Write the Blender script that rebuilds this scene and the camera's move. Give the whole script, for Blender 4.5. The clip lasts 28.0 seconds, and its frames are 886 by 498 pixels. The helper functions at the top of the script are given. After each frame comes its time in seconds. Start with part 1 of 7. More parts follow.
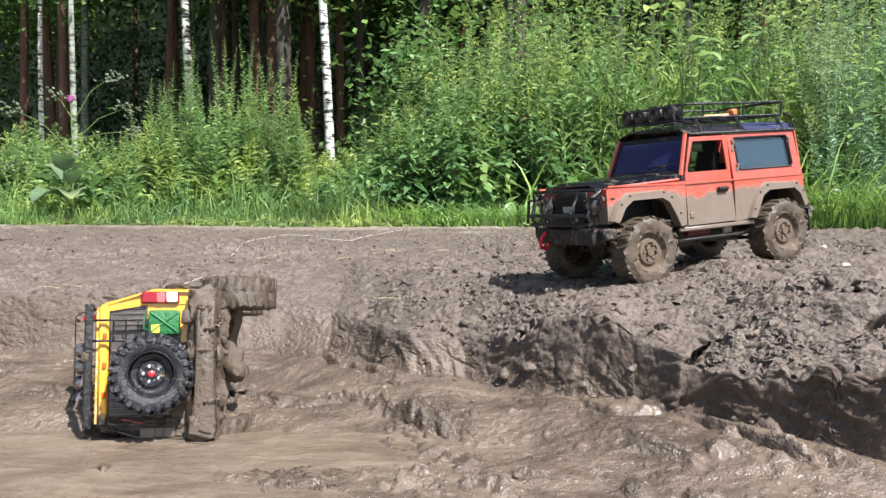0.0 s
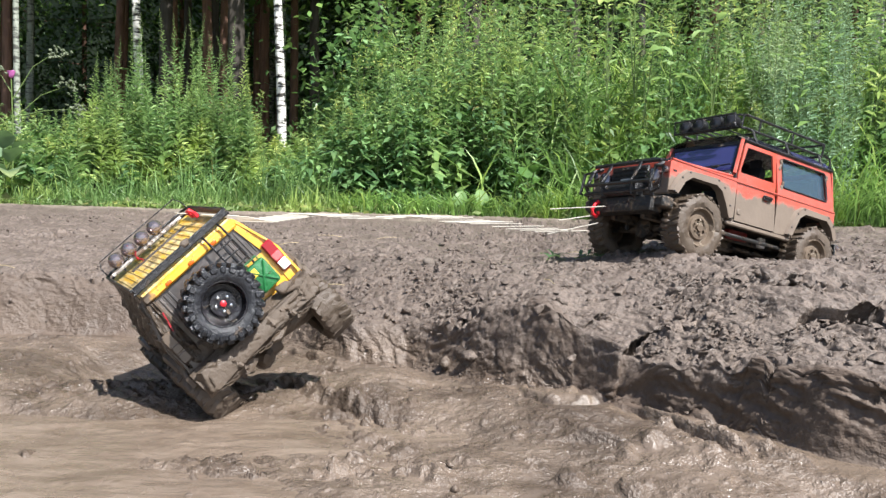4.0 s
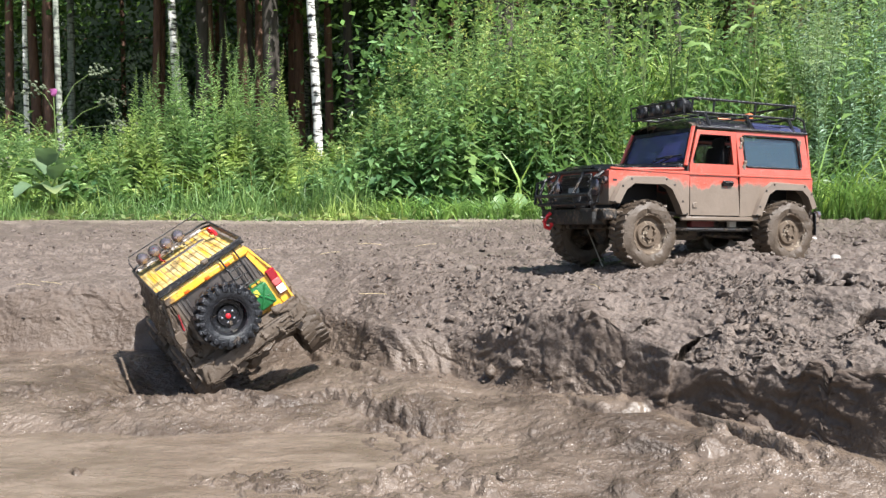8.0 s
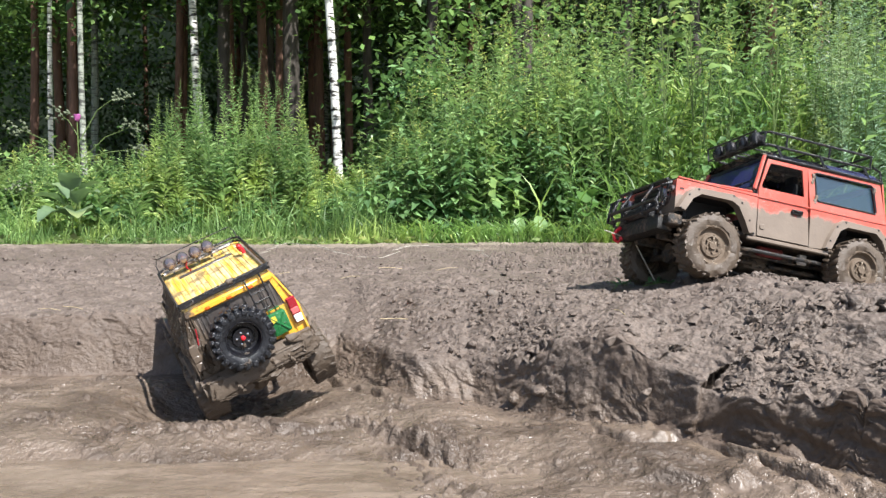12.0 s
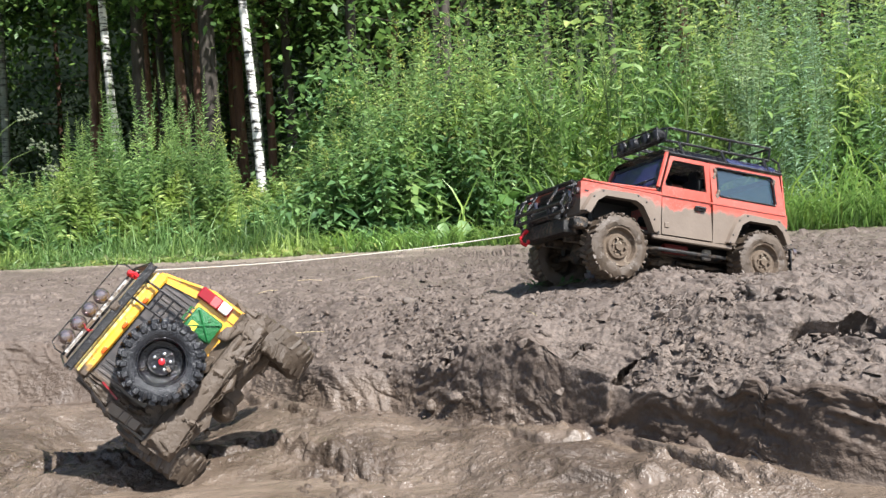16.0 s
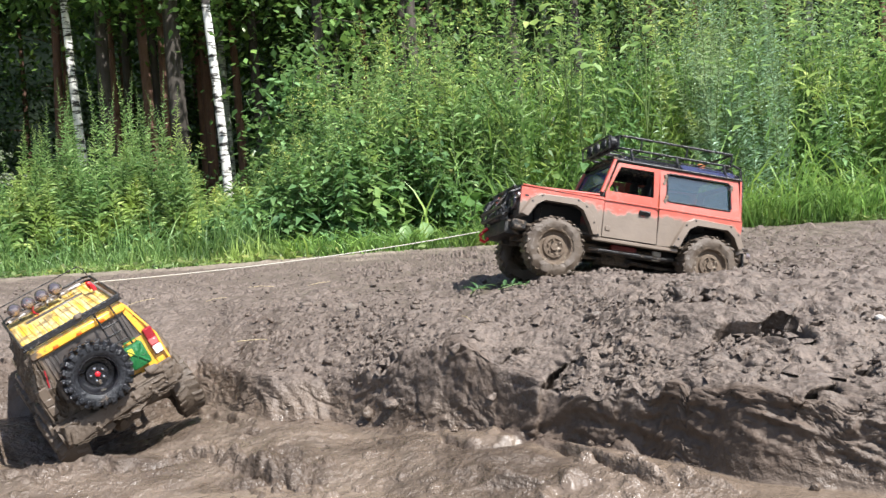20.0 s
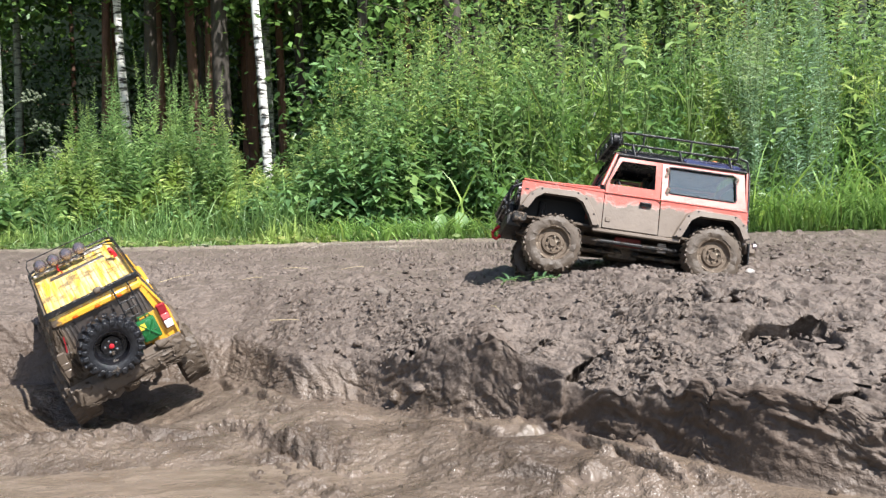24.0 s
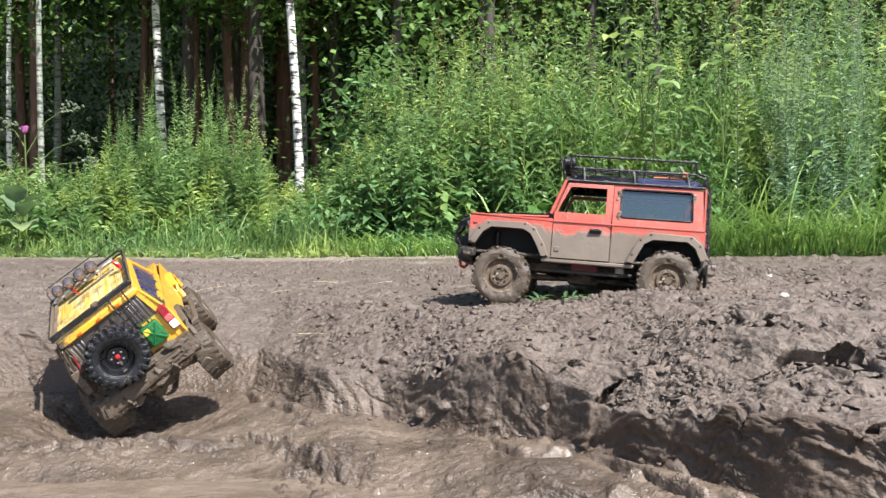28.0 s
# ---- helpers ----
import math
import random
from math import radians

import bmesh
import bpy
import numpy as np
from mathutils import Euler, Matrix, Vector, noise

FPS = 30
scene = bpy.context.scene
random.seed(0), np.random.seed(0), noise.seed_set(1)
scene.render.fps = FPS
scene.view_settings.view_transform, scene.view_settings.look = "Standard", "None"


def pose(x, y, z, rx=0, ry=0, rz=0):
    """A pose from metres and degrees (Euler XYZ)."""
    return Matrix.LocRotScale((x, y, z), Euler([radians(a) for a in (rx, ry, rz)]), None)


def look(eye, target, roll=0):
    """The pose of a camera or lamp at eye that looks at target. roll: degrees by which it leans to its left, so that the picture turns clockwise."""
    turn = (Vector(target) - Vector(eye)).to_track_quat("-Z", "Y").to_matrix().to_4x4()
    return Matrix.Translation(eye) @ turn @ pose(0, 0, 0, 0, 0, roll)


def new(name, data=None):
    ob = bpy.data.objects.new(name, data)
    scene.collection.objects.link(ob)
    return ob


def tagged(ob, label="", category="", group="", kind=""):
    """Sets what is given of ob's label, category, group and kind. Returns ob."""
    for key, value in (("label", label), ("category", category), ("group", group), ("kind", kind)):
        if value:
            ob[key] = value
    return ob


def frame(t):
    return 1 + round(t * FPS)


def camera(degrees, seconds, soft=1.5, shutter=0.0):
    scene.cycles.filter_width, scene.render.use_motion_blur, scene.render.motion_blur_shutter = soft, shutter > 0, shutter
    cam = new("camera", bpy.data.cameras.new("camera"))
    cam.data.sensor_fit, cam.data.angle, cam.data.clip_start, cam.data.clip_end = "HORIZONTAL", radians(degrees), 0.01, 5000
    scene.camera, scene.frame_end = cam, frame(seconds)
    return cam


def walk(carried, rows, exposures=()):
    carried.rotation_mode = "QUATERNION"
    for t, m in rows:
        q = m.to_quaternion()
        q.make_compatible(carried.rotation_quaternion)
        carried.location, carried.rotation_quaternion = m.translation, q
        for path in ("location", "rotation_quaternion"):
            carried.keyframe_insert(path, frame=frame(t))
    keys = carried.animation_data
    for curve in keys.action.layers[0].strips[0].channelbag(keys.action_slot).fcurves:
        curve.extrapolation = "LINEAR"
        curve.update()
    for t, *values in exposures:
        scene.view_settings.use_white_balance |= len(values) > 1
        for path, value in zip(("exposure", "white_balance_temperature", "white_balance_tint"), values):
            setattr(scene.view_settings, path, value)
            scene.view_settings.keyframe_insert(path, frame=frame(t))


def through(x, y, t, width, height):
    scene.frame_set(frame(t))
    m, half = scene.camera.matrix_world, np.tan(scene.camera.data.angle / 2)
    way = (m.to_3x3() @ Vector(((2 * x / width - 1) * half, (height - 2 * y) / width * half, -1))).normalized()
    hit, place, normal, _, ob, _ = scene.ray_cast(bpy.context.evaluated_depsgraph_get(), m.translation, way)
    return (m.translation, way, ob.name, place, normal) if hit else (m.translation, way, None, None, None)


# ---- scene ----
cam = camera(54.0, 28.0, soft=1.4, shutter=0.3)
CAMERA_ROWS = [
    (0, -0.010, -0.029, 0.328, 86.89, -0.31, 0.63),
    (0.5, -0.011, -0.028, 0.325, 86.78, -0.53, 0.78),
    (1, -0.008, -0.026, 0.324, 86.43, -0.64, 0.21),
    (1.5, -0.008, -0.024, 0.326, 86.77, -1.08, 0.38),
    (2, -0.002, -0.022, 0.325, 86.61, -1.01, -0.51),
    (2.5, -0.000, -0.019, 0.326, 86.55, -0.98, -0.84),
    (3, 0.005, -0.018, 0.327, 86.62, -1.23, -1.38),
    (3.5, 0.008, -0.017, 0.324, 86.18, -1.49, -1.94),
    (5.5, 0.002, -0.008, 0.331, 86.58, -1.39, -3.29),
    (6, 0.005, -0.006, 0.333, 86.96, -1.10, -3.37),
    (6.5, -0.004, -0.009, 0.331, 86.84, -0.81, -1.97),
    (7, -0.005, -0.007, 0.330, 86.85, -0.35, -0.34),
    (7.5, -0.002, -0.005, 0.326, 86.71, 0.00, -0.08),
    (8, 0.000, 0.000, 0.330, 86.40, -0.00, 0.00),
    (8.5, -0.001, 0.002, 0.333, 86.93, -0.34, 0.19),
    (9, 0.000, 0.001, 0.326, 86.46, -0.46, 1.24),
    (9.5, 0.002, 0.006, 0.328, 86.49, -0.38, 1.44),
    (10, 0.002, 0.007, 0.327, 86.96, -0.35, 1.71),
    (10.5, 0.001, 0.011, 0.329, 87.36, -0.26, 1.63),
    (11, 0.001, 0.012, 0.329, 87.43, -0.51, 1.43),
    (11.5, -0.005, 0.016, 0.330, 87.51, -0.19, 1.27),
    (13.5, 0.000, 0.012, 0.342, 89.12, 1.08, 0.98),
    (14, 0.004, 0.016, 0.341, 88.82, 1.80, -0.04),
    (14.5, 0.012, 0.023, 0.345, 88.86, 2.70, -1.56),
    (15, 0.019, 0.023, 0.345, 88.59, 3.22, -2.42),
    (15.5, 0.021, 0.027, 0.342, 88.37, 3.73, -3.33),
    (16, 0.032, 0.026, 0.334, 88.21, 2.74, -3.30),
    (16.5, 0.057, 0.024, 0.328, 87.04, 1.26, -0.21),
    (17, 0.101, 0.021, 0.322, 86.73, 0.98, -2.07),
    (17.5, 0.105, 0.023, 0.326, 86.94, 1.24, -3.16),
    (18, 0.110, 0.025, 0.325, 87.13, 0.95, -2.98),
    (18.5, 0.102, 0.026, 0.331, 87.38, 1.33, -3.36),
    (19, 0.099, 0.027, 0.336, 88.05, 1.94, -3.44),
    (19.5, 0.099, 0.028, 0.338, 88.29, 2.89, -4.14),
    (20, 0.100, 0.031, 0.337, 88.17, 3.69, -4.88),
    (20.5, 0.111, 0.030, 0.342, 88.69, 4.14, -6.67),
    (21, 0.112, 0.029, 0.343, 88.15, 4.34, -7.02),
    (21.5, 0.103, 0.023, 0.342, 88.17, 4.65, -6.51),
    (22, 0.091, 0.018, 0.331, 87.21, 3.12, -3.18),
    (22.5, 0.094, 0.017, 0.329, 87.03, 2.09, -1.64),
    (24.5, 0.103, 0.013, 0.337, 87.85, 1.04, -2.65),
    (25, 0.102, 0.016, 0.335, 88.03, 1.70, -3.30),
    (25.5, 0.104, 0.017, 0.334, 88.40, 0.90, -3.47),
    (26, 0.102, 0.014, 0.332, 88.71, -0.85, -1.17),
    (26.5, 0.105, 0.019, 0.334, 88.90, -0.70, -1.53),
    (27, 0.100, 0.014, 0.329, 88.74, -0.04, -0.27),
    (27.5, 0.097, 0.018, 0.328, 88.53, -0.11, 0.46),
    (28, 0.102, 0.021, 0.335, 88.75, 0.05, -0.53),
]
walk(cam, [(t, pose(*p)) for t, *p in CAMERA_ROWS])

# ---- light: a high sun from the right, blue sky ----
SUN_TO = Vector((0.36, -0.47, 0.81)).normalized()
world = bpy.data.worlds.new("world")
scene.world = world
world.use_nodes = True
_nt = world.node_tree
_sky = _nt.nodes.new("ShaderNodeTexSky")
_sky.sky_type, _sky.sun_disc = "NISHITA", False
_sky.sun_elevation = math.asin(SUN_TO.z)
_sky.sun_rotation = math.atan2(SUN_TO.x, SUN_TO.y)
_sky.air_density, _sky.dust_density = 1.0, 1.5
_bg = _nt.nodes["Background"]
_bg.inputs["Strength"].default_value = 0.088
_nt.links.new(_sky.outputs["Color"], _bg.inputs["Color"])
sun = new("sun", bpy.data.lights.new("sun", "SUN"))
sun.data.energy, sun.data.angle, sun.data.color = 5.0, radians(0.53), (1.0, 0.99, 0.98)
sun.matrix_world = look((3, 0, 6), Vector((3, 0, 6)) - SUN_TO)
scene.view_settings.exposure = 1.12

# ---- materials ----
def material(name, color, rough=0.6, metal=0.0, spec=0.5):
    m = bpy.data.materials.new(name)
    m.use_nodes = True
    b = m.node_tree.nodes["Principled BSDF"]
    b.inputs["Base Color"].default_value = (*color, 1)
    b.inputs["Roughness"].default_value = rough
    b.inputs["Metallic"].default_value = metal
    b.inputs["Specular IOR Level"].default_value = spec
    return m


class Shade:
    """Short hand for a material's nodes."""

    def __init__(self, name):
        self.m = bpy.data.materials.new(name)
        self.m.use_nodes = True
        self.t = self.m.node_tree
        self.b = self.t.nodes["Principled BSDF"]
        self.pos = self.t.nodes.new("ShaderNodeTexCoord").outputs["Object"]

    def link(self, a, b):
        self.t.links.new(a, b)

    def to(self, name, value):
        if isinstance(value, (int, float)):
            self.b.inputs[name].default_value = value
        elif isinstance(value, tuple):
            self.b.inputs[name].default_value = (*value, 1)
        else:
            self.link(value, self.b.inputs[name])

    def noise(self, scale, detail=4.0, rough=0.55, vec=None, distort=0.0):
        n = self.t.nodes.new("ShaderNodeTexNoise")
        n.inputs["Scale"].default_value, n.inputs["Detail"].default_value = scale, detail
        n.inputs["Roughness"].default_value, n.inputs["Distortion"].default_value = rough, distort
        self.link(vec or self.pos, n.inputs["Vector"])
        return n.outputs["Fac"]

    def voronoi(self, scale, vec=None, feature="F1"):
        n = self.t.nodes.new("ShaderNodeTexVoronoi")
        n.feature = feature
        n.inputs["Scale"].default_value = scale
        self.link(vec or self.pos, n.inputs["Vector"])
        return n.outputs["Distance"]

    def ramp(self, fac, stops):
        n = self.t.nodes.new("ShaderNodeValToRGB")
        e = n.color_ramp.elements
        while len(e) < len(stops):
            e.new(0.5)
        for k, (p, c) in zip(e, stops):
            k.position = p
            k.color = (c, c, c, 1) if isinstance(c, (int, float)) else (*c, 1)
        self.link(fac, n.inputs["Fac"])
        return n.outputs["Color"]

    def mix(self, fac, a, b, mode="MIX"):
        n = self.t.nodes.new("ShaderNodeMix")
        n.data_type, n.blend_type = "RGBA", mode
        for i, v in ((0, fac), (6, a), (7, b)):
            s = n.inputs[i]
            if isinstance(v, (int, float)):
                s.default_value = v if i == 0 else (v, v, v, 1)
            elif isinstance(v, tuple):
                s.default_value = (*v, 1)
            else:
                self.link(v, s)
        return n.outputs[2]

    def math(self, op, a, b=0.0, c=None):
        n = self.t.nodes.new("ShaderNodeMath")
        n.operation = op
        for s, v in zip(n.inputs, (a, b, c)):
            if v is None:
                continue
            if isinstance(v, (int, float)):
                s.default_value = v
            else:
                self.link(v, s)
        return n.outputs[0]

    def axis(self, i):
        n = self.t.nodes.new("ShaderNodeSeparateXYZ")
        self.link(self.pos, n.inputs[0])
        return n.outputs[i]

    def bump(self, height, strength=0.3, dist=0.01):
        n = self.t.nodes.new("ShaderNodeBump")
        n.inputs["Strength"].default_value, n.inputs["Distance"].default_value = strength, dist
        self.link(height, n.inputs["Height"])
        self.link(n.outputs[0], self.b.inputs["Normal"])

    def random(self):
        return self.t.nodes.new("ShaderNodeObjectInfo").outputs["Random"]

    def island(self):
        return self.t.nodes.new("ShaderNodeNewGeometry").outputs["Random Per Island"]

    def attr(self, name):
        n = self.t.nodes.new("ShaderNodeAttribute")
        n.attribute_name = name
        return n.outputs["Fac"]
# where each car stands: seconds, metres, degrees
RED_ROWS = [
    (0, 0.546, 1.689, 0.269, 1.0, 4.5, 208.6),
    (0.5, 0.565, 1.705, 0.268, 3.1, 3.5, 207.3),
    (1, 0.579, 1.703, 0.269, 5.3, 3.6, 207.1),
    (1.5, 0.593, 1.689, 0.264, 8.9, 2.5, 207.2),
    (2, 0.628, 1.709, 0.256, 9.4, 0.6, 207.5),
    (2.5, 0.664, 1.730, 0.240, 9.8, -1.6, 207.4),
    (3, 0.689, 1.741, 0.231, 9.6, -3.8, 207.6),
    (3.5, 0.721, 1.747, 0.217, 7.5, -7.3, 208.0),
    (5.5, 0.765, 1.771, 0.182, -2.3, -16.2, 209.4),
    (6, 0.630, 1.773, 0.242, 2.0, -3.0, 203.5),
    (6.5, 0.599, 1.741, 0.246, 2.0, -2.3, 203.9),
    (7, 0.592, 1.732, 0.247, 1.8, -1.8, 204.6),
    (7.5, 0.589, 1.721, 0.248, 2.3, -1.6, 205.0),
    (8, 0.595, 1.731, 0.250, 1.7, -1.3, 204.4),
    (8.5, 0.619, 1.752, 0.243, 4.1, -2.7, 204.8),
    (9, 0.641, 1.788, 0.241, 3.5, -3.5, 203.5),
    (9.5, 0.658, 1.777, 0.232, 5.2, -5.5, 203.4),
    (10, 0.658, 1.771, 0.231, 5.8, -5.9, 203.8),
    (10.5, 0.666, 1.779, 0.230, 6.7, -5.6, 203.2),
    (11, 0.712, 1.795, 0.207, 10.8, -11.8, 200.1),
    (11.5, 0.707, 1.783, 0.206, 10.1, -10.9, 198.4),
    (13.5, 0.694, 1.762, 0.207, 7.6, -10.3, 195.9),
    (14, 0.693, 1.777, 0.210, 4.7, -10.6, 196.6),
    (14.5, 0.689, 1.760, 0.206, 6.8, -9.9, 195.9),
    (15, 0.682, 1.752, 0.210, 6.7, -9.3, 196.4),
    (15.5, 0.686, 1.758, 0.209, 7.2, -9.6, 197.4),
    (16, 0.685, 1.745, 0.206, 7.7, -10.2, 198.4),
    (16.5, 0.704, 1.781, 0.207, 7.3, -9.7, 197.5),
    (17, 0.720, 1.793, 0.202, 7.8, -10.7, 198.2),
    (17.5, 0.734, 1.813, 0.202, 8.1, -11.3, 197.3),
    (18, 0.832, 1.815, 0.165, 7.0, -14.8, 192.4),
    (18.5, 0.827, 1.822, 0.173, 8.7, -12.2, 192.6),
    (19, 0.828, 1.837, 0.176, 7.6, -11.4, 192.2),
    (19.5, 0.806, 1.836, 0.177, 6.5, -12.9, 190.4),
    (20, 0.747, 1.821, 0.197, 5.8, -12.1, 185.3),
    (20.5, 0.674, 1.827, 0.221, 4.3, -3.1, 181.7),
    (21, 0.612, 1.826, 0.241, 4.6, 0.6, 179.0),
    (21.5, 0.614, 1.827, 0.241, 4.2, 0.8, 177.7),
    (22, 0.613, 1.820, 0.239, 4.3, 0.1, 178.3),
    (22.5, 0.688, 1.834, 0.213, 5.8, -7.8, 178.6),
    (24.5, 0.727, 1.850, 0.208, 12.7, -9.4, 178.0),
    (25, 0.774, 1.857, 0.195, 13.5, -9.7, 178.3),
    (25.5, 0.768, 1.861, 0.188, 13.2, -10.2, 179.6),
    (26, 0.788, 1.877, 0.183, 12.7, -10.6, 179.8),
    (26.5, 0.779, 1.873, 0.185, 11.6, -10.0, 179.6),
    (27, 0.728, 1.841, 0.186, 7.2, -10.6, 175.6),
    (27.5, 0.623, 1.814, 0.201, 6.2, -6.7, 173.1),
    (28, 0.564, 1.812, 0.218, 6.2, -4.3, 169.0),
]
YELLOW_ROWS = [
    (0, -0.413, 1.125, 0.095, -88.8, 9.0, 106.0),
    (0.5, -0.417, 1.125, 0.093, -89.3, 9.0, 105.5),
    (1, -0.408, 1.121, 0.097, -87.8, 9.0, 105.0),
    (1.5, -0.383, 1.116, 0.110, -83.1, 8.5, 105.0),
    (2, -0.354, 1.135, 0.130, -73.4, 8.0, 104.5),
    (2.5, -0.319, 1.111, 0.152, -66.4, 7.0, 104.5),
    (3, -0.298, 1.113, 0.163, -60.2, 5.1, 105.0),
    (3.5, -0.264, 1.132, 0.169, -52.3, 5.0, 108.7),
    (5.5, -0.211, 1.246, 0.145, -22.0, 2.3, 121.1),
    (6, -0.249, 1.289, 0.143, -25.9, 1.5, 121.1),
    (6.5, -0.269, 1.304, 0.141, -28.6, 1.8, 121.4),
    (7, -0.283, 1.318, 0.139, -29.4, 1.6, 120.6),
    (7.5, -0.333, 1.384, 0.138, -32.9, 1.5, 116.7),
    (8, -0.359, 1.437, 0.129, -33.0, -1.5, 116.2),
    (8.5, -0.365, 1.444, 0.122, -32.8, -5.3, 117.2),
    (9, -0.370, 1.449, 0.117, -34.5, -6.1, 116.5),
    (9.5, -0.370, 1.448, 0.119, -34.2, -5.9, 116.9),
    (10, -0.369, 1.446, 0.119, -33.5, -5.3, 117.3),
    (10.5, -0.370, 1.444, 0.118, -34.3, -5.4, 116.5),
    (11, -0.360, 1.440, 0.127, -28.5, -4.7, 117.4),
    (11.5, -0.378, 1.479, 0.129, -24.9, -6.8, 116.5),
    (13.5, -0.366, 1.372, 0.146, -34.7, 2.3, 109.4),
    (14, -0.335, 1.273, 0.155, -44.1, 4.3, 106.8),
    (14.5, -0.331, 1.261, 0.156, -45.3, 5.0, 105.8),
    (15, -0.295, 1.169, 0.173, -47.2, 4.6, 107.5),
    (15.5, -0.276, 1.149, 0.174, -48.7, 6.4, 108.1),
    (16, -0.271, 1.148, 0.173, -47.9, 6.8, 108.1),
    (16.5, -0.268, 1.141, 0.173, -47.9, 7.0, 108.0),
    (17, -0.258, 1.164, 0.173, -44.8, 7.9, 108.6),
    (17.5, -0.198, 1.162, 0.180, -27.5, 10.7, 113.0),
    (18, -0.175, 1.218, 0.155, -18.0, 4.7, 119.9),
    (18.5, -0.224, 1.281, 0.144, -19.0, 2.3, 119.7),
    (19, -0.263, 1.350, 0.153, -14.0, 3.5, 118.7),
    (19.5, -0.290, 1.388, 0.149, -17.7, 4.2, 117.6),
    (20, -0.350, 1.463, 0.129, -25.4, -2.5, 116.5),
    (20.5, -0.398, 1.525, 0.121, -27.9, -6.2, 116.0),
    (21, -0.423, 1.560, 0.114, -30.1, -8.2, 116.6),
    (21.5, -0.438, 1.569, 0.113, -31.4, -9.7, 117.8),
    (22, -0.431, 1.547, 0.113, -30.1, -10.8, 117.9),
    (22.5, -0.427, 1.541, 0.114, -27.5, -11.7, 116.9),
    (24.5, -0.399, 1.549, 0.122, -22.6, -9.7, 116.5),
    (25, -0.376, 1.554, 0.129, -10.0, -11.7, 114.7),
    (25.5, -0.373, 1.553, 0.128, -11.4, -9.8, 115.7),
    (26, -0.361, 1.535, 0.138, -7.7, -9.6, 116.5),
    (26.5, -0.368, 1.543, 0.132, -9.5, -10.4, 116.0),
    (27, -0.394, 1.549, 0.116, -20.3, -11.9, 114.3),
    (27.5, -0.444, 1.572, 0.098, -35.9, -12.8, 116.9),
    (28, -0.452, 1.539, 0.116, -38.8, -8.7, 109.6),
]

# ---- mesh tools ----
def link_mesh(name, bm, mat, parent=None, smooth_it=False):
    me = bpy.data.meshes.new(name)
    bmesh.ops.recalc_face_normals(bm, faces=bm.faces)
    bm.to_mesh(me)
    bm.free()
    me.materials.append(mat)
    if smooth_it:
        me.polygons.foreach_set("use_smooth", np.ones(len(me.polygons), bool))
        me.set_sharp_from_angle(angle=radians(40))
    ob = new(name, me)
    ob.parent = parent
    return ob


def part(name, bm, mat, parent, label="", soft=True):
    ob = link_mesh(name, bm, mat, parent, soft)
    return tagged(ob, label) if label else ob


def join(*bms):
    """One bmesh out of several."""
    out = bms[0]
    for b in bms[1:]:
        me = bpy.data.meshes.new("tmp")
        b.to_mesh(me)
        b.free()
        out.from_mesh(me)
        bpy.data.meshes.remove(me)
    return out


def block(size, at=(0, 0, 0), bevel=0.0, turn=None, seg=1):
    bm = bmesh.new()
    bmesh.ops.create_cube(bm, size=1)
    bmesh.ops.scale(bm, vec=size, verts=bm.verts)
    if bevel:
        bmesh.ops.bevel(bm, geom=list(bm.edges), offset=bevel, segments=seg, affect="EDGES", profile=0.5)
    if turn:
        bmesh.ops.rotate(bm, cent=(0, 0, 0), matrix=Euler([radians(a) for a in turn]).to_matrix(), verts=bm.verts)
    bmesh.ops.translate(bm, vec=at, verts=bm.verts)
    return bm


def tube(points, r, n=6, closed=False, taper=None):
    """A round bar along points."""
    bm = bmesh.new()
    pts = [Vector(p) for p in points]
    rings = []
    for i, p in enumerate(pts):
        a = pts[i - 1] if i or closed else p
        b = pts[(i + 1) % len(pts)] if i + 1 < len(pts) or closed else p
        d = (b - a).normalized()
        side = d.orthogonal().normalized() if abs(d.z) > 0.9 else d.cross(Vector((0, 0, 1))).normalized()
        if abs(d.z) > 0.9:
            side = (Vector((1, 0, 0)) - d * d.x).normalized()
        up = side.cross(d)
        k = r if taper is None else r + (taper - r) * i / (len(pts) - 1)
        rings.append([bm.verts.new(p + k * (math.cos(2 * math.pi * j / n) * side + math.sin(2 * math.pi * j / n) * up)) for j in range(n)])
    for i in range(len(rings) - (0 if closed else 1)):
        a, b = rings[i], rings[(i + 1) % len(rings)]
        for j in range(n):
            bm.faces.new((a[j], a[(j + 1) % n], b[(j + 1) % n], b[j]))
    if not closed:
        bm.faces.new(rings[0][::-1])
        bm.faces.new(rings[-1])
    return bm


def lathe(profile, n=24, axis="y", at=(0, 0, 0), closed=False, open_start=False):
    """profile: (along the axis, radius)."""
    bm = bmesh.new()
    rings = []
    for h, r in profile:
        ring = []
        for j in range(n):
            c, s = r * math.cos(2 * math.pi * j / n), r * math.sin(2 * math.pi * j / n)
            v = {"y": (c, h, s), "x": (h, c, s), "z": (c, s, h)}[axis]
            ring.append(bm.verts.new(Vector(v) + Vector(at)))
        rings.append(ring)
    m = len(rings)
    for i in range(m if closed else m - 1):
        a, b = rings[i], rings[(i + 1) % m]
        for j in range(n):
            bm.faces.new((a[j], a[(j + 1) % n], b[(j + 1) % n], b[j]))
    if not closed:
        for ring in rings[-1:] if open_start else (rings[0], rings[-1]):
            if (ring[0].co - ring[n // 2].co).length > 1e-5:
                bm.faces.new(ring)
    return bm


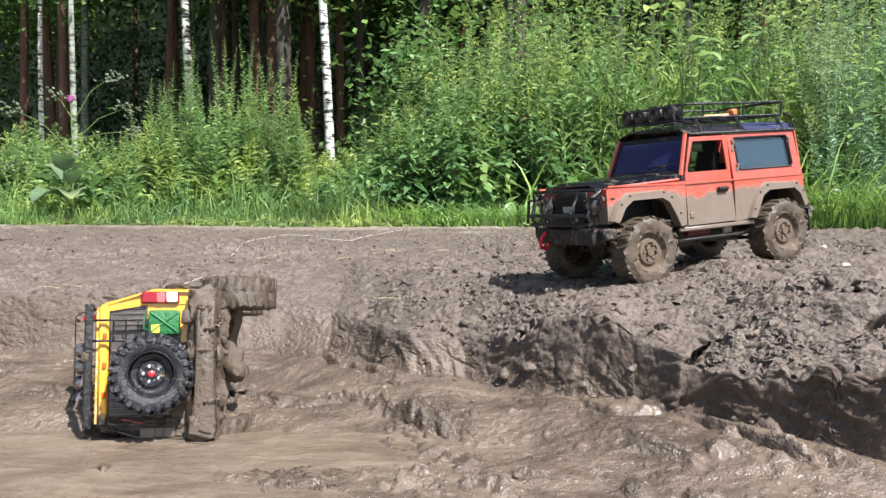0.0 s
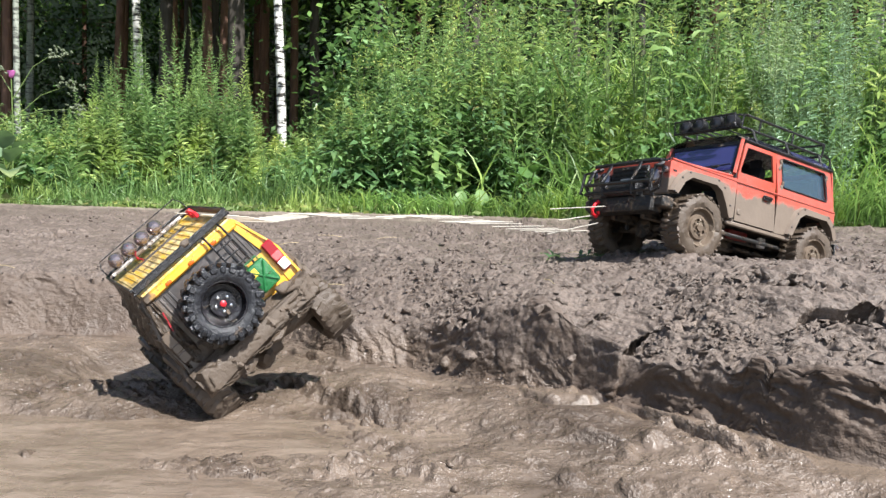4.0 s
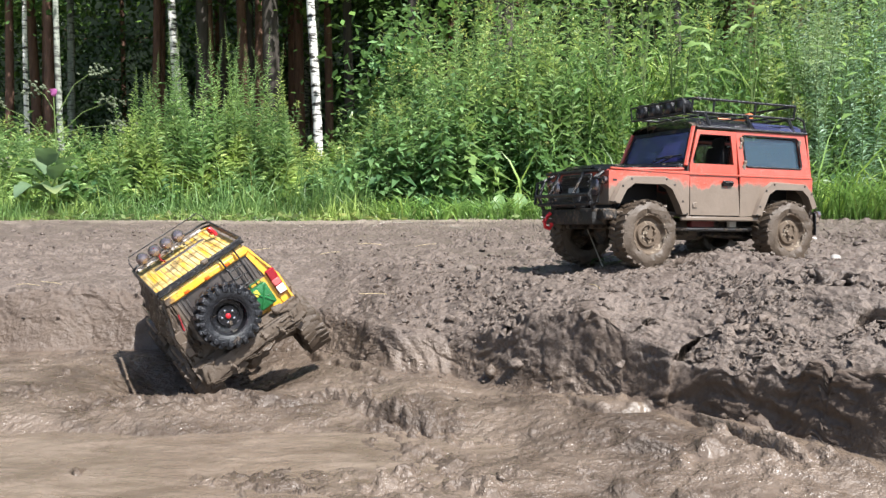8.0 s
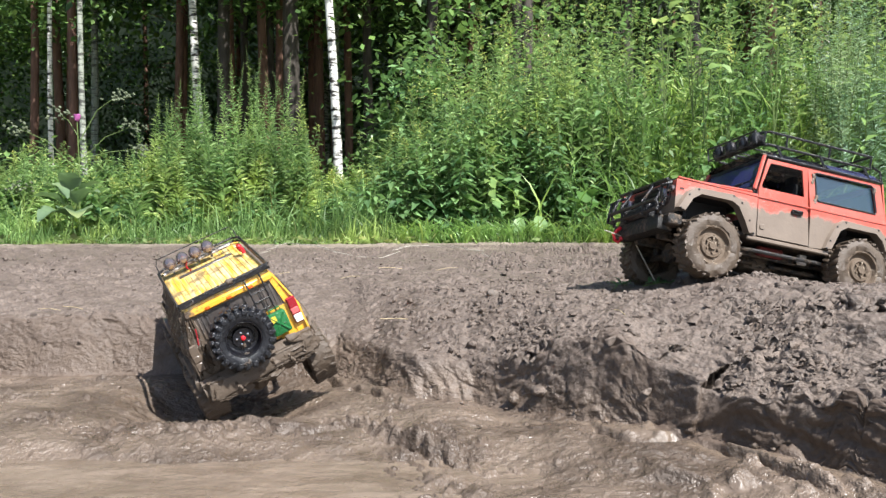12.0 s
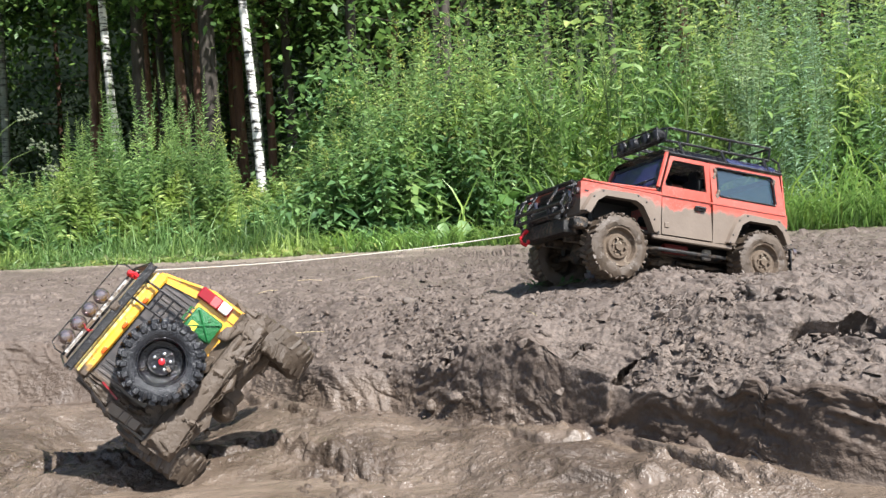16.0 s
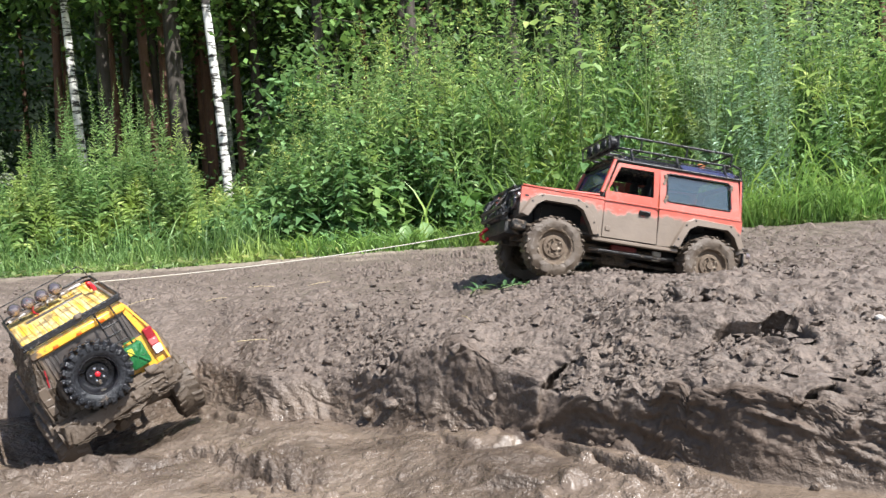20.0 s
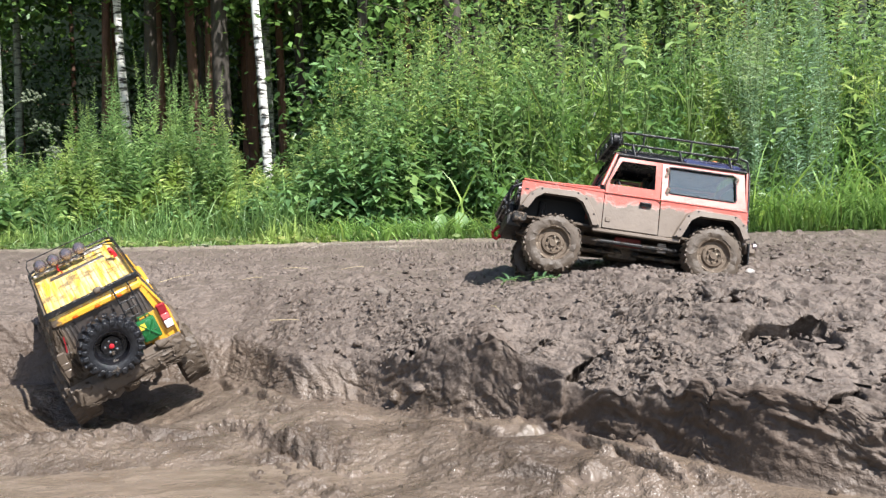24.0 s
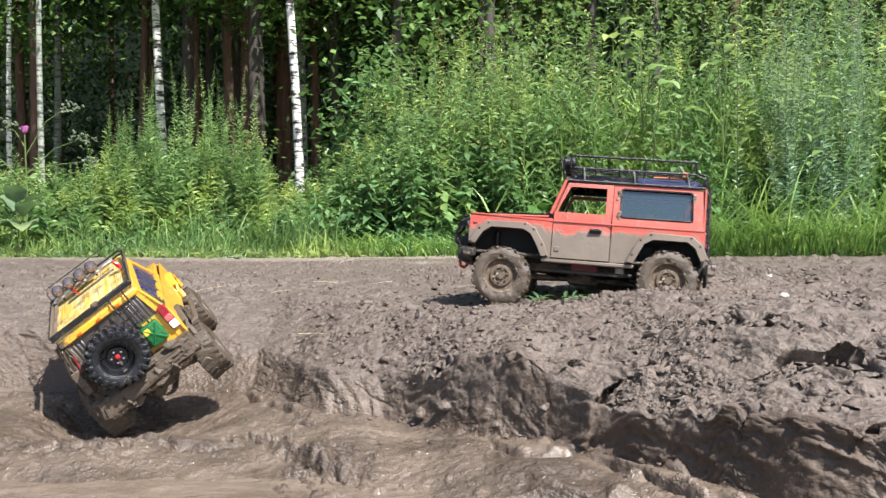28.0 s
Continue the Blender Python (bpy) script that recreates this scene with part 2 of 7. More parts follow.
def plate(outline, thick, to3d, hole=None):
    """A sheet with thickness from a flat outline (and one hole of as many points); to3d(u, v, side) gives the place, side 0 or 1."""
    bm = bmesh.new()
    k = len(outline)
    if hole is None:
        f = [[bm.verts.new(to3d(u, v, s * thick)) for u, v in outline] for s in (0, 1)]
        bm.faces.new(f[0])
        bm.faces.new(f[1][::-1])
        for i in range(k):
            j = (i + 1) % k
            bm.faces.new((f[0][i], f[1][i], f[1][j], f[0][j]))
        return bm
    o = [[bm.verts.new(to3d(u, v, s * thick)) for u, v in outline] for s in (0, 1)]
    h = [[bm.verts.new(to3d(u, v, s * thick)) for u, v in hole] for s in (0, 1)]
    for i in range(k):
        j = (i + 1) % k
        bm.faces.new((o[0][i], o[0][j], h[0][j], h[0][i]))
        bm.faces.new((o[1][j], o[1][i], h[1][i], h[1][j]))
        bm.faces.new((o[0][i], o[1][i], o[1][j], o[0][j]))
        bm.faces.new((h[0][j], h[1][j], h[1][i], h[0][i]))
    return bm


def rough_up(bm, amount, scale, seed=0.0):
    """Lumps of caked mud on a mesh."""
    for v in bm.verts:
        n = noise.noise_vector(v.co * scale + Vector((seed, seed * 2, 0)))
        v.co += n * amount
    return bm


def thing(name, label, category, group=""):
    return tagged(new(name), label, category, group)

# ---- materials of the cars ----
MUD_A, MUD_B = (0.130, 0.098, 0.073), (0.20, 0.157, 0.121)


def painted(name, color, line, soft=0.005, side=0.0, rough=0.28, speck=0.55, left=None, dust_glare=0.22, wet=False):
    """Paint with caked mud below a ragged line; side leans the line across the car."""
    s = Shade(name)
    ragged = s.math("ADD", s.math("MULTIPLY", s.math("SUBTRACT", s.noise(30, 5, 0.6), 0.5), 0.05), s.math("MULTIPLY", s.math("SUBTRACT", s.noise(110, 4, 0.6), 0.5), 0.018))
    h = s.math("ADD", s.axis(2), ragged)
    h = s.math("SUBTRACT", h, s.math("MULTIPLY", s.axis(1), side))
    cake = s.ramp(s.math("DIVIDE", s.math("SUBTRACT", h, line - soft), 2 * soft), [(0.0, 1.0), (1.0, 0.0)])
    specks = s.ramp(s.noise(190, 3, 0.6), [(speck, 0.0), (speck + 0.08, 0.9)])
    cake = s.math("MAXIMUM", cake, s.math("MULTIPLY", specks, s.ramp(s.noise(20, 3), [(0.42, 0.0), (0.6, 0.85)])))
    if left:
        cake = s.math("MAXIMUM", cake, s.ramp(s.math("ADD", s.axis(1), ragged), [(left, 0.0), (left + 0.006, 1.0)]))
    # thin dust on the paint; its pale tone also stands in for sky glare
    film = s.ramp(s.noise(35, 5, 0.7), [(0.3, 0.04), (0.75, dust_glare)])
    paint = s.mix(film, color, (0.40, 0.315, 0.265))
    mud = s.mix(s.noise(45, 5), (0.07, 0.051, 0.037), (0.135, 0.103, 0.077)) if wet else s.mix(s.noise(45, 5), MUD_A, MUD_B)
    s.to("Base Color", s.mix(cake, paint, mud))
    s.to("Roughness", s.mix(cake, s.ramp(s.noise(60, 3), [(0.3, rough), (0.7, rough + 0.15)]), s.ramp(s.noise(25, 4), [(0.35, 0.22 if wet else 0.36), (0.65, 0.5 if wet else 0.6)])))
    s.to("Coat Weight", s.mix(cake, 0.9, 0.25))
    s.to("Coat Roughness", 0.3)
    s.bump(s.math("ADD", s.math("MULTIPLY", cake, 0.6), s.math("MULTIPLY", s.math("MULTIPLY", cake, s.noise(150, 4)), 0.5)), 0.35, 0.003)
    return s.m


def caked(name, base, cover, rough=0.6, wet=0.0, spec=0.5):
    """Something partly hidden under mud: cover 0 to 1."""
    s = Shade(name)
    n = s.math("ADD", s.math("MULTIPLY", s.noise(40, 5, 0.6), 0.6), s.math("MULTIPLY", s.noise(140, 4, 0.6), 0.4))
    k = s.ramp(n, [(max(0.0, 0.62 - 0.35 * cover), 0.0), (max(0.01, 0.70 - 0.35 * cover), 1.0)] if cover < 1 else [(0.0, 1.0), (0.1, 1.0)])
    k2 = 1 - 0.58 * wet
    mud = s.mix(s.noise(60, 5), tuple(k2 * c for c in (0.098, 0.070, 0.048)), tuple(k2 * c for c in (0.175, 0.131, 0.094)))
    s.to("Base Color", s.mix(k, base, mud))
    s.to("Roughness", s.mix(k, rough, s.ramp(s.noise(30, 4), [(0.4, 0.75 - 0.55 * wet), (0.65, 0.85 - 0.25 * wet)])))
    s.to("Specular IOR Level", spec)
    s.bump(s.math("ADD", s.noise(120, 5, 0.7), k), 0.7, 0.004)
    return s.m


RED_PAINT = painted("red_paint", (0.45, 0.040, 0.013), 0.083, rough=0.36, dust_glare=0.2)
RED_ARCH = painted("arch_mud", (0.05, 0.04, 0.035), 0.2, speck=0.5)
BLACK_GLOSS = caked("black_gloss_paint", (0.008, 0.008, 0.011), 0.22, 0.16)
BLACK_TRIM = caked("black_trim", (0.010, 0.010, 0.011), 0.12, 0.36)
MUDDY_METAL = caked("muddy_metal", (0.022, 0.02, 0.019), 0.5, 0.5, wet=0.4)
SILL_METAL = caked("dark_sill_metal", (0.014, 0.013, 0.013), 0.35, 0.5, wet=0.8)
WET_MUD_METAL = caked("wet_mud_on_metal", (0.05, 0.04, 0.03), 1.0, 0.5, wet=0.6)
MUDDY_RUBBER = caked("muddy_rubber", (0.016, 0.015, 0.015), 0.9, 0.75, wet=0.68)
WET_RUBBER = caked("wet_muddy_rubber", (0.02, 0.018, 0.016), 1.0, 0.6, wet=0.75)
MUDDY_RIM = caked("muddy_beige_rim", (0.42, 0.35, 0.27), 0.72, 0.65, wet=0.2, spec=0.3)
CLEAN_RUBBER = caked("damp_black_rubber", (0.012, 0.013, 0.016), 0.06, 0.33)
BLACK_RIM = caked("black_rim", (0.006, 0.006, 0.008), 0.05, 0.16)
INTERIOR = material("dark_interior", (0.012, 0.012, 0.013), 0.7)
CHROME = material("chrome", (0.75, 0.75, 0.76), 0.12, 1.0)
SMOKED = material("smoked_lamp_glass", (0.30, 0.25, 0.25), 0.2, 0.8)
DARK_LENS = material("dark_lamp_glass", (0.03, 0.03, 0.033), 0.12)
HOOK_RED = material("red_anodised_metal", (0.62, 0.02, 0.03), 0.3, 0.2)
LENS_RED = material("red_lens", (0.26, 0.014, 0.022), 0.2)
LENS_WHITE = material("white_lens", (0.8, 0.8, 0.78), 0.2)
LENS_ORANGE = material("orange_lens", (0.7, 0.1, 0.01), 0.25)
CAN_GREEN = caked("green_can", (0.012, 0.13, 0.035), 0.12, 0.4)
STICKER = material("yellow_sticker", (0.75, 0.55, 0.05), 0.5)
ROPE_WHITE = material("pale_rope", (0.42, 0.39, 0.33), 0.8)
YELLOW_PAINT = painted("yellow_paint", (0.82, 0.40, 0.006), -0.05, 0.008, side=0.8, rough=0.25, speck=0.56, left=0.062, wet=True)


def streaked_roof():
    """Yellow roof with long streaks of mud and pale scratches."""
    s = Shade("streaked_yellow_roof")
    mp = s.t.nodes.new("ShaderNodeMapping")
    mp.inputs["Scale"].default_value = (9, 120, 1)
    s.link(s.pos, mp.inputs["Vector"])
    n, m = s.noise(1.0, 5, 0.6, mp.outputs[0]), s.noise(1.7, 4, 0.6, mp.outputs[0])
    col = s.mix(s.ramp(n, [(0.40, 0.0), (0.58, 0.95)]), (0.75, 0.42, 0.03), (0.68, 0.55, 0.28))
    col = s.mix(s.ramp(m, [(0.56, 0.0), (0.70, 0.75)]), col, (0.20, 0.14, 0.08))
    # mud splashed over it in uneven patches
    splash = s.ramp(s.noise(26, 5, 0.7), [(0.50, 0.0), (0.60, 0.85)])
    col = s.mix(splash, col, s.mix(s.noise(90, 4), (0.10, 0.066, 0.034), (0.24, 0.165, 0.085)))
    s.to("Base Color", col)
    s.to("Roughness", 0.4)
    return s.m


ROOF_YELLOW = streaked_roof()
LENS_MUD = painted("mud_smeared_lens", (0.30, 0.012, 0.015), 0.03, 0.01, rough=0.3, wet=True)
REAR_BLACK = painted("black_plastic_rear", (0.011, 0.011, 0.012), -0.026, 0.012, side=0.7, rough=0.38, speck=0.58, left=0.058, wet=True)


def pane_material(name, tint, rough=0.03, alpha=0.5, ior=1.9):
    m = material(name, tint, rough)
    b = m.node_tree.nodes["Principled BSDF"]
    b.inputs["Alpha"].default_value = alpha
    b.inputs["IOR"].default_value = ior
    return m


# the sky's reflected blue is put into these tints
SIDE_GLASS = pane_material("sky_tinted_side_glass", (0.03, 0.055, 0.075), 0.05, 0.55, 2.2)
FRONT_GLASS = pane_material("sky_blue_dark_glass", (0.035, 0.035, 0.13), 0.05, 0.86)
SKYLIGHT = pane_material("sky_blue_roof_window", (0.03, 0.033, 0.075), 0.05, 0.95)

# ---- noise on grids ----
_rng = np.random.default_rng(7)
_tab = _rng.random((256, 256))


def vnoise(x, y, scale, seed=0):
    """Smooth value noise, -1 to 1."""
    x, y = np.asarray(x) * scale + 17.3 * seed + 500, np.asarray(y) * scale + 9.1 * seed + 500
    i, j = np.floor(x).astype(int), np.floor(y).astype(int)
    u, v = x - i, y - j
    u, v = u * u * (3 - 2 * u), v * v * (3 - 2 * v)
    a, b = _tab[i % 256, j % 256], _tab[(i + 1) % 256, j % 256]
    c, d = _tab[i % 256, (j + 1) % 256], _tab[(i + 1) % 256, (j + 1) % 256]
    return 2 * (a * (1 - u) * (1 - v) + b * u * (1 - v) + c * (1 - u) * v + d * u * v) - 1


def fbm(x, y, scale, octaves=4, seed=0, gain=0.5):
    s = 0
    for k in range(octaves):
        s = s + gain ** k * vnoise(x, y, scale * 2.03 ** k, seed + k)
    return s


def smooth(a, b, x):
    t = np.clip((x - a) / (b - a), 0, 1)
    return t * t * (3 - 2 * t)


def cells(x, y, scale, seed=0):
    """Distance to the nearest of scattered points, the gap to the next one, and a random value for each point's cell."""
    x, y = np.asarray(x, dtype=float) * scale + 13.7 * seed + 400, np.asarray(y, dtype=float) * scale + 7.9 * seed + 400
    i, j = np.floor(x).astype(int), np.floor(y).astype(int)
    d1 = np.full(x.shape, 9.0)
    d2 = np.full(x.shape, 9.0)
    val = np.zeros(x.shape)
    for a in (-1, 0, 1):
        for b in (-1, 0, 1):
            u, v = (i + a) % 256, (j + b) % 256
            d = np.hypot(i + a + _tab[u, v] - x, j + b + _tab[(u + 91) % 256, (v + 37) % 256] - y)
            first = d < d1
            d2 = np.where(first, d1, np.minimum(d2, d))
            val = np.where(first, _tab[(u + 17) % 256, (v + 151) % 256], val)
            d1 = np.where(first, d, d1)
    return d1, d2 - d1, val


def cells3(p, scale, seed=0):
    """The same in space."""
    p = p * scale + (13.7 * seed + 400, 7.9 * seed + 400, 3.3 * seed + 400)
    i = np.floor(p).astype(int)
    n = len(p)
    d1, d2, val, tilt = np.full(n, 9.0), np.full(n, 9.0), np.zeros(n), np.zeros(n)
    for a in (-1, 0, 1):
        for b in (-1, 0, 1):
            for c in (-1, 0, 1):
                u, v = (i[:, 0] + a + 57 * (i[:, 2] + c)) % 256, (i[:, 1] + b + 31 * (i[:, 2] + c)) % 256
                ox, oy, oz = i[:, 0] + a + _tab[u, v] - p[:, 0], i[:, 1] + b + _tab[(u + 91) % 256, (v + 37) % 256] - p[:, 1], i[:, 2] + c + _tab[(u + 43) % 256, (v + 71) % 256] - p[:, 2]
                d = np.sqrt(ox * ox + oy * oy + oz * oz)
                first = d < d1
                d2 = np.where(first, d1, np.minimum(d2, d))
                val = np.where(first, _tab[(u + 17) % 256, (v + 151) % 256], val)
                tilt = np.where(first, ox * (_tab[(u + 61) % 256, v] - 0.5) + oy * (_tab[u, (v + 83) % 256] - 0.5) + oz * (_tab[(u + 5) % 256, (v + 9) % 256] - 0.5), tilt)
                d1 = np.where(first, d, d1)
    return d1, d2 - d1, val, 2 * tilt


def crumble(p, coarse, fine):
    """How far broken mud stands out at points in space."""
    x, y, z = p.T
    w = p + 0.013 * np.stack([vnoise(x + z, y, 26, 8), vnoise(x, y - z, 26, 18), vnoise(x - y, z, 26, 28)], 1) + 0.005 * np.stack([vnoise(x, y + z, 75, 9), vnoise(x + z, y, 75, 19), vnoise(y, z + x, 75, 29)], 1)
    h = 0
    for scale, amp, seed, k in ((15, 0.0075, 1, coarse), (33, 0.0038, 2, coarse), (74, 0.0024, 3, fine), (165, 0.0021, 4, fine)):
        d, gap, val, tilt = cells3(w, scale, seed)
        patch = smooth(-0.35, 0.3, vnoise(x + z, y - z, scale * 0.2, seed + 30))
        h = h + k * amp * ((0.2 + 0.9 * val ** 1.4 + 1.9 * tilt) * (1 - 0.1 * d * d) * smooth(0.0, 0.12, gap) - 0.3 - 0.85 * (1 - smooth(0.0, 0.09, gap))) * (0.3 + 0.7 * patch)
    return h


def tear(x, y):
    """Slabs and shreds of mud with torn edges, calm in between."""
    wx = x + 0.022 * vnoise(x, y, 13, 71) + 0.008 * vnoise(x, y, 34, 72)
    wy = y + 0.022 * vnoise(x, y, 13, 73) + 0.008 * vnoise(x, y, 34, 74)
    h = 0
    for scale, amp, seed in ((14, 0.003, 81), (30, 0.0040, 82), (62, 0.0048, 83), (115, 0.0028, 84)):
        v = vnoise(wx + 0.3 * wy, wy * 0.75, scale, seed)
        gate = smooth(-0.3, 0.3, vnoise(x, y, scale * 0.3, seed + 40))
        h = h + amp * (smooth(-0.24, 0.24, v) - 0.5 + 0.4 * v + 0.5 * np.minimum(0, v + 0.25)) * (0.15 + 0.95 * gate)
    return h


def clods(x, y):
    """Crumbled mud: broken pieces of several sizes, proud of the cracks between them."""
    wx, wy = x + 0.016 * vnoise(x, y, 24, 8) + 0.006 * vnoise(x, y, 70, 9), y + 0.016 * vnoise(x, y, 24, 18) + 0.006 * vnoise(x, y, 70, 19)
    h = 0
    for scale, amp, seed in ((14, 0.024, 1), (31, 0.019, 2), (72, 0.0105, 3), (150, 0.0045, 4)):
        d, gap, val = cells(wx, wy * 0.85, scale, seed)
        patch = smooth(-0.3, 0.4, vnoise(x, y, scale * 0.22, seed + 30))
        h = h + amp * ((0.25 + 0.9 * val ** 1.5) * (1 - 0.8 * d * d) * smooth(0.0, 0.2, gap) - 0.3 - 0.35 * (1 - smooth(0.0, 0.14, gap))) * (0.35 + 0.65 * patch)
    return h


# ---- the lie of the land ----
BANK_X = (-2.5, -0.93, -0.79, -0.62, -0.45, -0.27, -0.175, -0.138, -0.083, 0.015, 0.058, 0.136, 0.21, 0.243, 0.276, 0.335, 0.397, 0.443, 0.50, 0.8, 1.5)
FOOT_Y = (1.95, 1.82, 1.83, 1.84, 1.84, 1.78, 1.63, 1.57, 1.50, 1.45, 1.405, 1.325, 1.27, 1.24, 1.205, 1.135, 1.075, 1.025, 0.94, 0.70, 0.33)
FOOT_Z = (0.0, 0.0, 0.0, 0.0, 0.005, 0.01, 0.015, 0.015, 0.015, 0.015, 0.018, 0.03, 0.03, 0.035, 0.035, 0.038, 0.038, 0.035, 0.035, 0.035, 0.035)
EDGE_W = (0.07, 0.06, 0.06, 0.06, 0.09, 0.10, 0.10, 0.09, 0.08, 0.07, 0.065, 0.055, 0.045, 0.035, 0.028, 0.02, 0.018, 0.02, 0.034, 0.10, 0.10)
EDGE_Z = (0.11, 0.115, 0.115, 0.115, 0.105, 0.085, 0.08, 0.085, 0.09, 0.092, 0.10, 0.125, 0.15, 0.145, 0.115, 0.094, 0.10, 0.118, 0.12, 0.12, 0.12)
ROAD_Z = (0.15, 0.148, 0.148, 0.148, 0.15, 0.157, 0.162, 0.165, 0.17, 0.178, 0.182, 0.185, 0.186, 0.188, 0.19, 0.193, 0.20, 0.21, 0.222, 0.215, 0.20)
RISE = (0.3, 0.3, 0.3, 0.3, 0.35, 0.4, 0.36, 0.34, 0.34, 0.3, 0.26, 0.22, 0.2, 0.21, 0.23, 0.26, 0.27, 0.27, 0.27, 0.35, 0.45)

# round lumps of wet mud: place and radius
BLOBS = ((0.311, 1.008, 0.017), (0.383, 1.172, 0.016), (0.403, 1.080, 0.018), (0.345, 1.057, 0.012), (0.034, 0.957, 0.018), (0.010, 0.957, 0.013), (0.055, 0.93, 0.017), (-0.067, 0.967, 0.015), (-0.043, 1.012, 0.012), (0.090, 0.967, 0.010), (0.224, 1.041, 0.009), (0.275, 0.985, 0.012), (0.20, 0.93, 0.014), (0.26, 0.90, 0.016), (0.447, 1.03, 0.012), (-0.432, 1.013, 0.012), (-0.40, 1.00, 0.010), (-0.47, 0.99, 0.009), (-0.196, 1.326, 0.011), (0.064, 1.128, 0.008), (-0.674, 1.545, 0.012), (-0.785, 1.651, 0.009), (-0.62, 1.60, 0.010), (-0.57, 1.46, 0.009), (-0.296, 1.308, 0.010), (0.25, 1.215, 0.011), (0.29, 1.19, 0.009))
_lr = random.Random(33)
BLOBS += tuple((_lr.uniform(-0.30, 0.44), _lr.uniform(0.86, 1.30), _lr.uniform(0.0035, 0.0085)) for _i in range(70))
BLOBS += tuple((_lr.uniform(-0.95, -0.35), _lr.uniform(0.95, 1.75), _lr.uniform(0.004, 0.009)) for _i in range(40))
# a knobbly ridge squeezed up beside a wheel's track
BLOBS += tuple((-0.175 + 0.207 * _f + _lr.gauss(0, 0.004), 1.362 - 0.242 * _f + _lr.gauss(0, 0.006), _lr.uniform(0.007, 0.014)) for _f in np.linspace(0, 1, 20))
# pits in the mound: place, radius, depth
HOLES = ((0.540, 1.100, 0.024, 0.050), (0.588, 1.085, 0.024, 0.055), (0.607, 1.032, 0.024, 0.050), (0.540, 1.162, 0.014, 0.022), (0.293, 1.268, 0.014, 0.020), (0.340, 1.202, 0.022, 0.040), (0.567, 0.942, 0.020, 0.034), (0.608, 0.902, 0.016, 0.026), (0.641, 0.956, 0.012, 0.022), (0.434, 1.235, 0.010, 0.016), (0.405, 1.245, 0.008, 0.014), (0.494, 1.137, 0.006, 0.010), (0.455, 1.026, 0.010, 0.015), (0.20, 1.335, 0.010, 0.008), (0.043, 1.317, 0.008, 0.006), (0.012, 1.33, 0.007, 0.005))
# ragged edges in the wet mud where a wheel has pressed it down: the line in plan, the step, the trough before it
LEDGES = (((-0.245, -0.175, -0.114, -0.059, -0.01, 0.042), (1.375, 1.350, 1.280, 1.215, 1.156, 1.106), 0.007, 0.013),
          ((0.115, 0.135, 0.175, 0.205, 0.24, 0.275, 0.30), (1.345, 1.31, 1.26, 1.205, 1.185, 1.18, 1.185), 0.008, 0.018),
          ((0.295, 0.318, 0.335, 0.357, 0.39, 0.42), (1.165, 1.15, 1.115, 1.07, 1.00, 0.955), 0.010, 0.015),
          ((0.20, 0.235, 0.265, 0.30), (1.05, 1.055, 1.03, 1.02), 0.007, 0.009),
          ((-0.33, -0.28, -0.22, -0.17), (1.37, 1.31, 1.29, 1.31), 0.008, 0.008),
          ((-0.29, -0.23, -0.17, -0.12, -0.08), (1.80, 1.69, 1.58, 1.47, 1.42), 0.010, 0.014),
          ((-0.56, -0.50, -0.44, -0.36, -0.30), (1.50, 1.47, 1.43, 1.37, 1.33), 0.012, 0.012))

def verge(x):
    """Where the road ends and the grass begins."""
    return 4.15 + 0.08 * np.sin(x * 1.3) + 0.05 * np.sin(x * 3.7 + 1)


def pit_way(x, y, hx, hy):
    """How far from the middle of a ragged pit."""
    return np.hypot((x - hx) + 0.014 * vnoise(x, y, 32, 91), (y - hy) * 1.25 + 0.014 * vnoise(x, y, 32, 92))


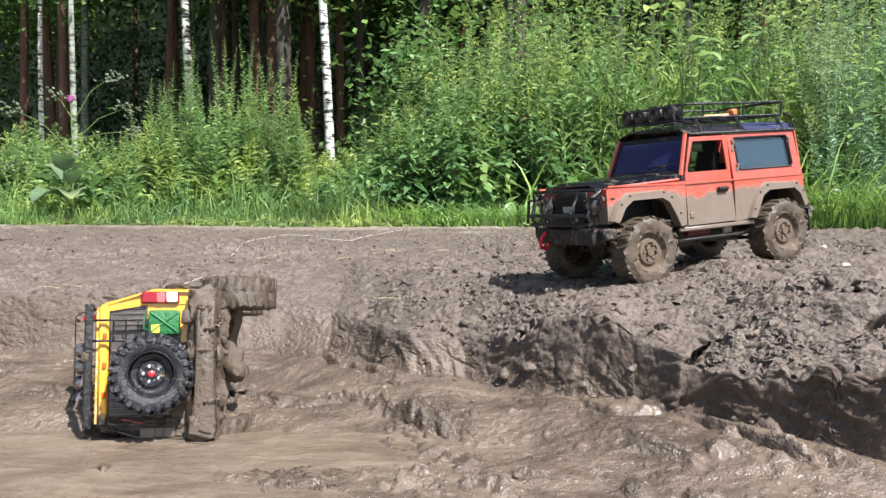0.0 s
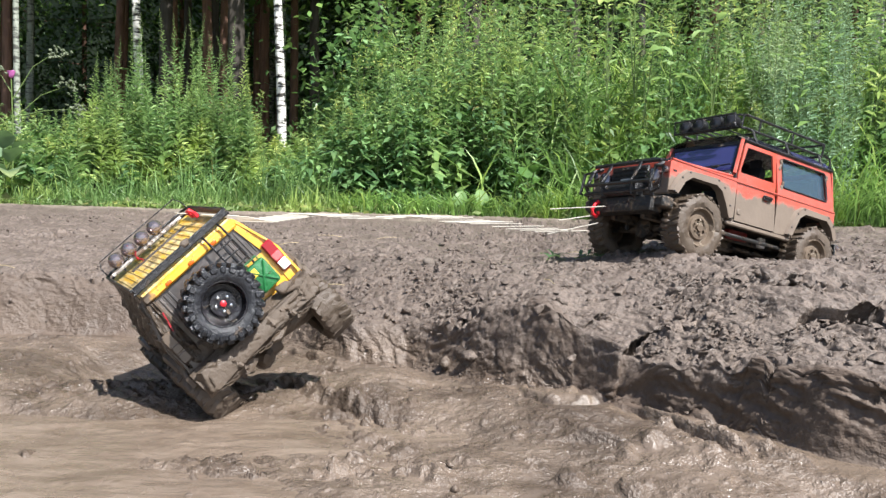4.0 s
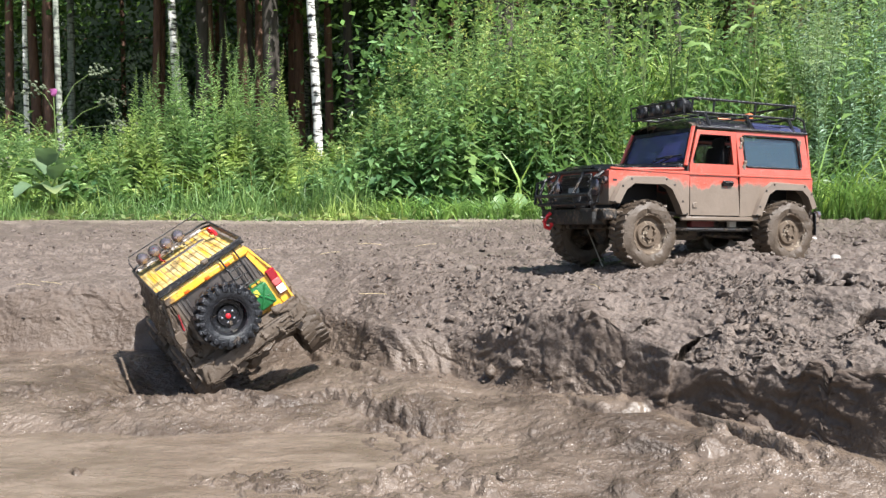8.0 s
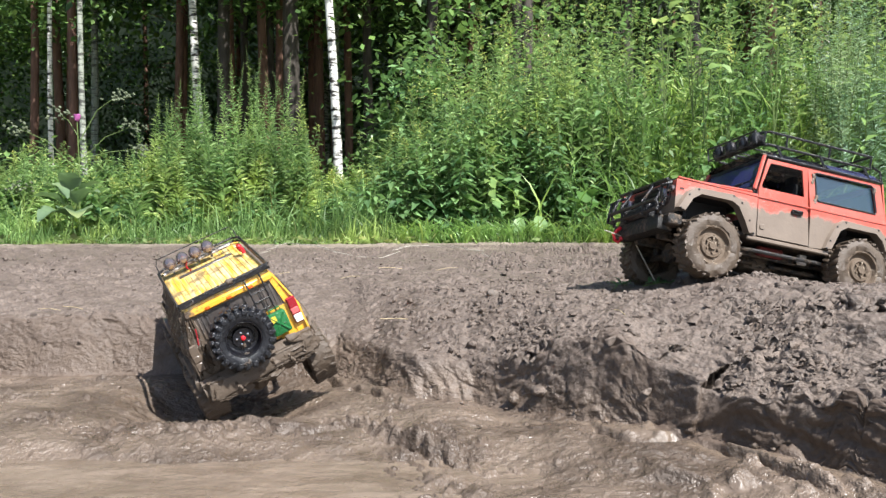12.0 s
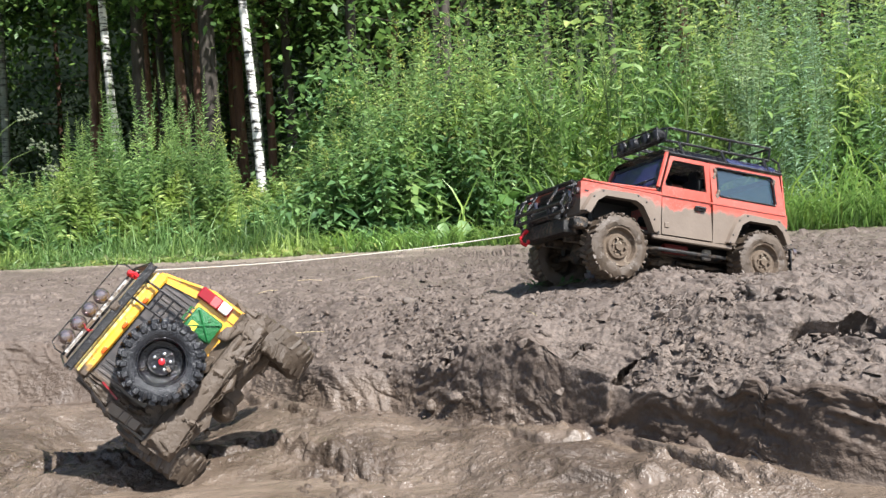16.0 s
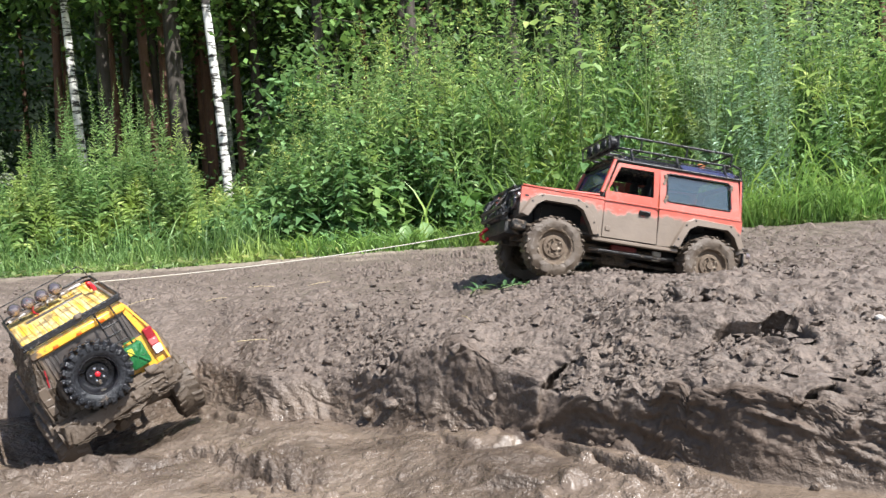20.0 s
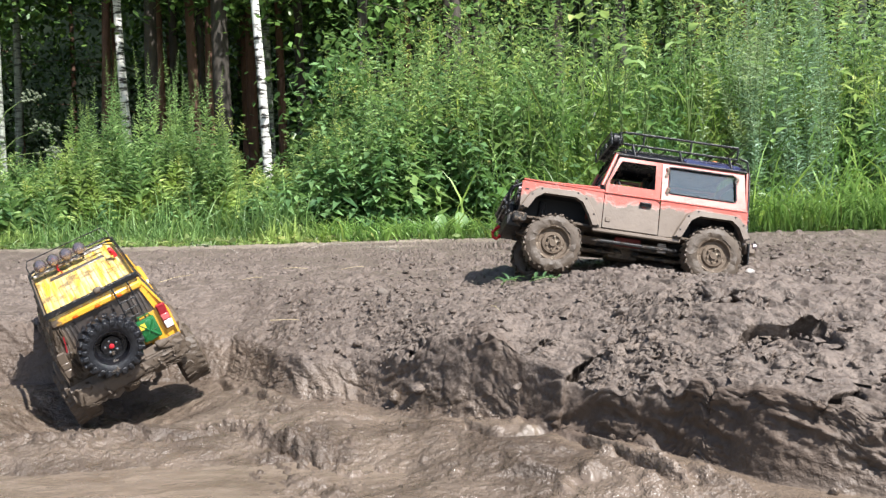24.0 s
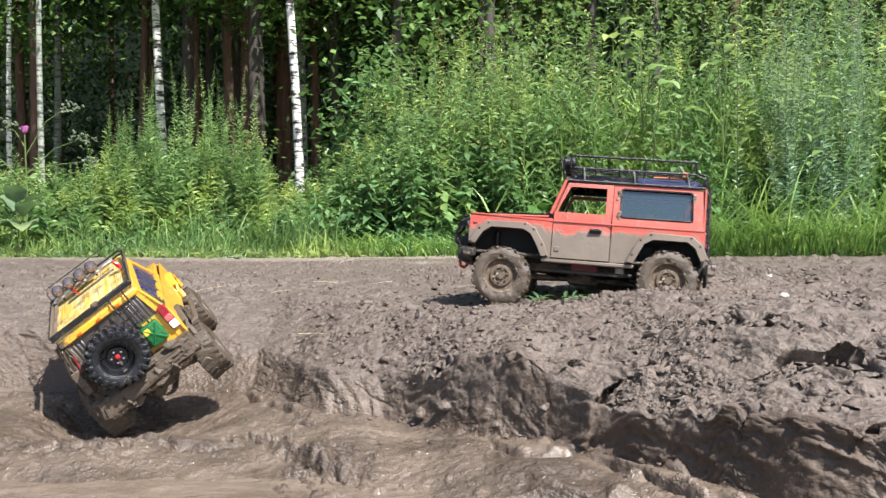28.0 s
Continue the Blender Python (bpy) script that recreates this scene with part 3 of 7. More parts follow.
def land(x, y, fine=True):
    """The height of the ground."""
    wob = 0.024 * vnoise(x, y, 8, 3) + 0.005 * vnoise(x, y, 27, 4)
    foot = np.interp(x, BANK_X, FOOT_Y) + wob
    w, ze = np.interp(x, BANK_X, EDGE_W), np.interp(x, BANK_X, EDGE_Z)
    zr, rise = np.interp(x, BANK_X, ROAD_Z), np.interp(x, BANK_X, RISE)
    s = y - foot
    fz = np.interp(x, BANK_X, FOOT_Z)
    far = smooth(1.8, 2.9, y)
    zr = zr * (1 - far) + 0.19 * far
    zr = zr + 0.02 * smooth(2.6, 4.4, y)
    floor = fz - (fz - 0.012) * smooth(0.0, 0.34, -s)
    pool = (1 - smooth(-0.34, 0.12, x + 0.12 * vnoise(x, y, 5, 43))) * (1 - smooth(1.15, 1.27, y + 0.05 * vnoise(x, y, 6, 44)))
    pool = np.maximum(pool, 1 - smooth(0.66, 0.98, y + 0.06 * vnoise(x, y, 7, 45)))
    pool = pool * smooth(0.0, 0.16, -s)
    floor = floor * (1 - pool) - 0.007 * pool
    heap = 1 - smooth(-0.22, -0.10, x)
    crest = 1.33 - 0.25 * np.clip(x + 0.42, -0.4, 0.3)
    floor = floor + heap * (0.009 * np.exp(-((y - crest + 0.03 * vnoise(x, y, 9, 53)) / 0.07) ** 2)) + 0.008 * smooth(-0.24, -0.14, x) * (1 - smooth(-0.02, 0.1, x)) * smooth(1.2, 1.3, y)
    floor = floor - 0.06 * np.exp(-(((x + 0.42 - 0.02 * vnoise(x, y, 12, 54)) / 0.17) ** 2 + ((y - 1.58 - 0.02 * vnoise(x, y, 12, 55)) / 0.19) ** 2) ** 1.6)
    z = np.where(s < 0, floor, fz + (ze - fz) * smooth(0, 1, s / w))
    z = np.where(s > w, ze + (zr - ze) * (0.35 * smooth(0, 1, (s - w) / rise) + 0.65 * np.sin(np.clip((s - w) / rise, 0, 1) * 1.5708)), z)
    z = z + 0.1 * smooth(4.3, 6, y)
    z = z - 0.022 * np.exp(-(((x - 0.64) / 0.14) ** 2 + ((y - 1.66) / 0.13) ** 2)) - 0.05 * np.exp(-(((x - 0.90) / 0.14) ** 2 + ((y - 1.84) / 0.13) ** 2))
    z = z + 0.09 * (1 - smooth(-0.3, 0.5, y + 0.1 * vnoise(x, y, 3, 48)))
    if fine:
        top = smooth(0.3, 1.2, s / w)
        near = 1 - smooth(2.0, 3.4, y)
        right = smooth(-0.1, 0.35, x)
        rough = top * np.maximum(0.75 * (1 - smooth(-0.9, 0.3, -near)), 0.55 + 0.45 * right) * (1 - 0.6 * smooth(3.6, 4.1, y))
        smear = 0.35 + 0.65 * smooth(-0.35, 0.25, vnoise(x, y, 6.5, 11) + 0.35 * right * near)
        z = z + top * near * (0.010 * vnoise(x, y, 5, 41) + 0.009 * vnoise(x, y, 11, 42)) * (0.45 + 0.55 * right)
        z = z + rough * clods(x, y) * smear * smooth(2.2, 2.5, y)
        z = z + rough * (0.004 * fbm(x, y, 26, 2, 21))
        mud = smooth(0.0, 0.06, -s) * (1 - 0.4 * pool)
        wx, wy = x + 0.05 * vnoise(x, y, 7, 46), y + 0.05 * vnoise(x, y, 7, 47)
        fold = 1 - np.abs(vnoise(wx * 0.7 + wy * 0.6, wy * 1.6 - wx * 0.3, 11, 48))
        fold2 = 1 - np.abs(vnoise(wx + wy * 0.6, wy * 1.6 - wx * 0.5, 27, 49))
        lumps = smooth(0.0, 0.6, vnoise(x, y, 6, 51) + 0.5 * vnoise(x, y, 13, 52))
        z = z + mud * (0.008 * vnoise(x, y, 8, 61) + 0.005 * (fold - 0.7) + (0.3 + 0.7 * lumps) * (0.007 * (fold2 - 0.6) + 0.005 * vnoise(wx, wy, 45, 72)))
        z = z + mud * lumps * (0.004 * vnoise(wx, wy, 95, 73) + 0.002 * vnoise(x, y, 190, 74)) + mud * 0.0014 * vnoise(wx, wy * 1.4, 120, 75)
        face = smooth(-0.01, 0.03, s) * (1 - smooth(0.7, 1.3, s / w))
        z = z + face * (0.003 * fbm(x, y, 24, 2, 81))
        # round blobs of wet mud
        wob_x, wob_y = 0.006 * vnoise(x, y, 55, 93) + 0.004 * vnoise(x, y, 120, 94), 0.007 * vnoise(x, y, 48, 98) + 0.004 * vnoise(x, y, 120, 99)
        for bx, by, br in BLOBS:
            d2 = ((x - bx + wob_x) ** 2 + ((y - by + wob_y) * (0.75 if br > 0.01 else 1.0)) ** 2) / br ** 2
            z = z + 0.75 * br * np.maximum(0, 1 - d2) ** 0.7
        # holes and prints trodden into the right-hand mound
        for hx, hy, hr, hd in HOLES:
            z = z - hd * (1 - smooth(hr * 0.6, hr * 1.15, pit_way(x, y, hx, hy)))
        for lx, ly, step, trough in LEDGES:
            at = np.interp(x, lx, ly) + 0.014 * vnoise(x, y, 30, 95) + 0.005 * vnoise(x, y, 62, 96)
            v = (y - at) * 0.8
            inside = smooth(lx[0], lx[0] + 0.03, x) * (1 - smooth(lx[-1] - 0.03, lx[-1], x)) * smooth(-0.25, 0.25, vnoise(x, y, 24, 97) + 0.12)
            z = z + inside * (step * smooth(-0.008, 0.004, v) * np.exp(-np.maximum(v, 0) / 0.045) - trough * np.exp(-((v + 0.010) / 0.009) ** 2))
    return z


def graded(a, b, step, lo, hi, grow):
    """Even steps from a to b, then ever longer ones out to lo and hi."""
    mid = list(np.arange(a, b + step / 2, step))
    up, d = [mid[-1]], step
    while up[-1] < hi:
        d *= grow
        up.append(up[-1] + d)
    dn, d = [mid[0]], step
    while dn[-1] > lo:
        d *= grow
        dn.append(dn[-1] - d)
    return np.array(dn[:0:-1] + mid + up[1:])


def grid_mesh(name, xs, ys, zf, shear=None):
    X, Y = np.meshgrid(xs, ys)
    if shear:
        Y = shear(X, Y)
    Z = zf(X, Y)
    n, m = len(xs), len(ys)
    me = bpy.data.meshes.new(name)
    co = np.stack([X, Y, Z], -1).reshape(-1, 3)
    i = (np.arange(m - 1)[:, None] * n + np.arange(n - 1)[None, :]).ravel()
    faces = np.stack([i, i + 1, i + 1 + n, i + n], 1)
    fill_mesh(me, co, faces)
    return me, co


def fill_mesh(me, co, faces):
    """Quads or triangles from arrays."""
    k = faces.shape[1]
    me.vertices.add(len(co))
    me.vertices.foreach_set("co", np.ascontiguousarray(co, dtype=np.float32).ravel())
    me.loops.add(faces.size)
    me.loops.foreach_set("vertex_index", np.ascontiguousarray(faces, dtype=np.int32).ravel())
    me.polygons.add(len(faces))
    me.polygons.foreach_set("loop_start", np.arange(0, faces.size, k, dtype=np.int32))
    me.update(calc_edges=True)
    me.validate()


def mud_material():
    s = Shade("trodden_mud")
    mid, fine = s.noise(22, 6, 0.65), s.noise(160, 4, 0.7)
    dry = s.mix(s.ramp(mid, [(0.3, 0.0), (0.7, 1.0)]), (0.108, 0.082, 0.065), (0.192, 0.150, 0.121))
    dry = s.mix(s.ramp(fine, [(0.38, 0.7), (0.58, 0.0)]), dry, (0.055, 0.042, 0.034))
    dry = s.mix(s.attr("dusty"), dry, s.mix(mid, (0.20, 0.160, 0.125), (0.29, 0.24, 0.192)))
    big = s.ramp(s.noise(7, 5, 0.6), [(0.4, 0.0), (0.6, 1.0)])
    wet = s.mix(big, s.mix(mid, (0.055, 0.040, 0.029), (0.110, 0.081, 0.060)), s.mix(mid, (0.120, 0.089, 0.066), (0.178, 0.136, 0.104)))
    wetness, damp_shade = s.attr("wet"), s.attr("damp_shade")
    # moist mud, kept darker for the shade on the bank's face
    moist_shade = s.mix(s.noise(50, 5, 0.65), (0.050, 0.034, 0.024), (0.118, 0.083, 0.060))
    col = s.mix(damp_shade, s.mix(wetness, dry, wet), moist_shade)
    dirt = s.mix(s.ramp(s.noise(30, 5), [(0.4, 0.0), (0.65, 1.0)]), (0.05, 0.045, 0.02), (0.09, 0.10, 0.03))
    col = s.mix(s.attr("turf"), col, dirt)
    film = s.attr("film")
    col = s.mix(film, col, s.mix(mid, (0.105, 0.079, 0.058), (0.165, 0.126, 0.095)))
    s.to("Base Color", col)
    gloss = s.mix(wetness, s.ramp(mid, [(0.3, 0.38), (0.7, 0.74)]), s.ramp(s.noise(24, 5), [(0.35, 0.14), (0.65, 0.52)]))
    rough = (s.mix(damp_shade, gloss, s.ramp(s.noise(45, 4), [(0.4, 0.55), (0.65, 0.85)])))
    s.to("Roughness", s.mix(film, rough, s.ramp(s.noise(20, 3), [(0.4, 0.12), (0.65, 0.36)])))
    h = s.math("ADD", s.math("MULTIPLY", fine, 0.55), s.math("MULTIPLY", s.noise(60, 5, 0.65), 1.0))
    h = s.math("ADD", h, s.math("MULTIPLY", s.voronoi(85), 0.5))
    h = s.math("MULTIPLY", h, s.math("SUBTRACT", 1.0, s.math("MULTIPLY", wetness, s.ramp(s.noise(16, 5, 0.7), [(0.42, 0.1), (0.62, 0.75)]))))
    h = s.math("MULTIPLY", h, s.math("SUBTRACT", 1.0, s.math("MULTIPLY", damp_shade, 0.5)))
    h = s.math("MULTIPLY", h, s.math("SUBTRACT", 1.0, s.math("MULTIPLY", film, 0.6)))
    s.bump(h, 0.9, 0.0065)
    return s.m


MUD = mud_material()


def build_ground():
    xs = graded(-0.95, 1.15, 0.0030, -2.6, 2.8, 1.02)
    xs = np.concatenate([xs[0] - np.geomspace(140, 0.2, 40), xs, xs[-1] + np.geomspace(0.2, 140, 40)])
    ys = graded(0.62, 1.75, 0.0029, -0.2, 4.6, 1.011)
    # closer rows along the steep face of the bank, whose foot they follow
    ys = np.concatenate([ys[ys < 1.165], np.arange(1.166, 1.2545, 0.0007), np.arange(1.2555, 1.309, 0.0014), ys[ys > 1.31]])
    ys = np.concatenate([ys[0] - np.geomspace(30, 0.15, 24), ys, ys[-1] + np.geomspace(0.12, 210, 60)])
    me, co = grid_mesh("ground", xs, ys, land, lambda x, y: y + (np.interp(x, BANK_X, FOOT_Y) - 1.2) * smooth(-0.45, 1.1, y) * (1 - smooth(1.4, 4.0, y)))
    x, y, z = co.T.copy()
    # broken mud stands out square to the ground, in space
    n, m = len(xs), len(ys)
    g = co.reshape(m, n, 3)
    g = np.stack([g[..., 0], g[..., 1], 0.65 * land(g[..., 0], g[..., 1], False) + 0.35 * g[..., 2]], -1)
    du, dv = np.gradient(g, axis=1), np.gradient(g, axis=0)
    nrm = np.cross(du, dv).reshape(-1, 3)
    nrm /= np.linalg.norm(nrm, axis=1, keepdims=True)
    foot0, w0 = np.interp(x, BANK_X, FOOT_Y), np.interp(x, BANK_X, EDGE_W)
    top = smooth(0.3, 1.1, (y - foot0) / w0)
    bank = smooth(-0.02, 0.03, y - foot0)
    right = smooth(-0.1, 0.35, x) * (1 - smooth(1.5, 2.0, y))
    smear = 0.4 + 0.6 * smooth(-0.35, 0.25, vnoise(x, y, 6.5, 11) + 0.22 * right)
    lumps = smooth(0.0, 0.6, vnoise(x, y, 6, 51) + 0.5 * vnoise(x, y, 13, 52))
    fade = 1 - smooth(2.2, 2.5, y)
    s0 = y - foot0
    face = bank * (1 - top)
    coarse = fade * (0.3 * top * smear * (0.6 + 0.4 * right) + (0.25 + 0.75 * smooth(0.2, 0.35, x)) * face + 0.4 * lumps * (1 - bank) * smooth(-0.004, 0.008, z))
    fine = fade * (0.38 * top * smear + (0.4 + 0.9 * smooth(0.2, 0.35, x)) * face + 0.55 * lumps * (1 - bank) * smooth(-0.004, 0.008, z))
    near = np.flatnonzero((np.abs(x) < 2.0) & (y < 2.5) & (y > 0.5) & (coarse + fine > 0.02))
    co[near] += nrm[near] * crumble(co[near], coarse[near], fine[near])[:, None]
    # torn mud: sharp creases that wander, calm in between
    torn = fade * top * (0.35 + 0.65 * smooth(-0.3, 0.3, vnoise(x, y, 5.2, 61) + 0.5 * right))
    torn = torn * (0.85 + 0.1 * right)
    h = torn[near] * tear(x[near], y[near] + 1.3 * z[near])
    # flutes where the bank has been scraped from top to foot
    flute = (face * fade * smooth(-0.25, -0.12, x) * (1 - 0.6 * smooth(0.2, 0.35, x)))[near]
    u = x[near] + 0.5 * y[near] + 0.02 * vnoise(x[near], z[near], 22, 62)
    h = h + flute * (0.007 * (0.5 - np.abs(vnoise(u, z[near] * 0.25, 34, 63))) + 0.0025 * vnoise(u, z[near] * 0.3, 105, 64))
    # the right-hand face, damp and painted darker: small slips one above the other
    slip = (face * fade * smooth(0.18, 0.3, x))[near]
    for sc, am, sd in ((40, 0.013, 65), (80, 0.009, 66), (150, 0.0045, 67)):
        h = h + slip * am * (0.5 - np.abs(vnoise(x[near] * 0.6 + 0.3 * z[near], z[near] * 1.4 + 0.3 * x[near], sc, sd)))
    co[near] += nrm[near] * h[:, None]
    # the crest hangs over in ragged lips
    lip = fade * np.exp(-((s0 / w0 - 1.05) / 0.4) ** 2) * smooth(0.2, 0.3, x) * (0.45 + 0.55 * smooth(-0.4, 0.4, vnoise(x, y * 0.5, 19, 66) + 0.4 * vnoise(x, y * 0.5, 40, 67)))
    co[:, 1] -= 0.015 * lip
    co[:, 0] -= 0.006 * lip
    co[:, 2] -= 0.006 * lip * smooth(-0.2, 0.6, vnoise(x, y, 60, 68))
    # the pits run in under the crust, which hangs over them from behind
    for hx, hy, hr, hd in HOLES[:12]:
        d = pit_way(x, y, hx, hy)
        roof = smooth(hr * 0.75, hr * 1.2, d) * (1 - smooth(hr * 1.2, hr * 3.4, d)) * smooth(-0.35, 0.45, (y - hy + 0.3 * (hx - x)) / np.maximum(d, 0.001))
        co[:, 1] -= 1.35 * hr * roof
        co[:, 0] += 0.3 * hr * roof
        co[:, 2] -= 0.10 * hd * roof
    me.vertices.foreach_set("co", co.astype(np.float32).ravel())
    foot = np.interp(x, BANK_X, FOOT_Y)
    wet = (1 - smooth(0.045, 0.085, z + 0.015 * fbm(x, y, 14, 2, 5))) * (y < 3)
    s, w = y - foot, np.interp(x, BANK_X, EDGE_W)
    # damp mud on the bank's face, its shade put into the colour too
    damp_shade = smooth(-0.03, 0.0, s + 0.012 * fbm(x, y, 14, 2, 7)) * (1 - smooth(0.75, 1.35, s / w + 0.35 * fbm(x, y, 14, 3, 8) - 0.5 * smooth(0.14, 0.18, x) * (1 - smooth(0.25, 0.28, x)))) * np.maximum(0.12 + 0.88 * smooth(0.13, 0.32, x), 0.75 * (1 - smooth(-0.5, -0.3, x))) * (1 - 0.55 * smooth(0.5, 0.62, x)) * (x < 3)
    film = smooth(-0.02, 0.06, x) * (x < 1.3) * smooth(-0.065, -0.04, s + 0.03 * fbm(x, y, 9, 3, 15)) * (1 - smooth(-0.022, -0.006, s + 0.01 * fbm(x, y, 16, 2, 16))) * (z < 0.075)
    turf = smooth(-0.04, 0.1, y - verge(x) + 0.08 * fbm(x, y, 8, 3, 6))
    # dust thins on the right: shade under the grass put into the colour
    for name, v in (("wet", wet), ("turf", turf), ("film", film), ("damp_shade", damp_shade), ("dusty", smooth(3.55, 4.1, y + 0.25 * fbm(x, y, 4, 3, 9)) * (y < verge(x) + 0.3) * (1 - 0.85 * smooth(0.6, 1.0, x)))):
        a = me.attributes.new(name, "FLOAT", "POINT")
        a.data.foreach_set("value", v.astype(np.float32))
    me.materials.append(MUD)
    me.polygons.foreach_set("use_smooth", np.ones(len(me.polygons), bool))
    return tagged(new("ground", me), "churned grey-brown mud track with a wet rut and grassy verge", "ground", kind="structure")


ground = build_ground()


def water_material():
    s = Shade("muddy_water")
    mp = s.t.nodes.new("ShaderNodeMapping")
    mp.inputs["Scale"].default_value = (4.0, 11.0, 1.0)
    s.link(s.pos, mp.inputs["Vector"])
    streak = s.ramp(s.noise(1.6, 6, 0.62, mp.outputs[0], 0.8), [(0.35, 0.0), (0.65, 1.0)])
    col = s.mix(streak, (0.115, 0.085, 0.062), (0.19, 0.146, 0.111))
    s.to("Base Color", s.mix(s.ramp(s.noise(38, 5, 0.65), [(0.5, 0.0), (0.72, 0.5)]), col, (0.19, 0.148, 0.115)))
    s.to("Roughness", s.ramp(s.noise(13, 5, 0.6), [(0.35, 0.10), (0.7, 0.42)]))
    h = s.math("ADD", s.noise(1.8, 6, 0.6, mp.outputs[0], 1.4), s.math("MULTIPLY", s.noise(60, 5, 0.6), 0.35))
    s.bump(h, 0.55, 0.014)
    return s.m


def build_water():
    xs, ys = graded(-1.3, 0.6, 0.005, -6, 4, 1.2), graded(0.6, 1.36, 0.005, -6, 1.37, 1.2)

    def surface(x, y):
        wx, wy = x + 0.05 * vnoise(x, y, 6, 114), y + 0.03 * vnoise(x, y, 6, 115)
        slop = 0.0022 * fbm(wx, wy * 2.0, 7, 3, 111) + 0.0030 * np.maximum(0, vnoise(wx, wy * 2.2, 17, 112)) ** 2 + 0.0022 * np.maximum(0, vnoise(x, y * 1.6, 46, 113)) ** 2
        return slop * (1 - smooth(1.8, 3.0, np.abs(x)))
    me, co = grid_mesh("water", xs, ys, surface)
    me.materials.append(water_material())
    me.polygons.foreach_set("use_smooth", np.ones(len(me.polygons), bool))
    return tagged(new("water", me), "opaque brown puddle water lying in the rut", "water", kind="structure")


water = build_water()

# ---- wheels ----
def tyre_mesh(r, w, lugs=20, lump=0.0, lug_h=0.006, seed=1, sides=True):
    """A fat tyre with two rows of staggered lugs round the tread."""
    q = r - lug_h
    prof = [(-w * .40, r * .56), (-w * .47, r * .62), (-w * .5, r * .76), (-w * .47, r * .88), (-w * .40, q), (-w * .18, q + .001), (w * .18, q + .001), (w * .40, q), (w * .47, r * .88), (w * .5, r * .76), (w * .47, r * .62), (w * .40, r * .56)]
    bm = lathe(prof, 40, "y", closed=True)
    bars = []
    for side in (-1, 1):
        for i in range(lugs):
            a = 2 * math.pi * (i + (0.5 if side > 0 else 0)) / lugs
            wide = 0.62 if i % 2 else 0.5
            b = block((2 * math.pi * r / lugs * wide, w * .43, lug_h * 1.5), (0, side * w * .245, 0), 0.0012, (0, 0, side * 14))
            c = block((2 * math.pi * r / lugs * wide * .9, lug_h * .9, r * .16), (0, side * w * .475, -r * .07), 0.001)
            if sides:
                b = join(b, c)
            else:
                c.free()
            bmesh.ops.translate(b, vec=(0, 0, r - lug_h * .75), verts=b.verts)
            bmesh.ops.rotate(b, cent=(0, 0, 0), matrix=Matrix.Rotation(a, 3, "Y"), verts=b.verts)
            bars.append(b)
    bm = join(bm, *bars)
    return rough_up(bm, lump, 130, seed) if lump else bm


def rim_mesh(r, w, out):
    """A dished steel rim; out is the side that shows (1: +y)."""
    p = [(.42, .62), (.46, .60), (.44, .56), (.34, .53), (.26, .50), (.25, .40), (.34, .36), (.36, .27), (.30, .23), (.30, .13), (.40, .12), (.40, 0.001)]
    return lathe([(out * a * w, b * r) for a, b in p], 32, "y", open_start=True)


def wheel_at(parent, at, out, r, w, tyre_mat, rim_mat, lump, bolt_mat, tyre_data, rim_data, label_tyre, label_rim):
    hub = part("wheel", lathe([(-w * .3, .006), (w * .3, .006)], 12), MUDDY_METAL, parent)
    hub.location = at
    for nm, data, lab in (("tyre", tyre_data, label_tyre), ("rim", rim_data, label_rim)):
        ob = new(nm, data)
        ob.parent = hub
        tagged(ob, lab)
    for i in range(6):
        a = 2 * math.pi * i / 6
        b = lathe([(out * w * .33, .0022), (out * w * .41, .002), (out * w * .41, .0005)], 6, at=(r * .22 * math.cos(a), 0, r * .22 * math.sin(a)))
        part("bolt", b, bolt_mat, hub)
    return hub


def mesh_of(bm, mat, name):
    me = bpy.data.meshes.new(name)
    bmesh.ops.recalc_face_normals(bm, faces=bm.faces)
    bm.to_mesh(me)
    bm.free()
    me.materials.append(mat)
    me.polygons.foreach_set("use_smooth", np.ones(len(me.polygons), bool))
    me.set_sharp_from_angle(angle=radians(38))
    return me


# ---- the red off-roader: x forward from the rear axle, y to its left, z up from the hubs ----
RED_AXLES = (-0.008, 0.287)
RED_SIZE = 1.10


def half_width(z):
    """The body narrows above the belt line."""
    return 0.0955 - max(0.0, z - 0.098) * 0.165


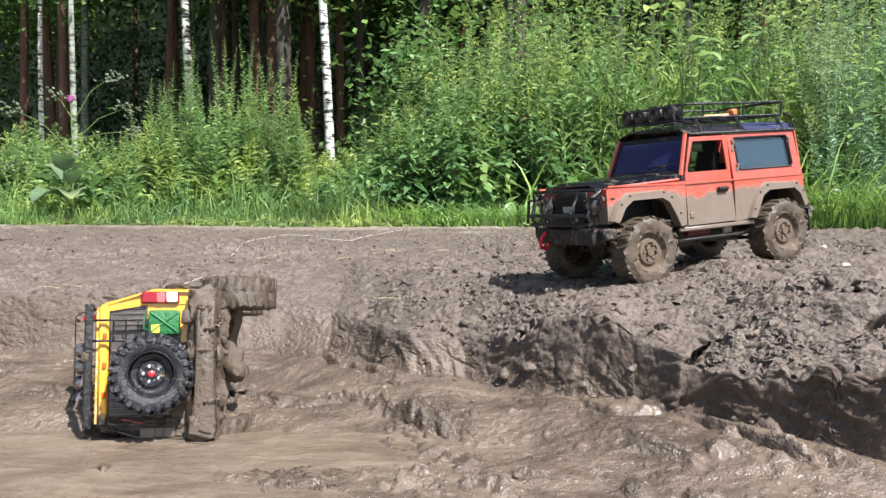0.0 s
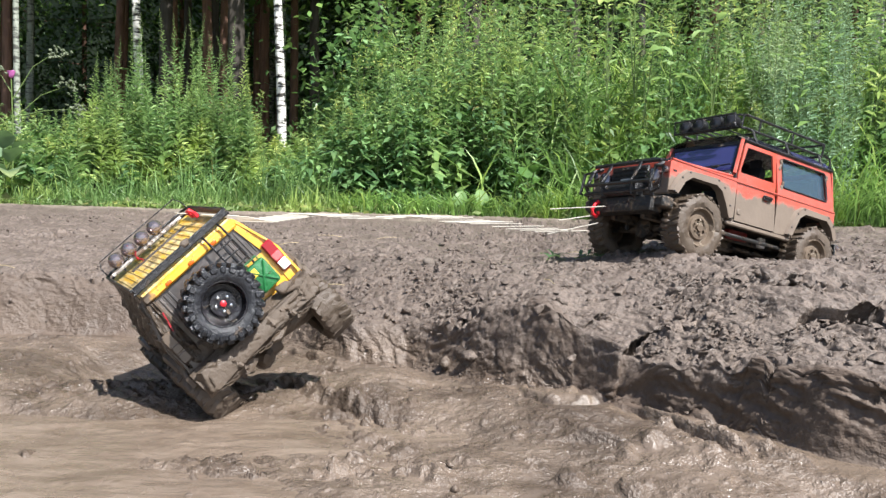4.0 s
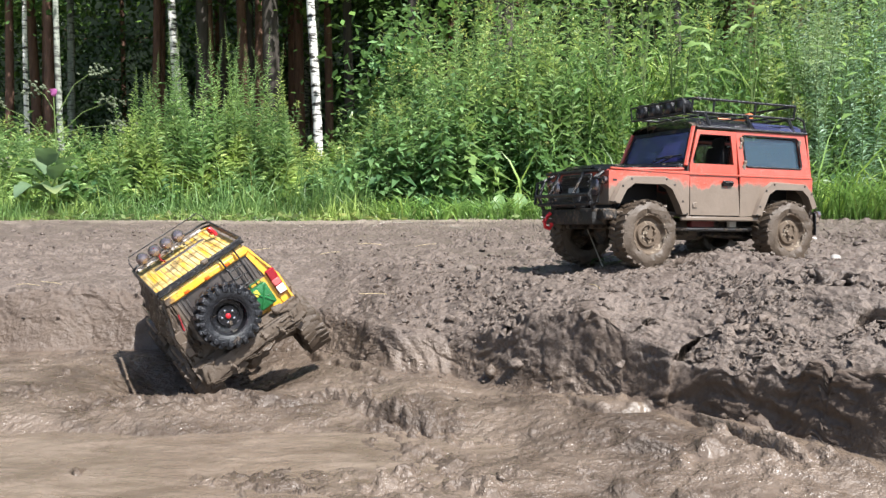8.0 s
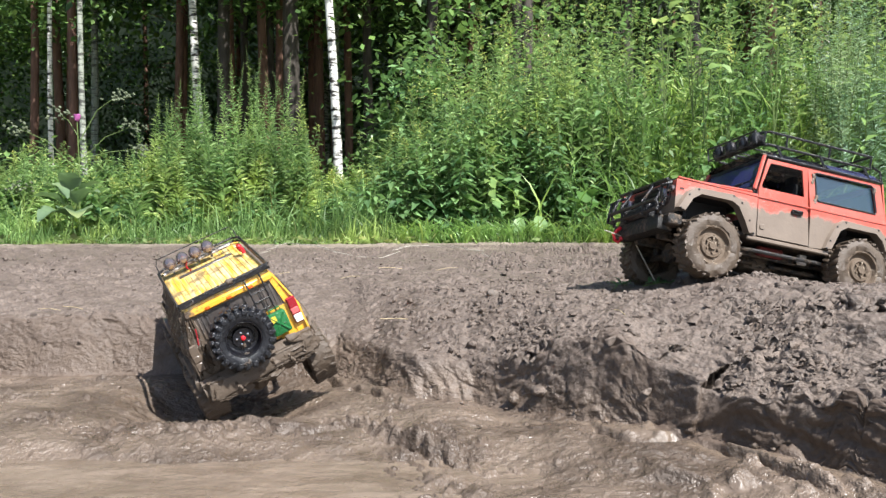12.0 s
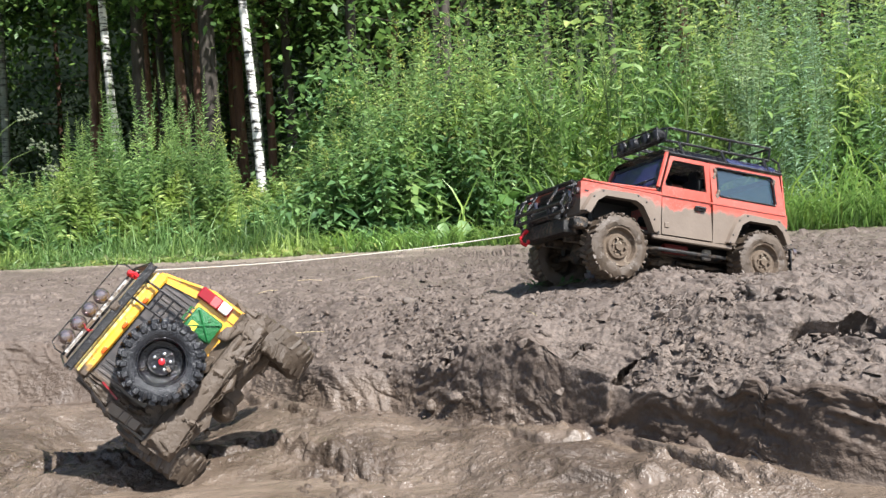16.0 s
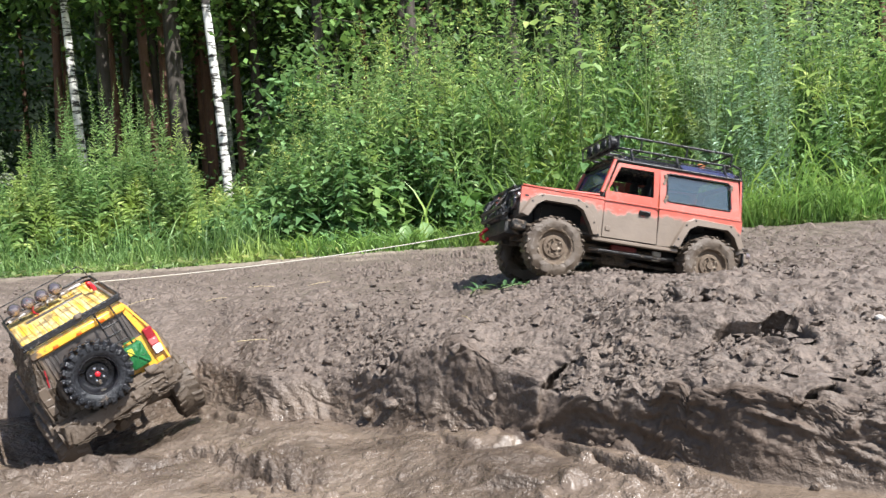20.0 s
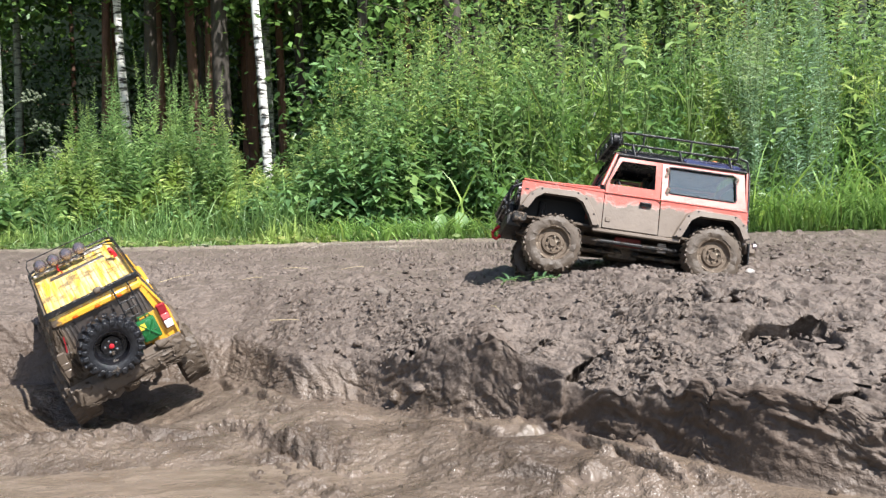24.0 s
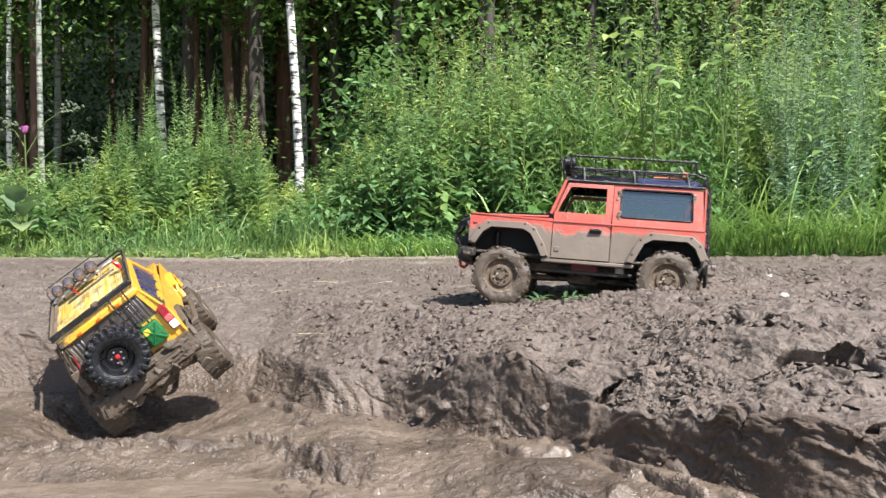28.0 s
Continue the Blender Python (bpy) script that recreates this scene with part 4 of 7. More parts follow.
def build_red():
    car = thing("red_off_roader", "red model off-roader with mud-caked flanks and a black roof rack", "model car")
    for sd in (1, -1):
        def side(u, v, t, sd=sd):
            return (u, sd * (half_width(v) - t), v)
        # lower flank with the two wheel openings
        arch_r = [(-0.062, 0.045), (-0.052, 0.066), (-0.038, 0.077), (0.022, 0.077), (0.037, 0.068), (0.048, 0.045), (0.054, 0.033)]
        arch_f = [(0.218, 0.033), (0.226, 0.050), (0.240, 0.073), (0.254, 0.080), (0.312, 0.080), (0.327, 0.070), (0.340, 0.048)]
        low = [(-0.068, 0.040)] + arch_r + [(0.095, 0.030)]
        rear = low + [(0.095, 0.098), (-0.068, 0.098)]
        part("rear_quarter", plate(rear, 0.003, side), RED_PAINT, car, "red rear flank caked in dried mud")
        wing = [(0.2015, 0.030)] + arch_f + [(0.354, 0.048), (0.354, 0.100), (0.2015, 0.103)]
        part("front_wing", plate(wing, 0.003, lambda u, v, t, sd=sd: (u, sd * (0.0955 - t - 0.10 * max(0, u - 0.30)), v)), RED_PAINT, car, "red front wing caked in dried mud")
        # door with its window opening
        door = part("door", plate([(0.0965, 0.032), (0.2, 0.032), (0.2, 0.112), (0.178, 0.172), (0.0965, 0.172)], 0.003, lambda u, v, t, sd=sd: (u, sd * (half_width(v) + 0.0012 - t), v),
                                  [(0.108, 0.116), (0.193, 0.116), (0.193, 0.122), (0.173, 0.165), (0.108, 0.165)]), RED_PAINT, car)
        b = join(block((0.022, 0.004, 0.009), (0.1235, sd * 0.0975, 0.085), 0.002, seg=2), tube([(0.114, sd * 0.1, 0.086), (0.133, sd * 0.1005, 0.086)], 0.002))
        part("door_handle", b, BLACK_TRIM, door, "black door handle")
        part("door_plate", block((0.009, 0.002, 0.009), (0.191, sd * 0.097, 0.048), 0.0008), RED_PAINT, door)
        # upper rear side with the large window
        part("rear_pillar", plate([(-0.064, 0.0985), (0.0955, 0.0985), (0.0955, 0.140), (0.0955, 0.174), (-0.060, 0.174), (-0.062, 0.140)], 0.003, side,
                                  [(-0.045, 0.113), (0.083, 0.113), (0.083, 0.140), (0.083, 0.167), (-0.043, 0.167), (-0.045, 0.140)]), RED_PAINT, car)
        win = part("side_window", plate([(-0.047, 0.111), (0.085, 0.111), (0.085, 0.169), (-0.045, 0.169)], 0.001, lambda u, v, t, sd=sd: (u, sd * (half_width(v) - 0.0035 - t), v)), SIDE_GLASS, car, "dusty side window")
        win.visible_shadow = False
        edge = [(-0.042, 0.114), (-0.045, 0.118), (-0.043, 0.163), (-0.039, 0.167), (0.078, 0.167), (0.082, 0.163), (0.082, 0.118), (0.078, 0.114)]
        part("window_seal", tube([(u, sd * (half_width(v) + 0.0006), v) for u, v in edge], 0.0016, 5, True), BLACK_TRIM, win)
        # caked mud round the window's corners
        for mx, mz, n, ln in ((0.086, 0.155, 5, 0.02), (-0.046, 0.158, 4, 0.014), (0.084, 0.118, 4, 0.014)):
            cl = [block((0.006, 0.003, ln / n * 1.6), (mx + random.uniform(-.003, .003), sd * (half_width(mz) + 0.001), mz + (i - n / 2) * ln / n), 0.001) for i in range(n)]
            part("mud_crust", rough_up(join(*cl), 0.002, 160, mx), RED_ARCH, car)
        # belt ledge, gutter, sill
        part("belt_ledge", tube([(-0.066, sd * 0.0955, 0.0985), (0.2, sd * 0.0955, 0.0985), (0.352, sd * 0.0905, 0.1035)], 0.0017, 5), RED_PAINT, car)
        part("gutter", tube([(-0.064, sd * 0.0845, 0.1765), (0.18, sd * 0.0845, 0.1765)], 0.0025, 6), BLACK_TRIM, car)
        part("sill", block((0.165, 0.006, 0.008), (0.135, sd * 0.093, 0.0265), 0.002), RED_ARCH, car, "mud-caked sill")
        part("rock_slider", tube([(0.055, sd * 0.078, 0.010), (0.07, sd * 0.083, 0.009), (0.2, sd * 0.083, 0.009), (0.215, sd * 0.078, 0.010)], 0.0035, 8), SILL_METAL, car)
        # flared arches
        for pts, nm in ((arch_r, 0), (arch_f, 1)):
            y = sd * (0.0985 - (0.002 if nm else 0))
            rail = [(u, y, v) for u, v in pts]
            b = bmesh.new()
            rows = []
            for k, (u, yy, v) in enumerate(rail):
                cx = sum(p[0] for p in pts) / len(pts)
                ou = Vector((u - cx, 0, v - 0.03)).normalized()
                a0 = Vector((u, y + sd * 0.004, v))
                rows.append([b.verts.new(a0), b.verts.new(a0 + ou * 0.012 - Vector((0, sd * 0.001, 0))), b.verts.new(a0 + ou * 0.015 - Vector((0, sd * 0.008, 0))), b.verts.new(a0 - Vector((0, sd * 0.016, 0)))])
            for p, q in zip(rows, rows[1:]):
                for i in range(4):
                    b.faces.new((p[i], p[(i + 1) % 4], q[(i + 1) % 4], q[i]))
            arch = part("wheel_arch", b, RED_ARCH, car, "mud-coated flared wheel arch")
            for u, v in pts:
                cx = sum(p[0] for p in pts) / len(pts)
                ou = Vector((u - cx, 0, v - 0.03)).normalized()
                part("rivet", block((0.003, 0.002, 0.003), (u + ou.x * 0.009, y + sd * 0.0035, v + ou.z * 0.009), 0.0006), BLACK_TRIM, arch)
        # inner wheel wells
        part("wheel_well", join(block((0.13, 0.055, 0.003), (-0.008, sd * 0.066, 0.082)), block((0.13, 0.003, 0.07), (-0.008, sd * 0.04, 0.05))), INTERIOR, car)
        part("wheel_well", join(block((0.125, 0.055, 0.003), (0.285, sd * 0.064, 0.085)), block((0.125, 0.003, 0.07), (0.285, sd * 0.038, 0.05))), INTERIOR, car)
        # alpine light in the roof's edge
        part("roof_window", plate([(-0.05, 0.1785), (0.052, 0.1785), (0.056, 0.1835), (0.055, 0.188), (0.05, 0.1905), (-0.046, 0.1905), (-0.05, 0.188), (-0.052, 0.1835)], 0.002, lambda u, v, t, sd=sd: (u, sd * (float(np.interp(v, (0.176, 0.187, 0.192), (0.0862, 0.0802, 0.0685))) - t), v + 0.0004)), SKYLIGHT, car, "roof-edge window with the sky's blue put into its tint")
        # lamps and front
        part("headlight", lathe([(0.352, 0.0145), (0.359, 0.0145), (0.361, 0.012), (0.361, 0.001)], 20, "x", (0, sd * 0.058, 0.075)), SMOKED, car, "round headlamp")
        part("indicator", lathe([(0.352, 0.006), (0.359, 0.006), (0.360, 0.001)], 12, "x", (0, sd * 0.081, 0.085)), SMOKED, car)
        part("tail_lamp", block((0.004, 0.012, 0.012), (-0.07, sd * 0.078, 0.075), 0.001), LENS_RED, car)
        part("front_seat", join(block((0.045, 0.045, 0.018), (0.12, sd * 0.04, 0.085), 0.006, seg=2), block((0.016, 0.042, 0.06), (0.1, sd * 0.04, 0.12), 0.006, (0, -12, 0), 2), block((0.012, 0.024, 0.018), (0.093, sd * 0.04, 0.157), 0.005, seg=2)), INTERIOR, car)
        part("mud_flap", block((0.003, 0.04, 0.04), (-0.074, sd * 0.08, 0.02), 0.001), BLACK_TRIM, car)
    # roof, hood, screens
    def strip(rows):
        b = bmesh.new()
        vs = [[b.verts.new(p) for p in r] for r in rows]
        for p, q in zip(vs, vs[1:]):
            for i in range(len(p) - 1):
                b.faces.new((p[i], p[i + 1], q[i + 1], q[i]))
        bmesh.ops.solidify(b, geom=list(b.faces), thickness=0.002)
        return b
    roof = strip([[(x, y, z + dz) for y, z in ((-0.084, 0.176), (-0.078, 0.187), (-0.066, 0.192), (0, 0.1945), (0.066, 0.192), (0.078, 0.187), (0.084, 0.176))] for x, dz in ((-0.064, -0.001), (0.06, 0.0), (0.17, 0.0), (0.184, -0.006))])
    part("roof", roof, BLACK_GLOSS, car, "glossy black roof")
    hood = strip([[(x, y, z + dz) for y, z in ((-0.089, 0.102), (-0.078, 0.109), (-0.05, 0.112), (-0.046, 0.1145), (0.046, 0.1145), (0.05, 0.112), (0.078, 0.109), (0.089, 0.102))] for x, dz in ((0.352, -0.008), (0.345, -0.003), (0.28, 0.0), (0.212, 0.003))])
    part("bonnet", hood, BLACK_GLOSS, car, "black bonnet")
    for s in (1, -1):
        part("bonnet_edge", tube([(0.352, s * 0.088, 0.101), (0.21, s * 0.09, 0.106)], 0.0025, 5), RED_PAINT, car)
    part("scuttle", block((0.012, 0.176, 0.02), (0.208, 0, 0.105), 0.003), BLACK_TRIM, car)
    A, B = Vector((0.205, 0, 0.113)), Vector((0.182, 0, 0.176))
    def ws(u, v, t):
        p = A.lerp(B, v)
        return (p.x - t, u * (1 - 0.12 * v), p.z)
    frame_o, frame_i = [(-0.09, 0), (0.09, 0), (0.09, 1), (-0.09, 1)], [(-0.081, 0.12), (0.081, 0.12), (0.081, 0.9), (-0.081, 0.9)]
    wsf = part("windscreen_frame", plate(frame_o, 0.004, ws, frame_i), BLACK_TRIM, car)
    g = part("windscreen", plate(frame_i, 0.001, lambda u, v, t: tuple(Vector(ws(u, v, t)) - Vector((0.0015, 0, 0)))), FRONT_GLASS, car, "dark reflective windscreen")
    g.visible_shadow = False
    for s in (-1, 1):
        part("wiper", join(tube([(0.209, s * 0.012 + 0.012, 0.118), (0.2035, s * 0.012 + 0.05, 0.13)], 0.0012, 5), tube([(0.205, s * 0.012 + 0.025, 0.127), (0.203, s * 0.012 + 0.065, 0.130)], 0.0014, 5)), BLACK_TRIM, wsf)
        part("a_pillar", tube([(0.206, s * 0.0905, 0.112), (0.183, s * 0.0805, 0.177)], 0.0035, 6), RED_PAINT, car)
    part("rear_wall", plate([(-0.093, 0.036), (0.093, 0.036), (0.094, 0.098), (0.083, 0.176), (-0.083, 0.176), (-0.094, 0.098)], 0.003, lambda u, v, t: (-0.067 + t, u, v),
                            [(-0.06, 0.115), (0.06, 0.115), (0.06, 0.13), (0.056, 0.165), (-0.056, 0.165), (-0.06, 0.13)]), RED_PAINT, car)
    part("rear_glass", plate([(-0.061, 0.114), (0.061, 0.114), (0.057, 0.166), (-0.057, 0.166)], 0.001, lambda u, v, t: (-0.0655 + t, u, v)), SIDE_GLASS, car).visible_shadow = False
    part("front_panel", block((0.006, 0.18, 0.055), (0.349, 0, 0.074), 0.002), RED_PAINT, car)
    grille = part("grille", block((0.006, 0.086, 0.042), (0.353, 0, 0.076), 0.002), BLACK_TRIM, car, "black slatted grille")
    for i in range(5):
        part("slat", block((0.003, 0.08, 0.0035), (0.357, 0, 0.061 + 0.0075 * i), 0.0006), BLACK_TRIM, grille)
    part("grille_badge", block((0.002, 0.03, 0.01), (0.3595, 0.0, 0.07), 0.0006), material("pale_badge", (0.35, 0.35, 0.33), 0.5), grille, "pale plain badge")
    part("floor_pan", block((0.40, 0.17, 0.006), (0.14, 0, 0.034), 0.002), MUDDY_METAL, car)
    part("dashboard", block((0.03, 0.16, 0.03), (0.192, 0, 0.105), 0.008, seg=2), INTERIOR, car)
    part("steering_wheel", tube([(0.165 + 0.006 * math.cos(a), 0.04 + 0.022 * math.sin(a), 0.118 + 0.02 * math.cos(a)) for a in np.linspace(0, 2 * math.pi, 16)[:-1]], 0.0022, 6, True), INTERIOR, car)
    part("rear_bench", join(block((0.05, 0.14, 0.02), (0.015, 0, 0.08), 0.006), block((0.015, 0.14, 0.045), (-0.012, 0, 0.105), 0.006)), INTERIOR, car)
    # front bumper, bull bar, winch and hook
    part("front_bumper", join(block((0.03, 0.15, 0.026), (0.373, 0, 0.028), 0.004, seg=2), block((0.026, 0.022, 0.018), (0.366, 0.083, 0.032), 0.003), block((0.026, 0.022, 0.018), (0.366, -0.083, 0.032), 0.003)), caked("bumper_mud", (0.014, 0.013, 0.012), 0.28, 0.5), car, "muddy steel front bumper")
    bars = []
    for s in (1, -1):
        bars.append(tube([(0.385, s * 0.075, 0.04), (0.394, s * 0.075, 0.06), (0.385, s * 0.075, 0.088), (0.366, s * 0.072, 0.098)], 0.0035, 6))
        bars.append(tube([(0.392, s * 0.035, 0.042), (0.396, s * 0.035, 0.065), (0.378, s * 0.035, 0.1)], 0.0032, 6))
        bars.append(tube([(0.388, s * 0.075, 0.045), (0.391, s * 0.094, 0.05), (0.386, s * 0.094, 0.086), (0.385, s * 0.075, 0.088)], 0.0028, 6))
    for z, x in ((0.048, 0.393), (0.062, 0.396), (0.1, 0.377)):
        bars.append(tube([(x, -0.078, z), (x, 0.078, z)], 0.0032, 6))
    part("bull_bar", join(*bars), BLACK_TRIM, car, "black tubular bull bar")
    part("winch", join(lathe([(-0.03, 0.011), (0.03, 0.011)], 14, "y", (0.382, 0, 0.052)), block((0.02, 0.014, 0.024), (0.382, 0.036, 0.052), 0.003), block((0.02, 0.014, 0.024), (0.382, -0.036, 0.052), 0.003)), BLACK_TRIM, car)
    hook = tube([(0.39, -0.045, 0.034), (0.396, -0.045, 0.028), (0.402, -0.045, 0.02), (0.400, -0.045, 0.011), (0.392, -0.045, 0.008), (0.387, -0.045, 0.013), (0.388, -0.045, 0.018)], 0.0034, 8)
    part("tow_hook", hook, HOOK_RED, car, "bright red tow hook")
    for ob in car.children:
        if ob.name.startswith(("front_bumper", "bull_bar", "winch", "tow_hook")):
            ob.location.x -= 0.014
    part("rear_bumper", join(block((0.014, 0.16, 0.018), (-0.079, 0, 0.03), 0.003), block((0.02, 0.03, 0.02), (-0.08, 0.08, 0.03), 0.004), block((0.02, 0.03, 0.02), (-0.08, -0.08, 0.03), 0.004)), RED_ARCH, car, "muddy rear bumper")
    part("rear_fog_lamp", lathe([(-0.089, 0.001), (-0.089, 0.007), (-0.082, 0.007)], 12, "x", (0, 0.09, 0.036)), SMOKED, car)
    # chassis and axles
    for s in (1, -1):
        part("chassis_rail", block((0.42, 0.01, 0.016), (0.14, s * 0.035, 0.016), 0.002), MUDDY_METAL, car)
        for ax in RED_AXLES:
            part("shock_absorber", join(tube([(ax + 0.012, s * 0.05, 0.0), (ax + 0.02, s * 0.042, 0.07)], 0.0045, 8), tube([(ax + 0.02, s * 0.042, 0.03), (ax + 0.02, s * 0.042, 0.075)], 0.0065, 8)), BLACK_TRIM, car)
        part("axle_link", tube([(-0.008, s * 0.04, -0.006), (0.12, s * 0.03, 0.0)], 0.0035, 6), MUDDY_METAL, car)
        part("axle_link", tube([(0.287, s * 0.04, -0.006), (0.16, s * 0.03, 0.0)], 0.0035, 6), MUDDY_METAL, car)
    part("gearbox", block((0.06, 0.05, 0.032), (0.14, 0, 0.006), 0.006, seg=2), MUDDY_METAL, car)
    part("battery", block((0.05, 0.012, 0.016), (0.14, 0.052, 0.018), 0.002), material("dull_red_pack", (0.16, 0.02, 0.02), 0.5), car, "dull red battery pack")
    part("servo", block((0.016, 0.008, 0.018), (0.075, 0.055, 0.016), 0.0015), material("pale_servo_case", (0.55, 0.53, 0.5), 0.5), car, "small pale servo box under the floor")
    part("drive_shaft", tube([(0, 0, 0), (0.14, 0, 0.002), (0.28, 0, 0)], 0.004, 8), MUDDY_METAL, car)
    # roof rack
    rails = []
    x0, x1, yw = -0.048, 0.178, 0.07
    for z, g in ((0.203, 0.0), (0.225, 0.003)):
        rails.append(tube([(x0, -yw - g, z), (x1 - 0.008, -yw - g, z), (x1, -yw + 0.008, z), (x1, yw - 0.008, z), (x1 - 0.008, yw + g, z), (x0, yw + g, z)], 0.0023, 6, True))
    for b in rails:
        part("rack_rail", b, BLACK_TRIM, car)
    for i in range(6):
        x = x0 + (x1 - x0) * i / 5
        part("rack_bar", tube([(x, -yw, 0.203), (x, yw, 0.203)], 0.0017, 5), BLACK_TRIM, car)
        if i % 2 == 0 or i == 5:
            for s in (1, -1):
                part("rack_post", tube([(x, s * yw, 0.203), (x, s * (yw + 0.003), 0.225)], 0.002, 5), BLACK_TRIM, car)
    for x in (-0.035, 0.06, 0.15):
        for s in (1, -1):
            part("rack_foot", tube([(x, s * 0.084, 0.177), (x + 0.004, s * 0.074, 0.203)], 0.0025, 5), BLACK_TRIM, car)
    for y in (-0.035, 0.0, 0.035):
        part("rack_slat", tube([(x0, y, 0.203), (x1, y, 0.203)], 0.0015, 5), BLACK_TRIM, car)
    for y in (-0.052, -0.02, 0.02, 0.052):
        lamp = part("roof_lamp", lathe([(0.168, 0.004), (0.172, 0.011), (0.186, 0.0135), (0.189, 0.0135), (0.190, 0.012)], 18, "x", (0, y, 0.214)), BLACK_TRIM, car, "round black roof spotlamp")
        part("lens", lathe([(0.1892, 0.0118), (0.1915, 0.008), (0.192, 0.001)], 18, "x", (0, y, 0.214)), DARK_LENS, lamp)
    part("lamp_guard", join(tube([(0.193, -0.07, 0.2), (0.196, -0.07, 0.222), (0.196, 0.07, 0.222), (0.193, 0.07, 0.2)], 0.0018, 5), tube([(0.193, -0.07, 0.2), (0.193, 0.07, 0.2)], 0.0018, 5)), BLACK_TRIM, car)
    part("roof_jack", join(tube([(-0.03, -0.03, 0.212), (0.02, -0.045, 0.212)], 0.004, 6), block((0.012, 0.014, 0.012), (-0.036, -0.026, 0.217), 0.002)), material("orange_tool", (0.55, 0.16, 0.05), 0.5), car, "small orange tool lying in the rack")
    ladder = [tube([(-0.05, s, 0.205), (-0.066, s, 0.2), (-0.073, s, 0.17), (-0.077, s, 0.05)], 0.0022, 6) for s in (0.075, 0.045)]
    ladder += [tube([(-0.075, 0.045, z), (-0.075, 0.075, z)], 0.0018, 5) for z in (0.07, 0.095, 0.12, 0.145, 0.17)]
    part("ladder", join(*ladder), BLACK_TRIM, car, "black rear ladder")
    part("rear_tank", lathe([(-0.02, 0.006), (-0.014, 0.014), (0.014, 0.014), (0.02, 0.006)], 14, "y", (-0.03, 0.02, 0.02)), MUDDY_METAL, car)
    # wheels
    td, rd = mesh_of(tyre_mesh(0.0535, 0.043, 30, 0.0040, 0.0024, sides=False), MUDDY_RUBBER, "tyre"), {}
    for out in (1, -1):
        rd[out] = mesh_of(rim_mesh(0.0535, 0.043, out), MUDDY_RIM, "rim")
    wheels = []
    for ax in RED_AXLES:
        axle = part("axle", join(tube([(ax, -0.075, 0), (ax, 0.075, 0)], 0.0065, 8), lathe([(-0.02, 0.004), (-0.01, 0.018), (0.012, 0.018), (0.02, 0.004)], 14, "x", (ax, -0.012, 0))), MUDDY_METAL, car)
        wheels.append((axle, ax, 0))
        for s in (1, -1):
            w = wheel_at(car, (ax, s * 0.088, 0), s, 0.0535, 0.043, MUDDY_RUBBER, MUDDY_RIM, 0.002, MUDDY_RIM, td, rd[s], "knobbly tyre caked in mud", "muddy beige steel rim")
            wheels.append((w, ax, s))
    return car, wheels


red_car, red_wheels = build_red()
red_car.scale = (RED_SIZE,) * 3

# ---- the yellow off-roader: x forward from the spare wheel's hub, y to its left ----
YEL_AXLES = (0.085, 0.395)
YEL_HUB_Z = -0.112
YEL_SHIFT = 0.0115
YEL_LEAN = {1: 0.028, -1: -0.004}


CHROME_MUD = caked("muddy_chrome", (0.5, 0.48, 0.46), 0.4, 0.3)
FLANK_MUD = caked("wet_flank_mud", (0.05, 0.04, 0.03), 1.0, 0.4, wet=0.95)
WIRE_STRAW = material("straw_coloured_wire", (0.5, 0.36, 0.12), 0.5)
PALE_LENS = material("pale_red_lens", (0.6, 0.12, 0.12), 0.2)


def rise(bm):
    """The roof climbs a little towards the front."""
    for v in bm.verts:
        v.co.z += max(0.0, v.co.x - 0.036) * 0.085
    return bm


def mud_coat(across, up, place, amount, seed):
    """A lumpy skin of wet mud; place(u, v, out) gives the spot, its rim tucked in."""
    bm = bmesh.new()
    grid = []
    for j in range(up + 1):
        row = []
        for i in range(across + 1):
            u, v = i / across, j / up
            n = noise.noise(Vector((u * across * 0.35, v * up * 0.35, seed))) + 0.6 * noise.noise(Vector((u * across * 0.9, v * up * 0.9, seed + 5)))
            edge = min(1.0, 6 * min(u, 1 - u, v, 1 - v) + 0.25 * n)
            row.append(bm.verts.new(place(u, v, -0.003 + (0.004 + amount * n) * max(0.0, edge))))
        grid.append(row)
    for a, b in zip(grid, grid[1:]):
        for i in range(across):
            bm.faces.new((a[i], a[i + 1], b[i + 1], b[i]))
    return bm


